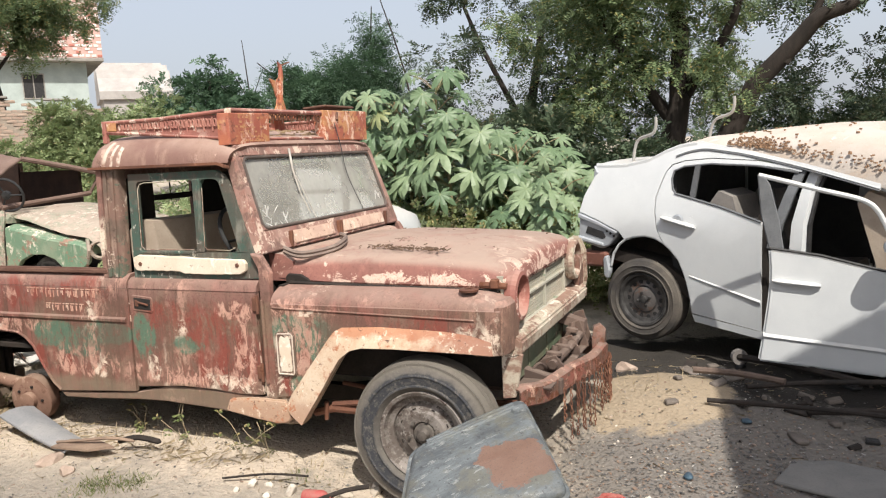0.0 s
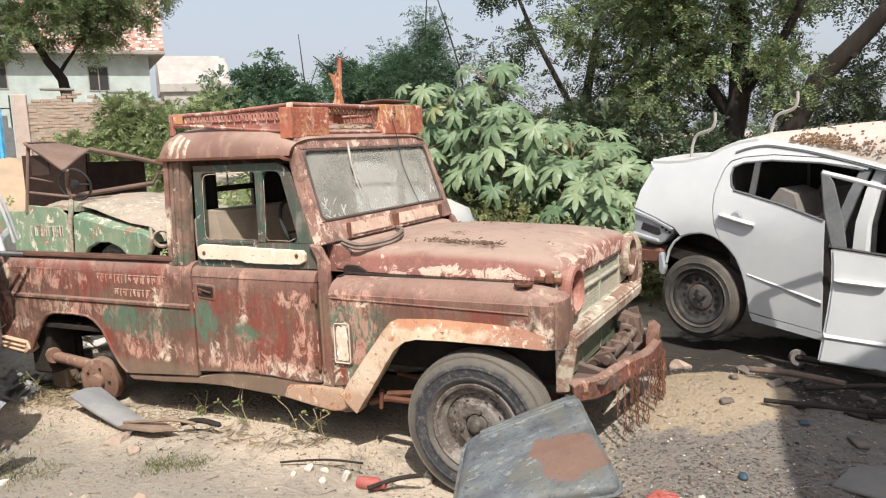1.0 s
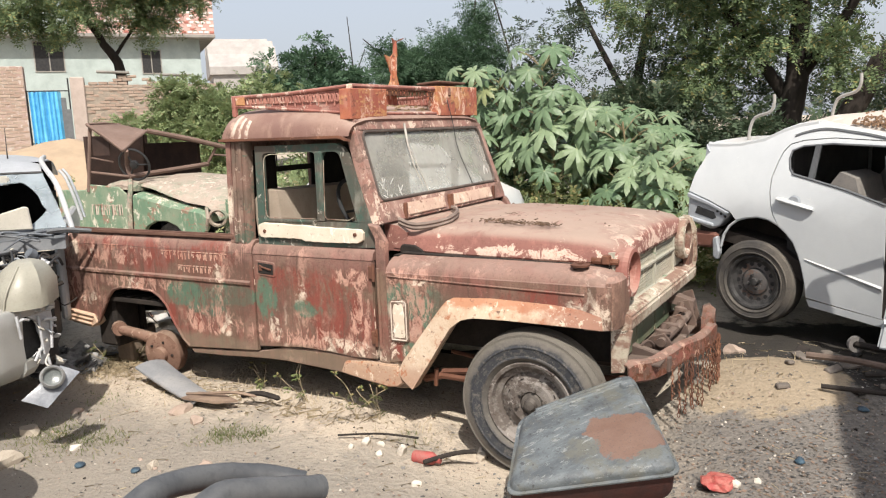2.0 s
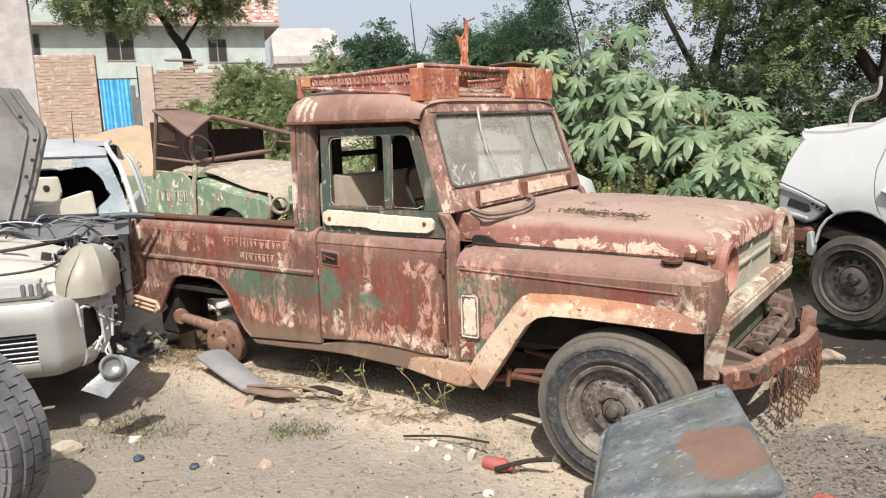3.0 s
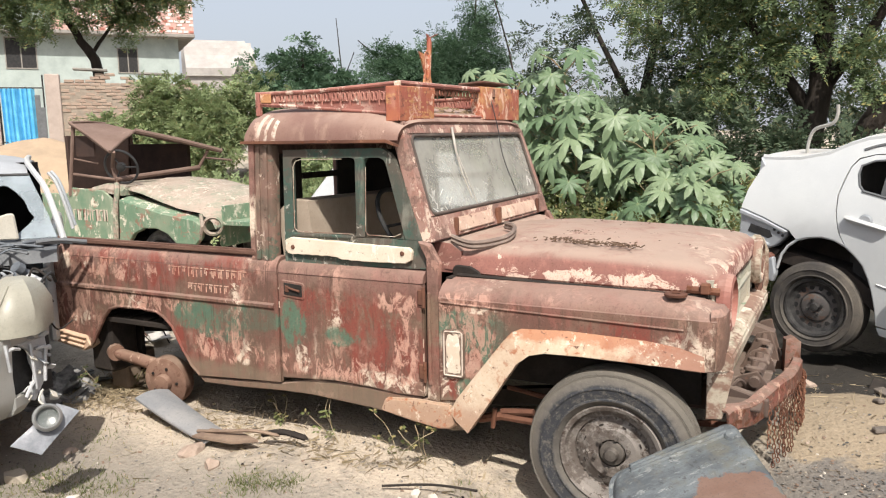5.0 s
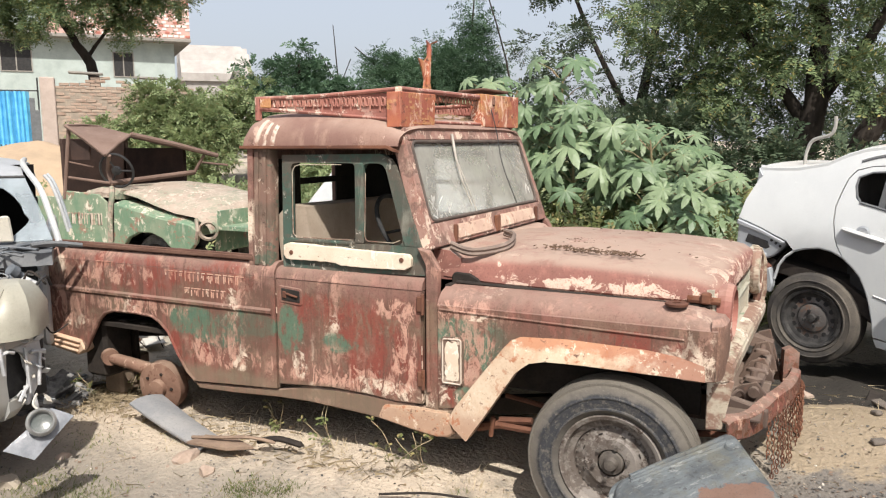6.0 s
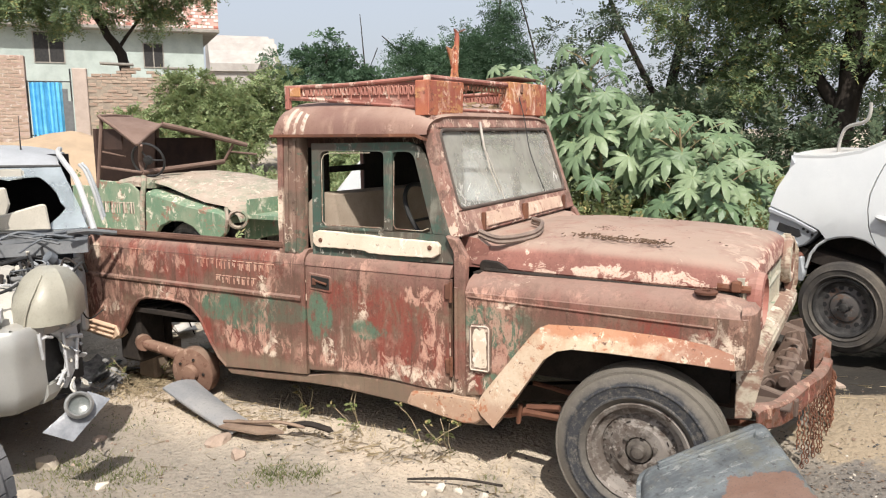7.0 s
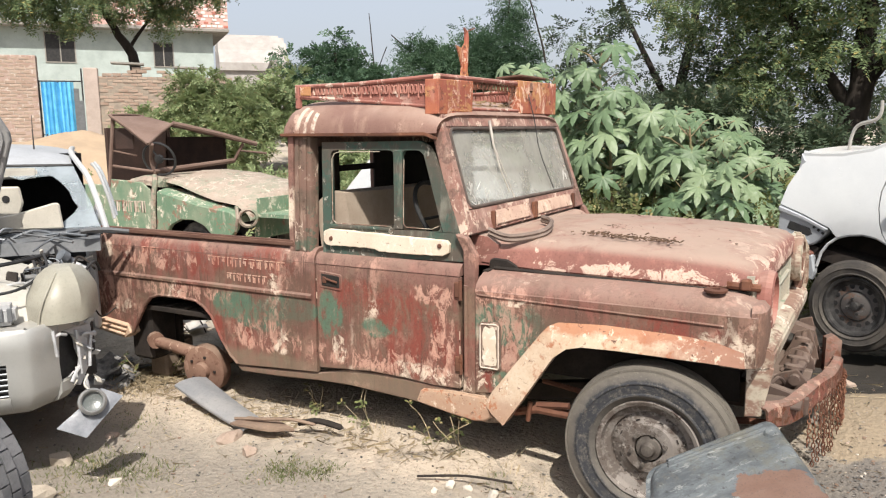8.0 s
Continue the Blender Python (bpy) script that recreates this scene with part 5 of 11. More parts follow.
def build_pickup_wheels(car):
    m = pose(1.665, 0.060, 0.228, 0, -2, 2)
    w, rim, h = wheel("front_wheel", 0.366, 0.20, 0.214, TRUCKTYRE, RIM, car, m, 0.005, 66)
    bm = B()
    lathe(bm, [(0.001, -h * 0.82), (0.024, -h * 0.82), (0.030, -h * 0.74), (0.032, -h * 0.6), (0.050, -h * 0.57), (0.054, -h * 0.45), (0.001, -h * 0.3)], 24)
    part("hub", bm, HUB, rim, "greasy grey hub", 40)
    for k in range(6):
        a = radians(60 * k + 12)
        bm = B()
        lathe(bm, [(0.001, -h * 0.68), (0.009, -h * 0.68), (0.011, -h * 0.5), (0.001, -h * 0.5)], 6, pose(0.074 * math.cos(a), 0, 0.074 * math.sin(a)))
        part("wheel_nut", bm, HUB, rim)
    # the dish is closed by a pressed disc with a ring of rivets
    bm = B()
    lathe(bm, [(0.06, -h * 0.50), (0.075, -h * 0.53), (0.105, -h * 0.52), (0.118, -h * 0.42), (0.150, -h * 0.36), (0.158, -h * 0.30), (0.172, -h * 0.28), (0.172, -h * 0.12), (0.06, -h * 0.12)], 48, closed=True)
    part("rim_disc", bm, RIM, rim, "dull grey wheel disc spotted with rust", 35)
    for k in range(30):
        a = radians(12 * k)
        bm = B()
        lathe(bm, [(0.001, -h * 0.41), (0.005, -h * 0.40), (0.0055, -h * 0.30)], 8, pose(0.150 * math.cos(a), 0, 0.152 * math.sin(a)))
        part("rivet", bm, HUB, rim)
    for k in range(8):
        a = radians(45 * k + 20)
        bm = B()
        box(bm, (-0.002, -h * 0.45, -0.009), (0.002, -h * 0.36, 0.009), Matrix.Rotation(-a, 4, "Y") @ Matrix.Translation((0.128, 0, 0)))
        part("disc_slot", bm, DARKSTEEL, rim)
    copy = copy_thing(w, pose(1.655, 1.60, 0.30, 0, 0, 172))
    copy.parent = car
    # bare drum and axle where the rear wheel is missing
    bm = B()
    lathe(bm, [(0.001, -0.05), (0.03, -0.05), (0.05, -0.045), (0.055, -0.015), (0.135, -0.012), (0.148, -0.004), (0.150, 0.06), (0.143, 0.075), (0.001, 0.075)], 36, pose(-1.075, 0.11, 0.145, 4, 0, 8))
    part("brake_drum", bm, PALERUST, car, "bare rusty brake drum", 40)
    for k in range(5):
        a = radians(72 * k)
        bm = B()
        tube(bm, [(0.09 * math.cos(a), -0.022, 0.09 * math.sin(a)), (0.09 * math.cos(a), 0.0, 0.09 * math.sin(a))], 0.009, 6, m=pose(-1.075, 0.11, 0.145, 4, 0, 8))
        part("wheel_stud", bm, DARKSTEEL, car)
    bm = B()
    tube(bm, [(-1.42, 0.05, 0.30), (-1.30, 0.09, 0.27), (-1.12, 0.16, 0.21)], [0.034, 0.036, 0.045], 10)
    lathe(bm, [(0.001, -0.03), (0.05, -0.03), (0.05, 0.02), (0.001, 0.02)], 12, pose(-1.42, 0.05, 0.305, 0, 0, 60))
    tube(bm, [(-1.075, 0.2, 0.17), (-1.075, 1.5, 0.25)], 0.05, 10)
    part("rear_axle", bm, PALERUST, car, "rusty axle tube and shackle", 40)
    # near-black boxes carry the shade inside the rear wheel opening
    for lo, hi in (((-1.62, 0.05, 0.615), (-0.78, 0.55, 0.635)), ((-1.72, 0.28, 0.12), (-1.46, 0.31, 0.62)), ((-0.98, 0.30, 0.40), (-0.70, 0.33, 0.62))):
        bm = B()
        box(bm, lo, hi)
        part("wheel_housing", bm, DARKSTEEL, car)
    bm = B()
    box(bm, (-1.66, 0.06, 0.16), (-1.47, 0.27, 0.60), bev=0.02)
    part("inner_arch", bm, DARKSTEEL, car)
    bm = B()
    box(bm, (-1.62, 0.25, 0.02), (-1.47, 0.50, 0.24), pose(0, 0, 0, 0, 0, 3), bev=0.015)
    part("support_block", bm, plain("mud_block", (0.20, 0.15, 0.11), (0.28, 0.215, 0.16), 6, 0.95, bump=0.5), car)
    return car


build_pickup_front(pickup)
build_pickup_wheels(pickup)


def build_pickup_top(car):
    # roof rack
    rack = new("roof_rack")
    rack.parent = car
    rack["label"] = "rusty red roof rack with pressed ornament"
    ya, yb, xa, xb = 0.14, 1.56, -0.27, 0.58
    SCROLL = worn("scroll_paint", (0.40, 0.19, 0.145), (0.31, 0.125, 0.10), (0.58, 0.42, 0.34), 0.55, None, 0.6, None, rust=(0.15, 0.07, 0.05), rust_at=0.56, scale=2.0, seed=6.2)
    bm = B()
    for y in (ya, yb):
        tube(bm, [(xa, y, 1.815), (0.1, y, 1.815), (xb, y, 1.835)], 0.011)
        tube(bm, [(xa, y, 1.765), (xb, y, 1.69)], 0.009)
    tube(bm, [(xa, ya, 1.815), (xa, yb, 1.815)], 0.011)
    tube(bm, [(xb, ya, 1.835), (xb, yb, 1.845)], 0.014)
    tube(bm, [(xb + 0.01, ya, 1.685), (xb + 0.01, yb, 1.685)], 0.009)
    part("rack_rail", bm, REDPAINT, rack)
    for x, y in ((xa, ya), (xb, ya), (xa, yb), (xb, yb)):
        bm = B()
        box(bm, (x - 0.014, y - 0.014, 1.66 if x > 0 else 1.70), (x + 0.014, y + 0.014, 1.845 if x > 0 else 1.825), bev=0.004)
        part("rack_post", bm, CREAM if (x > 0 and y < 1) else REDPAINT, rack)
    # ornament of scrolls along the near and far sides and over the windscreen
    def scrolls(bm, p, q, height, n):
        p, q = Vector(p), Vector(q)
        for i in range(n):
            c = p + (q - p) * ((i + 0.5) / n)
            w = (q - p) / n
            for s in (-1, 1):
                ring = [c + w * (0.30 * s + 0.16 * math.cos(a) * s) + Vector((0, 0, height * (0.10 + 0.30 * math.sin(a)))) for a in np.linspace(-1.2, 4.2, 10)]
                tube(bm, ring, 0.0045, 5)
            tube(bm, [c + Vector((0, 0, -height * 0.5)), c + Vector((0, 0, height * 0.5))], 0.004, 5)
    for y in (ya, yb):
        bm = B()
        scrolls(bm, (xa + 0.10, y, 1.783), (xb - 0.02, y, 1.768), 0.072, 13)
        tagged(part("rack_ornament", bm, SCROLL, rack, "pressed scroll ornament"), kind="stuff")
        bm = B()
        prism(bm, [(xa + 0.02, 1.75), (xb, 1.688), (xb, 1.72), (xa + 0.02, 1.77)], "y", y - 0.004, y + 0.004)
        prism(bm, [(xa + 0.02, 1.762), (xb - 0.01, 1.715), (xb - 0.01, 1.82), (xa + 0.02, 1.806)], "y", y + 0.006, y + 0.009)
        part("rack_strip", bm, REDPAINT, rack)
    bm = B()
    prism(bm, [(xa + 0.02, 1.768), (xa + 0.09, 1.765), (xa + 0.09, 1.815), (xa + 0.02, 1.815)], "y", ya - 0.012, ya - 0.004, bev=0.003)
    part("rack_badge", bm, ORANGE, rack, "small orange badge plate")
    bm = B()
    scrolls(bm, (xb, 0.50, 1.80), (xb, 1.06, 1.80), 0.06, 6)
    tagged(part("rack_ornament", bm, RUST, rack), kind="stuff")
    for y0, y1, top, low in ((0.105, 0.465, 1.825, 1.655), (1.07, 1.63, 1.865, 1.67)):
        bm = B()
        prism(bm, [(y0, low), (y1, low), (y1 + 0.005, top), (y0 - 0.005, top - 0.004)], "x", xb + 0.016, xb + 0.026, bev=0.004)
        prism(bm, [(y0, low), (y0 + 0.012, low), (y0 + 0.012, top - 0.004), (y0, top - 0.004)], "x", xb - 0.05, xb + 0.018, bev=0.003)
        for v in bm.verts:
            v.co.x += 0.012 * noise.noise(Vector((v.co.y * 6, v.co.z * 6, 2)))
        board = part("rack_board", bm, ORANGE, rack, "orange board with faded lettering")
        if y0 < 0.5:
            bm = B()
            rnd = random.Random(3)
            for r, z in enumerate((1.795, 1.770, 1.745, 1.720, 1.695, 1.672)):
                y = y0 + 0.05
                while y < y1 - 0.07:
                    w = rnd.uniform(0.006, 0.03)
                    if rnd.random() < 0.6:
                        box(bm, (xb + 0.024, y, z), (xb + 0.0282, y + w, z + rnd.uniform(0.005, 0.012)), pose(0, 0, 0))
                    y += w + rnd.uniform(0.008, 0.02)
            tagged(part("lettering", bm, worn("ochre_lettering", (0.46, 0.24, 0.12), (0.38, 0.16, 0.085), (0.52, 0.34, 0.2), 0.55, None, 0.6, None, rust=(0.2, 0.08, 0.05), rust_at=0.55, scale=2.0), board, "faded illegible lettering"), kind="stuff")
    bm = B()
    box(bm, (xb - 0.05, 1.10, 1.848), (xb + 0.12, 1.48, 1.862), pose(0, 0, 0, 0, -3, 0), bev=0.004)
    tube(bm, [(xb + 0.02, 1.24, 1.85), (xb + 0.03, 1.22, 1.80)], 0.012)
    part("rack_lid", bm, WOOD, rack, "dark loose plate on the rack corner")
    # loose dry litter on the roof inside the rack
    bm = B()
    rnd = random.Random(8)
    for _ in range(260):
        x, y = rnd.uniform(-0.2, 0.55), rnd.uniform(0.3, 1.45)
        l = rnd.uniform(0.01, 0.045)
        box(bm, (-l, -0.003, -0.003), (l, 0.003, 0.003), pose(x, y, np.interp(x, (-0.2, 0.1, 0.42, 0.56), (1.745, 1.752, 1.735, 1.70)) + 0.003, rnd.uniform(-8, 8), rnd.uniform(-8, 8), rnd.uniform(0, 180)))
    tagged(part("dry_litter", bm, plain("dry_litter", (0.22, 0.15, 0.09), (0.30, 0.22, 0.13), 20, 0.9)), "dry twigs and leaves lying on the truck roof", "leaves", kind="stuff")
    # the cut metal star on the roof
    orn = new("roof_ornament")
    orn.parent = car
    orn["label"] = "cut sheet metal ornament, rusty orange"
    bm = B()
    box(bm, (0.0, 1.28, 1.84), (0.14, 1.48, 1.875), bev=0.006)
    box(bm, (0.03, 1.32, 1.74), (0.06, 1.44, 1.85))
    part("ornament_base", bm, ORANGE, orn)
    bm = B()
    star = [(1.31, 1.875), (1.36, 1.93), (1.375, 1.98), (1.345, 2.05), (1.30, 2.115), (1.375, 2.10), (1.42, 2.135), (1.425, 2.205), (1.41, 2.235), (1.46, 2.215), (1.465, 2.13), (1.45, 2.06), (1.445, 1.98), (1.475, 1.90), (1.50, 1.875)]
    prism(bm, star, "x", 0.055, 0.065)
    prism(bm, [(1.38, 1.875), (1.41, 1.875), (1.44, 2.18), (1.42, 2.22), (1.40, 2.10)], "x", 0.065, 0.085, bev=0.006)
    part("ornament_plate", bm, ORANGE, orn, "jagged upright plate")
    bm = B()
    tube(bm, [(0.06, 1.41, 2.20), (0.06, 1.56, 2.245)], 0.005, 6)
    part("ornament_rod", bm, RUST, orn)

    # cab inside
    bm = B()
    loft(bm, [[(-0.08, y, 1.27 - 0.03 * (y / 1.7)), (0.03, y, 1.262 - 0.03 * (y / 1.7)), (0.10, y, 0.80), (-0.12, y, 0.80), (-0.16, y, 1.20)] for y in (0.12, 0.16, 0.8, 1.54, 1.58)])
    part("seat_back", bm, SEAT, car, "beige bench seat back", 35)
    bm = B()
    loft(bm, [[(-0.05, y, 0.80), (0.0, y, 0.86), (0.40, y, 0.88), (0.45, y, 0.84), (0.45, y, 0.72), (-0.05, y, 0.72)] for y in (0.12, 0.16, 1.54, 1.58)])
    part("seat_cushion", bm, SEAT, car, smooth=35)
    bm = B()
    box(bm, (0.10, 0.12, 0.40), (0.42, 1.58, 0.72))
    loft(bm, [[(0.62, y, 1.08), (0.74, y, 1.10), (0.76, y, 0.60), (0.66, y, 0.60), (0.60, y, 0.95)] for y in (0.10, 1.60)])
    part("dashboard", bm, DARKSTEEL, car)
    st = new("steering_wheel")
    st.parent = car
    m = pose(0.44, 0.42, 1.13, 0, 58, 0) @ pose(0, 0, 0, 90)
    bm = B()
    ring = [(0.205 * math.cos(a), 0, 0.205 * math.sin(a)) for a in np.linspace(0, 2 * math.pi, 33)]
    tube(bm, ring, 0.012, 8, m=m)
    part("steering_rim", bm, BLACK, st)
    bm = B()
    for a in (90, 210, 330):
        tube(bm, [(0, 0, 0), (0.2 * math.cos(radians(a)), 0, 0.2 * math.sin(radians(a)))], 0.008, 6, m=m)
    tube(bm, [(0.44, 0.42, 1.13), (0.72, 0.42, 0.80)], 0.02)
    part("steering_column", bm, BLACK, st)
    # faint rows of worn lettering on the bed side
    bm = B()
    rnd = random.Random(21)
    for x0, x1, z, s in ((-0.86, -0.30, 0.835, 0.048), (-0.72, -0.42, 0.755, 0.040), (-1.42, -1.28, 0.865, 0.036)):
        x = x0
        while x < x1:
            w = rnd.uniform(0.012, 0.045)
            box(bm, (x, -0.0035, z + s), (x + w, 0.002, z + s + 0.005))
            for k in range(int(w / 0.011)):
                low = s * rnd.choice((0.0, 0.1, 0.3, 0.5))
                box(bm, (x + 0.011 * k, -0.0035, z + low), (x + 0.011 * k + rnd.uniform(0.003, 0.006), 0.002, z + s * rnd.uniform(0.75, 1.0)))
            x += w + rnd.uniform(0.006, 0.016)
    tagged(part("lettering", bm, worn("faded_lettering", (0.56, 0.36, 0.27), (0.44, 0.22, 0.16), (0.62, 0.46, 0.36), 0.52, None, 0.6, None, rust=(0.20, 0.08, 0.06), rust_at=0.55), car, "faded illegible painted lettering"), kind="stuff")


build_pickup_top(pickup)


def skew_nose(car):
    """The nose took a knock: its far corner stands a little further out."""
    for ob in [o for o in bpy.data.objects if o.type == "MESH" and (o.parent is car or (o.parent is not None and o.parent.parent is car))]:
        if ob.name.split(".")[0] in ("tyre", "rim", "bumper", "bumper_end", "chain", "chassis", "leaf_spring"):
            continue
        for v in ob.data.vertices:
            u = min(max((v.co.x - 1.3) / 0.7, 0.0), 1.0)
            v.co.x += 0.018 * max(v.co.y - 0.15, 0.0) * u * u * (3 - 2 * u)


skew_nose(pickup)


# ---- fuel tank ----
def build_tank():
    t = thing("fuel_tank", pose(2.0, -0.2, 0.0), "dented grey-blue fuel tank with brown rust, leaning on a wheel", "tank")
    corners = [Vector(c) - Vector((2.0, -0.2, 0)) for c in ((1.74, -0.24, 0.275), (2.12, 0.22, 0.385), (2.475, -0.37, 0.215), (1.845, -0.64, 0.115))]
    # drawn off the tyre a little, towards the yard
    near = Vector((2.55, -3.08, 1.57)) - Vector((2.0, -0.2, 0))
    corners = [near + (c - near) * 0.972 for c in corners]
    nrm = (corners[1] - corners[0]).cross(corners[3] - corners[0]).normalized()
    if nrm.z < 0:
        nrm = -nrm
    mid = sum(corners, Vector()) / 4

    # worn grey-blue paint in streaks, with a bare brown patch
    ex, ey = (corners[0] - corners[1]).normalized(), (corners[2] - corners[1]).normalized()
    spot = corners[1] * 0.40 + corners[2] * 0.60 + (corners[0] - corners[1]) * 0.27
    kk = Mat("tank_paint", 0.5, spec=0.35)
    turn = math.degrees(math.atan2(ex.y, ex.x))
    streak = kk.nt.nodes.new("ShaderNodeMapping")
    streak.vector_type = "TEXTURE"
    streak.inputs["Rotation"].default_value = (0, 0, radians(turn))
    kk.link(kk.tc, streak.inputs[0])
    far = kk.nt.nodes.new("ShaderNodeVectorMath")
    far.operation = "DISTANCE"
    far.inputs[1].default_value = spot
    kk.link(kk.tc, far.inputs[0])
    kk.tc = streak.outputs[0]
    n1, n2 = kk.noise(9, 8, 0.7, (0.35, 1.6, 1.6)), kk.noise(5, 8, 0.7)
    c = kk.mix(kk.step(n1, 0.38, 0.62), (0.066, 0.074, 0.080), (0.122, 0.136, 0.142))
    c = kk.mix(kk.math("MULTIPLY", kk.step(n2, 0.46, 0.60), 0.8), c, (0.112, 0.108, 0.088))
    c = kk.mix(kk.math("MULTIPLY", kk.step(kk.noise(26, 8, 0.75, (0.3, 1.4, 1.4)), 0.56, 0.64), 0.7), c, (0.25, 0.26, 0.25))
    c = kk.mix(kk.math("MULTIPLY", kk.step(kk.noise(34, 6, 0.7), 0.58, 0.66), 0.8), c, (0.045, 0.045, 0.045))
    bare = kk.step(kk.math("ADD", far.outputs["Value"], kk.math("ADD", kk.math("MULTIPLY", kk.math("SUBTRACT", n2, 0.5), 0.34), kk.math("MULTIPLY", kk.math("SUBTRACT", kk.noise(38, 6, 0.7), 0.5), 0.07))), 0.152, 0.140)
    c = kk.mix(kk.math("MULTIPLY", bare, 0.92), c, kk.mix(kk.noise(14, 7, 0.7), (0.118, 0.062, 0.042), (0.185, 0.115, 0.086)))
    c = kk.mix(kk.math("MULTIPLY", kk.step(kk.noise(130, 3), 0.55, 0.70), 0.4), c, (0.05, 0.045, 0.042))
    kk.color(c)
    kk.rough(n2, 0.38, 0.75)
    kk.bump(kk.math("ADD", kk.noise(60, 4), n1), 0.35, 0.006)
    k = kk.m

    def ring(grow, down, cut=0.06):
        out = []
        for i in range(4):
            a, b, c = corners[i - 1], corners[i], corners[(i + 1) % 4]
            p, q = (a - b).normalized(), (c - b).normalized()
            g = b + (b - mid).normalized() * grow
            for s in range(5):
                u = s / 4
                out.append(g + p * cut * (1 - u) ** 2 + q * cut * u ** 2 - nrm * down)
        return out
    bm = B()
    loft(bm, [ring(-0.055, -0.012), ring(-0.03, -0.006), ring(-0.01, 0.004), ring(0.0, 0.020), ring(0.002, 0.034), ring(0.020, 0.038), ring(0.020, 0.046), ring(0.0, 0.050)])
    for v in bm.verts:
        v.co += nrm * 0.008 * noise.noise(v.co * 5)
    part("tank_shell", bm, k, t, smooth=40)
    # lower half under the seam, in dull red primer
    bm = B()
    loft(bm, [ring(0.0, 0.047), ring(0.002, 0.06), ring(0.0, 0.15), ring(-0.012, 0.18), ring(-0.05, 0.195)])
    for v in bm.verts:
        v.co += nrm * 0.008 * noise.noise(v.co * 5)
    part("lower_half", bm, plain("tank_primer", (0.075, 0.026, 0.020), (0.045, 0.022, 0.019), 14, 0.7, bump=0.3), t, "dull dark red lower half", 40)
    # pressed ribs near the far edge
    bm = B()
    for j in range(3):
        u = 0.05 + 0.035 * j
        a = corners[0] + (corners[3] - corners[0]) * u
        b = corners[1] + (corners[2] - corners[1]) * u
        d = (b - a).normalized()
        tube(bm, [a + d * 0.07 + nrm * 0.006, (a + b) / 2 + nrm * 0.010, b - d * 0.07 + nrm * 0.006], 0.009, 6)
    part("tank_rib", bm, k, t)
    bm = B()
    p = corners[1] + (corners[2] - corners[1]) * 0.14 + (corners[0] - corners[1]) * 0.12 + nrm * 0.010
    lathe(bm, [(0.001, -0.012), (0.016, -0.012), (0.022, -0.002), (0.022, 0.01), (0.001, 0.01)], 14, Matrix.Translation(p) @ nrm.to_track_quat("-Y", "Z").to_matrix().to_4x4())
    part("filler_cap", bm, k, t)
    return t


build_tank()


# ---- white sedan ----
WHITE = worn("dusty_white_paint", (0.495, 0.51, 0.51), (0.455, 0.47, 0.475), (0.50, 0.51, 0.50), 0.62, None, 0.7, None, rust=(0.40, 0.37, 0.33), rust_at=0.73, dust=(0.50, 0.455, 0.40), rough=0.36, grit=0.07)
ROOFDUST = worn("dust_caked_white", (0.44, 0.40, 0.365), (0.39, 0.34, 0.29), (0.55, 0.53, 0.50), 0.60, (0.40, 0.33, 0.27), 0.52, None, rust=(0.27, 0.19, 0.13), rust_at=0.60, dust=(0.47, 0.40, 0.34), rough=0.75, scale=1.4, seed=2.9)
GREYTRIM = plain("grey_plastic", (0.10, 0.105, 0.11), (0.14, 0.145, 0.15), 9, 0.5)
WHEELDISC = worn("rusted_wheel_disc", (0.125, 0.116, 0.11), (0.085, 0.077, 0.073), (0.22, 0.205, 0.19), 0.60, (0.12, 0.075, 0.055), 0.52, None, rust=(0.13, 0.075, 0.05), rust_at=0.60, rough=0.5, scale=3.0, seed=1.4)
STEELRIM = plain("black_steel_rim", (0.030, 0.029, 0.029), (0.085, 0.082, 0.079), 13, 0.40, 0.3)
BARE = worn("bare_grey_metal", (0.42, 0.44, 0.46), (0.33, 0.35, 0.37), (0.52, 0.54, 0.55), 0.6, None, 0.7, None, rust=(0.12, 0.10, 0.09), rust_at=0.62, rough=0.5, metal=0.3)


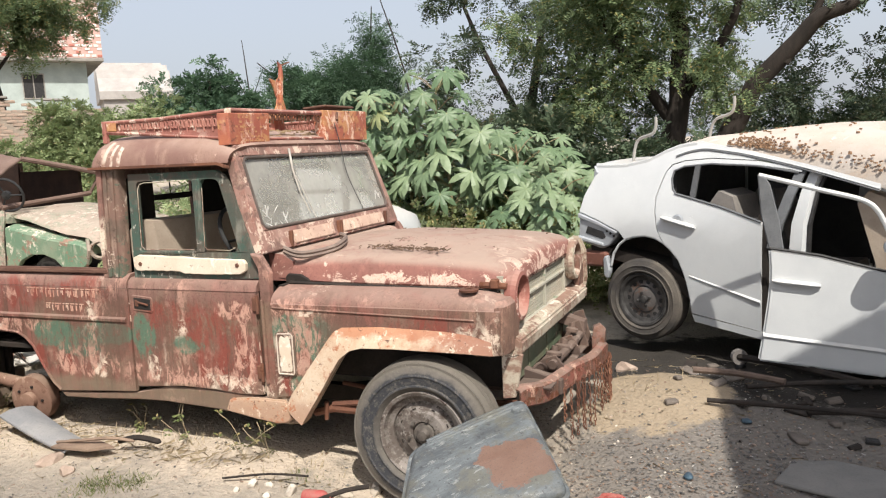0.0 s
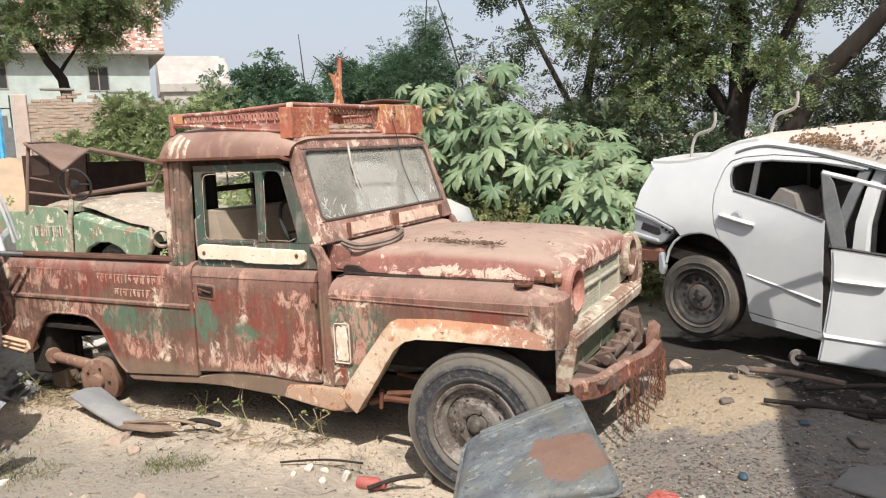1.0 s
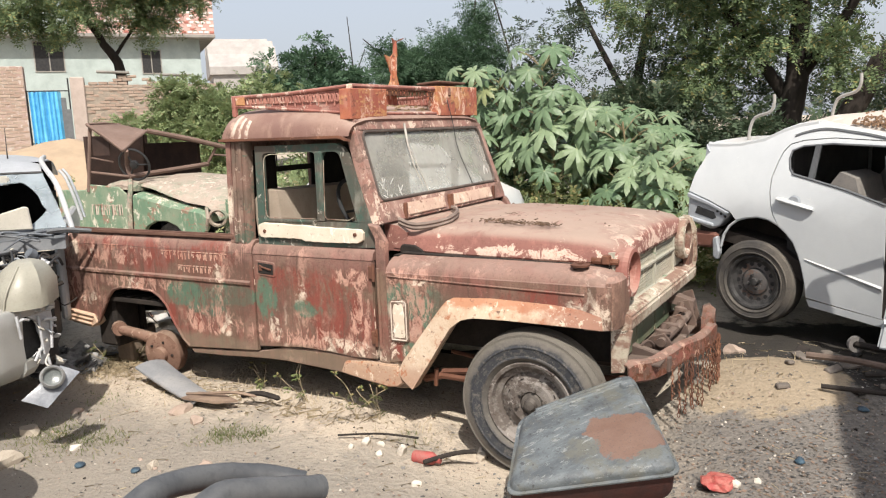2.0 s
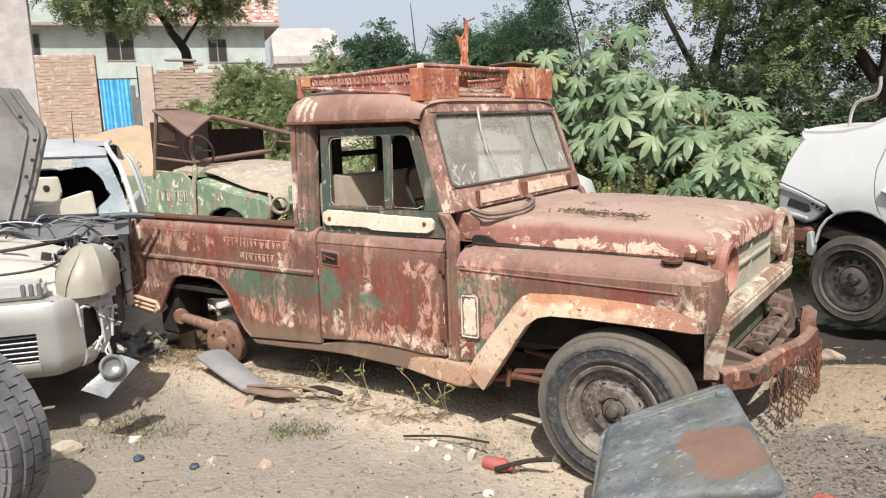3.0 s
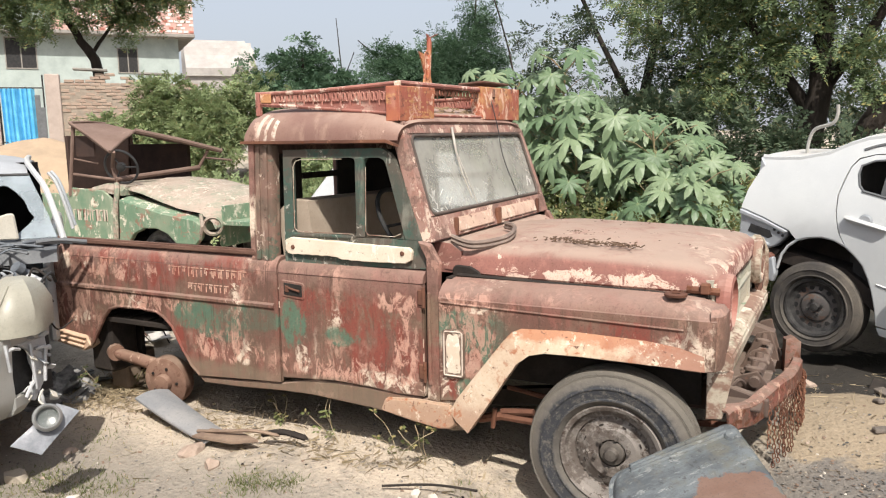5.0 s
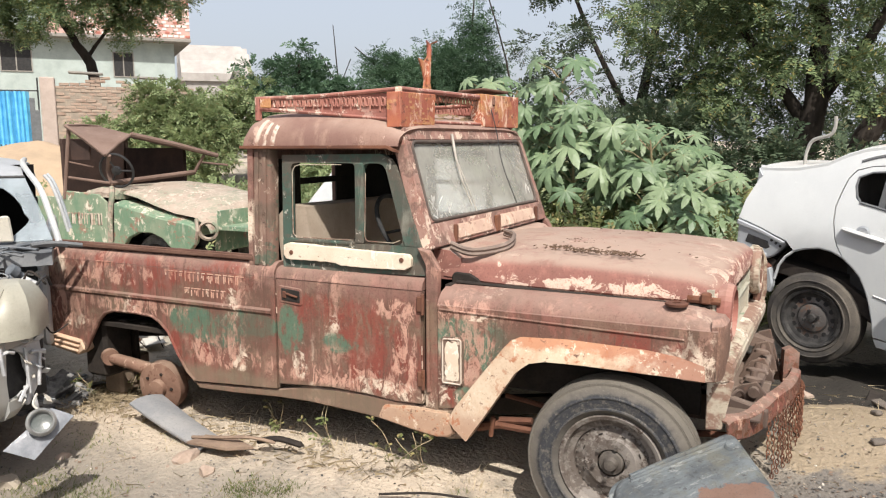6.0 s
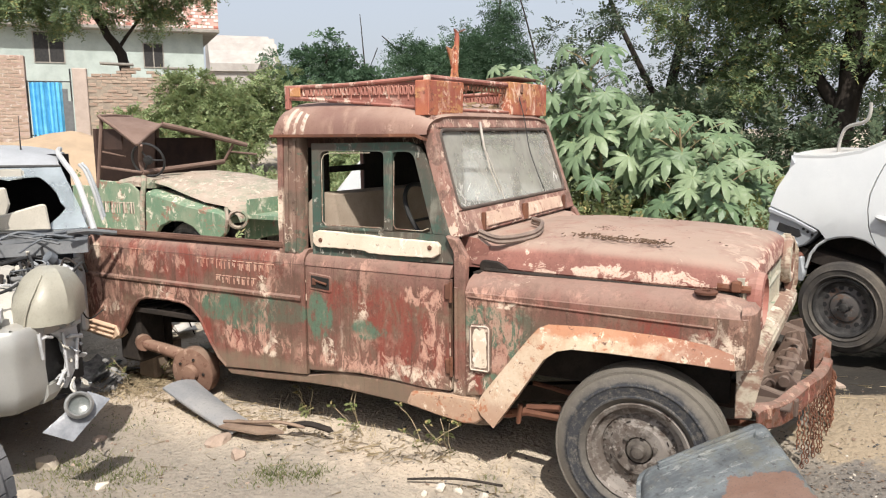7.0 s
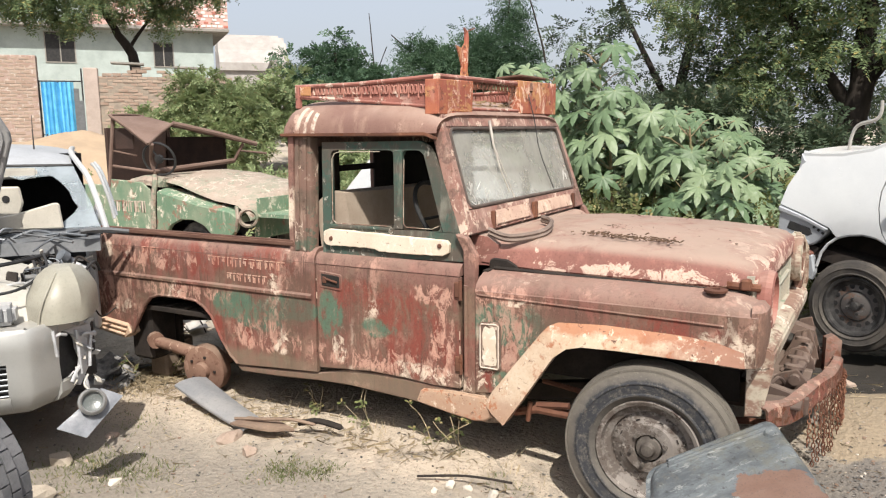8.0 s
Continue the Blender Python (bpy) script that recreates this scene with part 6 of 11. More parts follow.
def build_sedan():
    # along u (forward), side at v = 0, away from the eye v > 0
    base = Matrix.Translation((2.405, 2.444, 0.0)) @ pose(0, 0, 0, 0, 0, -22)
    car = thing("sedan_car", base, "wrecked dusty white sedan with an open door and missing rear bumper", "car")
    W = 1.62

    def both(bm, mat, name, label="", smooth=35, far_label=""):
        me_far = bm.copy()
        bmesh.ops.transform(me_far, matrix=Matrix.Translation((0, W, 0)) @ Matrix.Diagonal((1, -1, 1, 1)), verts=me_far.verts)
        bmesh.ops.reverse_faces(me_far, faces=me_far.faces)
        a = part(name, bm, mat, car, label, smooth)
        part(name, me_far, mat, car, far_label, smooth)
        return a

    # rear quarter: side skin with the wheel opening, bulging outwards
    def skin(pts, thick=0.02):
        bm = B()
        prism(bm, pts, "y", 0.0, thick)
        bmesh.ops.triangulate(bm, faces=bm.faces)
        for _ in range(2):
            long = [e for e in bm.edges if e.calc_length() > 0.12]
            bmesh.ops.subdivide_edges(bm, edges=long, cuts=1)
            bmesh.ops.triangulate(bm, faces=[f for f in bm.faces if len(f.verts) > 3])
        for v in bm.verts:
            v.co.y += side(v.co.z)
        return bm

    def side(z):
        """How far the side leans in at a height."""
        if z > 0.95:
            return 0.45 * (z - 0.95) ** 1.35
        return 0.022 * ((0.95 - z) / 0.6) ** 2

    quarter = [(-0.575, 1.045), (-0.40, 0.985), (-0.225, 0.91), (-0.175, 0.85), (-0.10, 0.875), (-0.01, 0.886), (0.07, 0.872), (0.135, 0.84), (0.10, 0.90), (0.081, 0.958), (0.06, 1.06), (0.055, 1.157), (0.075, 1.25), (0.10, 1.335), (0.14, 1.39)]
    quarter += [(0.23, 1.415), (0.43, 1.428), (0.75, 1.405), (0.97, 1.37), (1.08, 1.345), (1.5, 1.215), (1.5, 1.25), (1.07, 1.372), (0.70, 1.465), (0.53, 1.498), (0.32, 1.545), (0.17, 1.53), (0.07, 1.495), (-0.05, 1.435), (-0.23, 1.40), (-0.37, 1.397), (-0.50, 1.41), (-0.475, 1.34), (-0.55, 1.17)]
    bm = skin(quarter)
    both(bm, WHITE, "rear_quarter", "dusty white rear quarter panel, bent at the tail", 40)
    # rear door
    for far in (False, True):
        door = new("rear_door")
        door.parent = car
        mm = Matrix.Translation((0, W, 0)) @ Matrix.Diagonal((1, -1, 1, 1)) if far else Matrix.Identity(4)
        pts = [(0.142, 0.836), (0.20, 0.785), (0.252, 0.725), (0.29, 0.64), (0.312, 0.565), (0.335, 0.45), (0.347, 0.345), (0.83, 0.275), (0.832, 1.005), (0.567, 1.092), (0.314, 1.157), (0.20, 1.185), (0.172, 1.21), (0.150, 1.29), (0.158, 1.348), (0.235, 1.380), (0.43, 1.394), (0.75, 1.375), (0.97, 1.342), (1.04, 1.325), (1.045, 1.349), (0.97, 1.364), (0.75, 1.399), (0.43, 1.422), (0.23, 1.409), (0.146, 1.384), (0.107, 1.335), (0.084, 1.25), (0.064, 1.157), (0.068, 1.06), (0.089, 0.958), (0.108, 0.90)]
        bm = skin(pts)
        bm.transform(mm)
        part("door_skin", bm, WHITE, door, "", 40)
        bm = B()
        rim = [(0.200, 1.192), (0.176, 1.22), (0.157, 1.29), (0.165, 1.342), (0.235, 1.373), (0.43, 1.387), (0.75, 1.368), (1.02, 1.322)]
        tube(bm, [(u, side(z) + 0.004, z) for u, z in rim], 0.0075, 6)
        tube(bm, [(0.20, side(1.185) - 0.002, 1.188), (0.314, side(1.16) - 0.003, 1.160), (0.567, side(1.095) - 0.003, 1.095), (0.83, side(1.01) - 0.003, 1.008)], 0.008, 6)
        prism(bm, [(0.300, 1.165), (0.335, 1.155), (0.375, 1.385), (0.345, 1.388)], "y", 0.085, 0.11, m=Matrix.Identity(4))
        bm.transform(mm)
        part("window_frame", bm, GREYTRIM, door, "dark window surround")
        if not far:
            bm = B()
            rings = []
            for u, e in ((0.13, 0.6), (0.16, 1.0), (0.27, 1.0), (0.36, 1.0), (0.385, 0.6)):
                z = 1.022 - (u - 0.13) * 0.25
                rings.append([(u, -0.022 * e - 0.004, z + 0.016 * e), (u, -0.034 * e - 0.004, z), (u, -0.022 * e - 0.004, z - 0.018 * e), (u, 0.02, z - 0.012 * e), (u, 0.02, z + 0.012 * e)])
            loft(bm, rings)
            part("door_handle", bm, WHITE, door, "white pull handle", 50)
            bm = B()
            lathe(bm, [(0.001, 0.0), (0.03, -0.003), (0.042, 0.003), (0.001, 0.004)], 18, pose(0.25, 0.004, 1.005))
            part("handle_cup", bm, BARE, door)
            bm = B()
            rings = [[(u, 0.014, 0.620 - 0.28 * (u - 0.36)), (u, 0.001, 0.606 - 0.28 * (u - 0.36)), (u, 0.012, 0.588 - 0.28 * (u - 0.36)), (u, 0.03, 0.59 - 0.28 * (u - 0.36))] for u in (0.335, 0.6, 0.828)]
            loft(bm, rings)
            part("door_crease", bm, WHITE, door)
    # sill and floor
    bm = skin([(0.345, 0.335), (0.365, 0.285), (0.86, 0.215), (2.1, 0.06), (2.1, 0.16), (0.86, 0.268)])
    both(bm, WHITE, "sill")
    bm = B()
    prism(bm, [(-0.5, 0.72), (0.1, 0.60), (0.42, 0.34), (2.2, 0.08), (2.2, 0.14), (0.5, 0.42), (0.12, 0.68), (-0.5, 0.80)], "y", 0.06, W - 0.06)
    box(bm, (0.80, 0.03, 0.28), (0.86, 0.10, 1.05))
    part("floor_pan", bm, DARKSTEEL, car)
    bm = B()
    prism(bm, arc(0.0, 0.56, 0.36, 0, 180, 14), "y", 0.28, 0.30)
    rings = [[(0.36 * math.cos(a) * 1.0, y, 0.56 + 0.36 * math.sin(a)) for a in np.linspace(0, math.pi, 15)] for y in (0.03, 0.30)]
    loft(bm, rings, closed=False)
    part("wheel_well", bm, DARKSTEEL, car)
    bm = B()
    tube(bm, [(u, 0.012 + side(z), z) for u, z in ((-0.30, 0.64), (-0.273, 0.735), (-0.23, 0.80), (-0.173, 0.846), (-0.10, 0.872), (-0.01, 0.884), (0.07, 0.870), (0.142, 0.834), (0.20, 0.783), (0.252, 0.724), (0.29, 0.638), (0.314, 0.56), (0.336, 0.45), (0.348, 0.345))], 0.010, 6)
    part("arch_lip", bm, WHITE, car)
    # trunk, back panel, bare bumper support
    bm = B()
    rings = []
    for u, z in ((-0.495, 1.405), (-0.37, 1.402), (-0.23, 1.405), (-0.05, 1.440), (0.07, 1.498), (0.17, 1.532), (0.30, 1.548)):
        ring = [(u, side(z - 0.02) - 0.004 + (W - 2 * side(z - 0.02) + 0.008) * i / 10, z + 0.025 * math.sin(math.pi * i / 10) + (0.0 if 0 < i < 10 else -0.01)) for i in range(11)]
        ring += [(x, y, zz - 0.02) for x, y, zz in reversed(ring)]
        rings.append(ring)
    loft(bm, rings)
    part("trunk_lid", bm, WHITE, car, "", 40)
    bm = B()
    loft(bm, [[(-0.49 - e, y + 0.13 * t_, 1.40), (-0.475 - e, y + 0.09 * t_, 1.33), (-0.545 - e, y + 0.03 * t_, 1.17), (-0.58 - e, y, 1.04), (-0.57, y, 0.84), (-0.53, y, 0.84), (-0.42, y + 0.12 * t_, 1.38)] for y, t_, e in ((0.03, 1, 0.0), (0.4, 0.4, 0.05), (1.2, -0.4, 0.05), (1.59, -1, 0.0))])
    part("back_panel", bm, WHITE, car, "", 40)
    bm = B()
    prism(bm, [(-0.575, 1.04), (-0.40, 0.98), (-0.225, 0.905), (-0.25, 0.86), (-0.32, 0.79), (-0.38, 0.765), (-0.588, 0.82)], "y", 0.016, 0.12, bev=0.01)
    support = part("bumper_support", bm, BARE, car, "bare grey metal behind the missing bumper")
    bm = B()
    prism(bm, [(-0.578, 1.035), (-0.40, 0.975), (-0.23, 0.90), (-0.25, 0.88), (-0.40, 0.945), (-0.58, 1.0)], "y", -0.002, 0.04, bev=0.006)
    prism(bm, [(-0.585, 0.86), (-0.36, 0.81), (-0.36, 0.785), (-0.588, 0.83)], "y", -0.006, 0.04, bev=0.006)
    part("support_flange", bm, BARE, support)
    bm = B()
    prism(bm, [(-0.50, 0.935), (-0.36, 0.895), (-0.34, 0.855), (-0.37, 0.84), (-0.52, 0.88)], "y", 0.012, 0.04, bev=0.003)
    for u in (-0.30, -0.27, -0.33):
        lathe(bm, [(0.001, -0.004), (0.010, -0.004), (0.010, 0.01)], 10, pose(u, 0.016, 0.885 - (u + 0.30) * 0.6))
    part("support_hole", bm, BLACK, support)
    bm = B()
    box(bm, (-0.60, 0.02, 0.62), (-0.34, 0.5, 0.74), bev=0.02)
    part("under_tail", bm, worn("primer_red", (0.12, 0.05, 0.035), (0.16, 0.07, 0.05), (0.2, 0.1, 0.08)), car)
    bm = B()
    prism(bm, [(-0.365, 0.70), (-0.325, 0.72), (-0.30, 0.60), (-0.325, 0.535), (-0.36, 0.56)], "y", 0.0, 0.05, bev=0.012)
    part("mud_flap", bm, BARE, car)
    bm = B()
    prism(bm, [(-0.495, 1.395), (-0.465, 1.34), (-0.488, 1.29), (-0.515, 1.25), (-0.50, 1.33)], "y", -0.004 + side(1.33), 0.03 + side(1.33), bev=0.004)
    part("tail_lamp_gap", bm, BARE, car)
    # lining of the far side and rear shelf, cabin shade in its dark colour
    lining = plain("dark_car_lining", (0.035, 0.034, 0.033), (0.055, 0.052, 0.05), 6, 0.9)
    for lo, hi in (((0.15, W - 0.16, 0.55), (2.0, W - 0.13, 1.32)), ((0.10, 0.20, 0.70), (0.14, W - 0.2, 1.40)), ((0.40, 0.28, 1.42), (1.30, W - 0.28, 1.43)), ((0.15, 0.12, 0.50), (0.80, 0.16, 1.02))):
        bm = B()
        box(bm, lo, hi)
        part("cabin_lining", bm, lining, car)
    # roof, pillars and glasshouse
    bm = B()
    rings = []
    for u, z, e in ((0.17, 1.545, 1.520), (0.32, 1.580, 1.535), (0.53, 1.600, 1.488), (0.80, 1.615, 1.432), (1.07, 1.625, 1.362), (1.35, 1.62, 1.29), (1.7, 1.59, 1.195), (2.05, 1.48, 1.09)):
        ring = []
        for i in range(17):
            t = -1 + 2 * i / 16
            s = (1 - abs(t) ** 3) ** 0.55
            ring.append((u, W / 2 + t * (W / 2 - side(e) - 0.004), e + (z - e) * s + 0.010 * noise.noise(Vector((u * 3, t * 2, 0)))))
        ring += [(x, y, zz - 0.022) for x, y, zz in reversed(ring)]
        rings.append(ring)
    loft(bm, rings)
    part("roof", bm, ROOFDUST, car, "roof caked with dry dust and leaves", 40)
    # rails along the roof edge, the dark groove below them
    rail = ((0.16, 1.452), (0.25, 1.480), (0.37, 1.494), (0.53, 1.472), (0.70, 1.440), (1.07, 1.348), (1.5, 1.222))
    for o_, r_, k_, n_ in ((0.0, 0.006, WHITE, "roof_rail"), (-0.013, 0.0045, GREYTRIM, "door_seal")):
        bm = B()
        tube(bm, smooth_path([(u, side(z + o_) - 0.004, z + o_) for u, z in rail], 4), r_, 8)
        part(n_, bm, k_, car, smooth=60)
    # body posts between the doors and at the windscreen
    for far in (False, True):
        mm = Matrix.Translation((0, W, 0)) @ Matrix.Diagonal((1, -1, 1, 1)) if far else Matrix.Identity(4)
        bm = B()
        post = ((1.115, 1.33, 0.045), (1.075, 1.20, 0.045), (1.045, 1.0, 0.05), (1.035, 0.80, 0.055), (1.03, 0.45, 0.065), (1.02, 0.24, 0.08))
        loft(bm, [[(u - w, side(z) + 0.075, z), (u - w * 0.8, side(z) + 0.045, z), (u + w * 0.6, side(z) + 0.045, z), (u + w, side(z) + 0.07, z), (u + w, side(z) + 0.15, z), (u - w, side(z) + 0.15, z)] for u, z, w in post])
        bm.transform(mm)
        part("door_post", bm, WHITE, car, "", 40)
        bm = B()
        loft(bm, [[(u + w + 0.004, side(z) + 0.062, z), (u + w + 0.020, side(z) + 0.062, z), (u + w + 0.020, side(z) + 0.10, z), (u + w + 0.004, side(z) + 0.10, z)] for u, z, w in post])
        bm.transform(mm)
        part("post_seal", bm, BLACK, car)
        bm = B()
        loft(bm, [[(u - 0.032, side(z) + 0.012, z), (u + 0.032, side(z) + 0.012, z), (u + 0.032, side(z) + 0.04, z), (u - 0.032, side(z) + 0.04, z)] for u, z in ((1.035, 1.345), (0.98, 1.18), (0.93, 1.0), (0.895, 0.84))])
        bm.transform(mm)
        part("post_trim", bm, GREYTRIM, car, "grey plastic post trim")
        bm = B()
        tube(bm, [(u, W - y if far else y, z) for u, y, z in ((1.5, 0.13, 1.23), (1.85, 0.12, 1.12), (2.12, 0.06, 1.02))], 0.026, 8)
        part("screen_post", bm, WHITE, car)
    # seats seen through the openings
    for u, y in ((0.62, 0.35), (0.62, 1.1), (1.55, 0.38), (1.55, 1.15)):
        bm = B()
        loft(bm, [[(u - 0.05 + 0.02, yy, 0.55), (u - 0.20, yy, 1.12), (u - 0.14, yy, 1.20), (u - 0.04, yy, 1.16), (u + 0.10, yy, 0.60), (u + 0.5, yy, 0.62), (u + 0.52, yy, 0.50), (u, yy, 0.42)] for yy in (y - 0.20, y - 0.17, y + 0.17, y + 0.20)])
        part("seat", bm, SEAT if u > 1 else plain("grey_seat", (0.16, 0.15, 0.14), (0.22, 0.2, 0.18), 6, 0.9), car, "dirty cloth seat", 40)
    bm = B()
    box(bm, (2.02, 0.12, 0.55), (2.3, W - 0.12, 1.02), bev=0.04)
    part("dashboard", bm, plain("beige_dash", (0.30, 0.27, 0.22), (0.24, 0.21, 0.17), 6, 0.7), car)
    # front part beyond the door
    bm = skin([(1.98, 1.05), (2.05, 1.12), (2.5, 1.0), (2.95, 0.82), (3.05, 0.45), (2.9, 0.2), (2.75, 0.15), (2.72, 0.36), (2.6, 0.5), (2.42, 0.52), (2.27, 0.42), (2.2, 0.2), (2.1, 0.1), (2.0, 0.2)])
    both(bm, WHITE, "front_wing")
    bm = B()
    loft(bm, [[(2.05, y, 1.10), (2.5, y, 1.03), (2.95, y, 0.86), (3.05, y, 0.5), (2.98, y, 0.5), (2.45, y, 0.96), (2.05, y, 1.04)] for y in (0.05, 0.4, 1.2, 1.57)])
    part("hood", bm, WHITE, car, "", 40)
    # open front door
    door = new("front_door")
    door.parent = car
    door.matrix_basis = Matrix.Translation((1.95, 0.02, 0)) @ pose(0, 0, 0, 0, 0, 22)
    bm = B()
    pts = [(-1.060, 0.195), (-0.38, 0.135), (-0.05, 0.14), (0.0, 0.24), (0.0, 0.66), (-0.06, 0.71), (-0.40, 0.76), (-0.72, 0.845), (-1.005, 0.890), (-0.998, 0.79), (-0.998, 0.68), (-1.008, 0.57), (-1.020, 0.47), (-1.038, 0.34)]
    prism(bm, pts, "y", 0.0, 0.06, bev=0.012, seg=2)
    bmesh.ops.triangulate(bm, faces=bm.faces)
    part("door_skin", bm, WHITE, door, "", 40)
    bm = B()
    prism(bm, [(-1.003, 0.885), (-0.918, 0.875), (-0.945, 1.06), (-0.995, 1.27), (-1.02, 1.315), (-1.070, 1.338), (-1.050, 1.10)], "y", 0.012, 0.045, bev=0.006)
    part("window_post", bm, GREYTRIM, door, "grey plastic window post")
    bm = B()
    tube(bm, smooth_path([(-1.062, 0.03, 1.333), (-0.90, 0.035, 1.287), (-0.736, 0.035, 1.238), (-0.55, 0.035, 1.187), (-0.47, 0.035, 1.150), (-0.425, 0.035, 1.10), (-0.39, 0.035, 1.03), (-0.33, 0.035, 0.90), (-0.25, 0.03, 0.75)], 4), 0.015, 8)
    part("window_frame", bm, WHITE, door)
    bm = B()
    tube(bm, [(-1.0, 0.01, 0.895), (-0.72, 0.01, 0.852), (-0.40, 0.01, 0.767), (-0.06, 0.01, 0.716)], 0.009, 6)
    part("window_seal", bm, BLACK, door)
    bm = B()
    rings = []
    for u, e in ((-0.985, 0.5), (-0.95, 1.0), (-0.85, 1.0), (-0.75, 1.0), (-0.72, 0.6)):
        z = 0.70 - (u + 0.985) * 0.10
        rings.append([(u, -0.022 * e - 0.004, z + 0.016 * e), (u, -0.036 * e - 0.004, z), (u, -0.022 * e - 0.004, z - 0.018 * e), (u, 0.02, z - 0.012 * e), (u, 0.02, z + 0.012 * e)])
    loft(bm, rings)
    part("door_handle", bm, WHITE, door, "white pull handle", 50)
    bm = B()
    rings = [[(u, 0.004, 0.375 - 0.10 * (u + 1.0)), (u, -0.012, 0.352 - 0.10 * (u + 1.0)), (u, 0.004, 0.33 - 0.10 * (u + 1.0)), (u, 0.02, 0.36 - 0.10 * (u + 1.0))] for u in (-1.03, -0.5, -0.02)]
    loft(bm, rings)
    part("door_crease", bm, WHITE, door)
    # mirror on the door
    bm = B()
    loft(bm, [[(-0.33 + 0.095 * w * math.cos(a), -0.17 + d, 0.925 + 0.065 * w * math.sin(a)) for a in np.linspace(0, 2 * math.pi, 15)[:-1]] for d, w in ((-0.05, 0.55), (-0.045, 0.8), (-0.02, 1.0), (0.03, 1.0), (0.045, 0.92))])
    tube(bm, [(-0.30, -0.14, 0.90), (-0.24, 0.01, 0.83)], 0.02, 8)
    part("door_mirror", bm, WHITE, door, "white door mirror", 50)
    # wheels
    w, rim, h = wheel("rear_wheel", 0.308, 0.19, 0.192, plain("mud_stained_tyre", (0.045, 0.042, 0.040), (0.115, 0.10, 0.083), 4, 0.9, bump=0.3), STEELRIM, car, pose(-0.05, 0.11, 0.398, 0, 0, 0))
    bm = B()
    lathe(bm, [(0.03, -h * 0.56), (0.085, -h * 0.54), (0.10, -h * 0.44), (0.15, -h * 0.40), (0.160, -h * 0.30), (0.162, -h * 0.15), (0.03, -h * 0.15)], 40, closed=True)
    part("rim_disc", bm, WHEELDISC, rim, "pressed dark steel wheel disc", 35)
    for k in range(14):
        a = radians(360 / 14 * k)
        bm = B()
        lathe(bm, [(0.001, -h * 0.445), (0.0165, -h * 0.445), (0.0165, -h * 0.3), (0.001, -h * 0.3)], 12, pose(0.132 * math.cos(a), 0, 0.132 * math.sin(a)))
        part("rim_hole", bm, BLACK, rim)
    for k in range(4):
        a = radians(90 * k + 20)
        bm = B()
        lathe(bm, [(0.001, -h * 0.72), (0.010, -h * 0.72), (0.011, -h * 0.5), (0.001, -h * 0.5)], 6, pose(0.05 * math.cos(a), 0, 0.05 * math.sin(a)))
        part("wheel_nut", bm, STEELRIM, rim)
    bm = B()
    lathe(bm, [(0.001, -h * 0.8), (0.026, -h * 0.78), (0.03, -h * 0.5), (0.001, -h * 0.5)], 16)
    part("hub", bm, STEELRIM, rim)
    for p, a in (((-0.05, W - 0.11, 0.398), 180), ((2.48, W - 0.11, 0.28), 180), ((2.48, 0.13, 0.28), 0)):
        c = copy_thing(w, pose(*p, 0, 0, a))
        c.parent = car
    # bent pipes that stand on the trunk
    for u, y, b in ((-0.27, 0.32, -0.02), (0.20, 0.62, 0.10)):
        bm = B()
        tube(bm, smooth_path([(u, y, 1.42 + b), (u + 0.01, y, 1.52 + b), (u + 0.05, y, 1.60 + b), (u + 0.16, y, 1.635 + b), (u + 0.19, y, 1.69 + b), (u + 0.19, y, 1.76 + b)], 4), 0.012, 8)
        part("bent_pipe", bm, plain("galvanised_pipe", (0.45, 0.44, 0.41), (0.36, 0.34, 0.31), 9, 0.5, 0.4), car, "bent grey pipe standing on the trunk", 50)
    # litter on the roof
    bm = B()
    rnd = random.Random(4)
    for i_ in range(360):
        u, y = (rnd.gauss(0.72, 0.16) if i_ % 2 else rnd.uniform(0.5, 1.9)), abs(rnd.gauss(0.0, 0.05 if i_ % 2 else 0.02)) + (0.45 * rnd.random() if rnd.random() < 0.1 else 0.0)
        if 0.5 < u < 1.9:
            l = rnd.uniform(0.004, 0.011)
            top, edge = np.interp(u, (0.53, 0.80, 1.07, 1.35, 1.7), (1.600, 1.615, 1.625, 1.62, 1.59)), np.interp(u, (0.53, 0.80, 1.07, 1.35, 1.7), (1.488, 1.432, 1.362, 1.29, 1.195))
            y += side(edge) + 0.012
            z = edge + (top - edge) * max(0.0, 1 - abs((y - W / 2) / (W / 2 - side(edge))) ** 3) ** 0.55
            box(bm, (-l, -l * 0.5, -0.004), (l, l * 0.5, 0.005), pose(u, y, z + 0.004, rnd.uniform(-20, 20), rnd.uniform(-20, 20), rnd.uniform(0, 180)))
    lit = part("leaf_litter", bm, plain("brown_litter", (0.20, 0.12, 0.075), (0.28, 0.18, 0.11), 30, 0.95))
    lit.matrix_basis = base
    tagged(lit, "brown dry leaves heaped on the car roof", "leaves", kind="stuff")
    return car


build_sedan()


# ---- stripped silver car ----
SILVER = worn("silver_paint", (0.42, 0.42, 0.40), (0.36, 0.36, 0.345), (0.5, 0.5, 0.48), 0.66, None, 0.7, None, rust=(0.22, 0.20, 0.17), rust_at=0.70, dust=(0.46, 0.41, 0.33), rough=0.38, metal=0.35, grit=0.1)
PALESILVER = worn("pale_silver_paint", (0.47, 0.475, 0.48), (0.38, 0.385, 0.39), (0.56, 0.565, 0.57), 0.60, None, 0.7, None, rust=(0.4, 0.38, 0.35), rust_at=0.74, dust=(0.50, 0.48, 0.44), rough=0.4, metal=0.1)
LENS = plain("clouded_lamp_lens", (0.33, 0.315, 0.255), (0.26, 0.245, 0.20), 4, 0.4, spec=0.4)
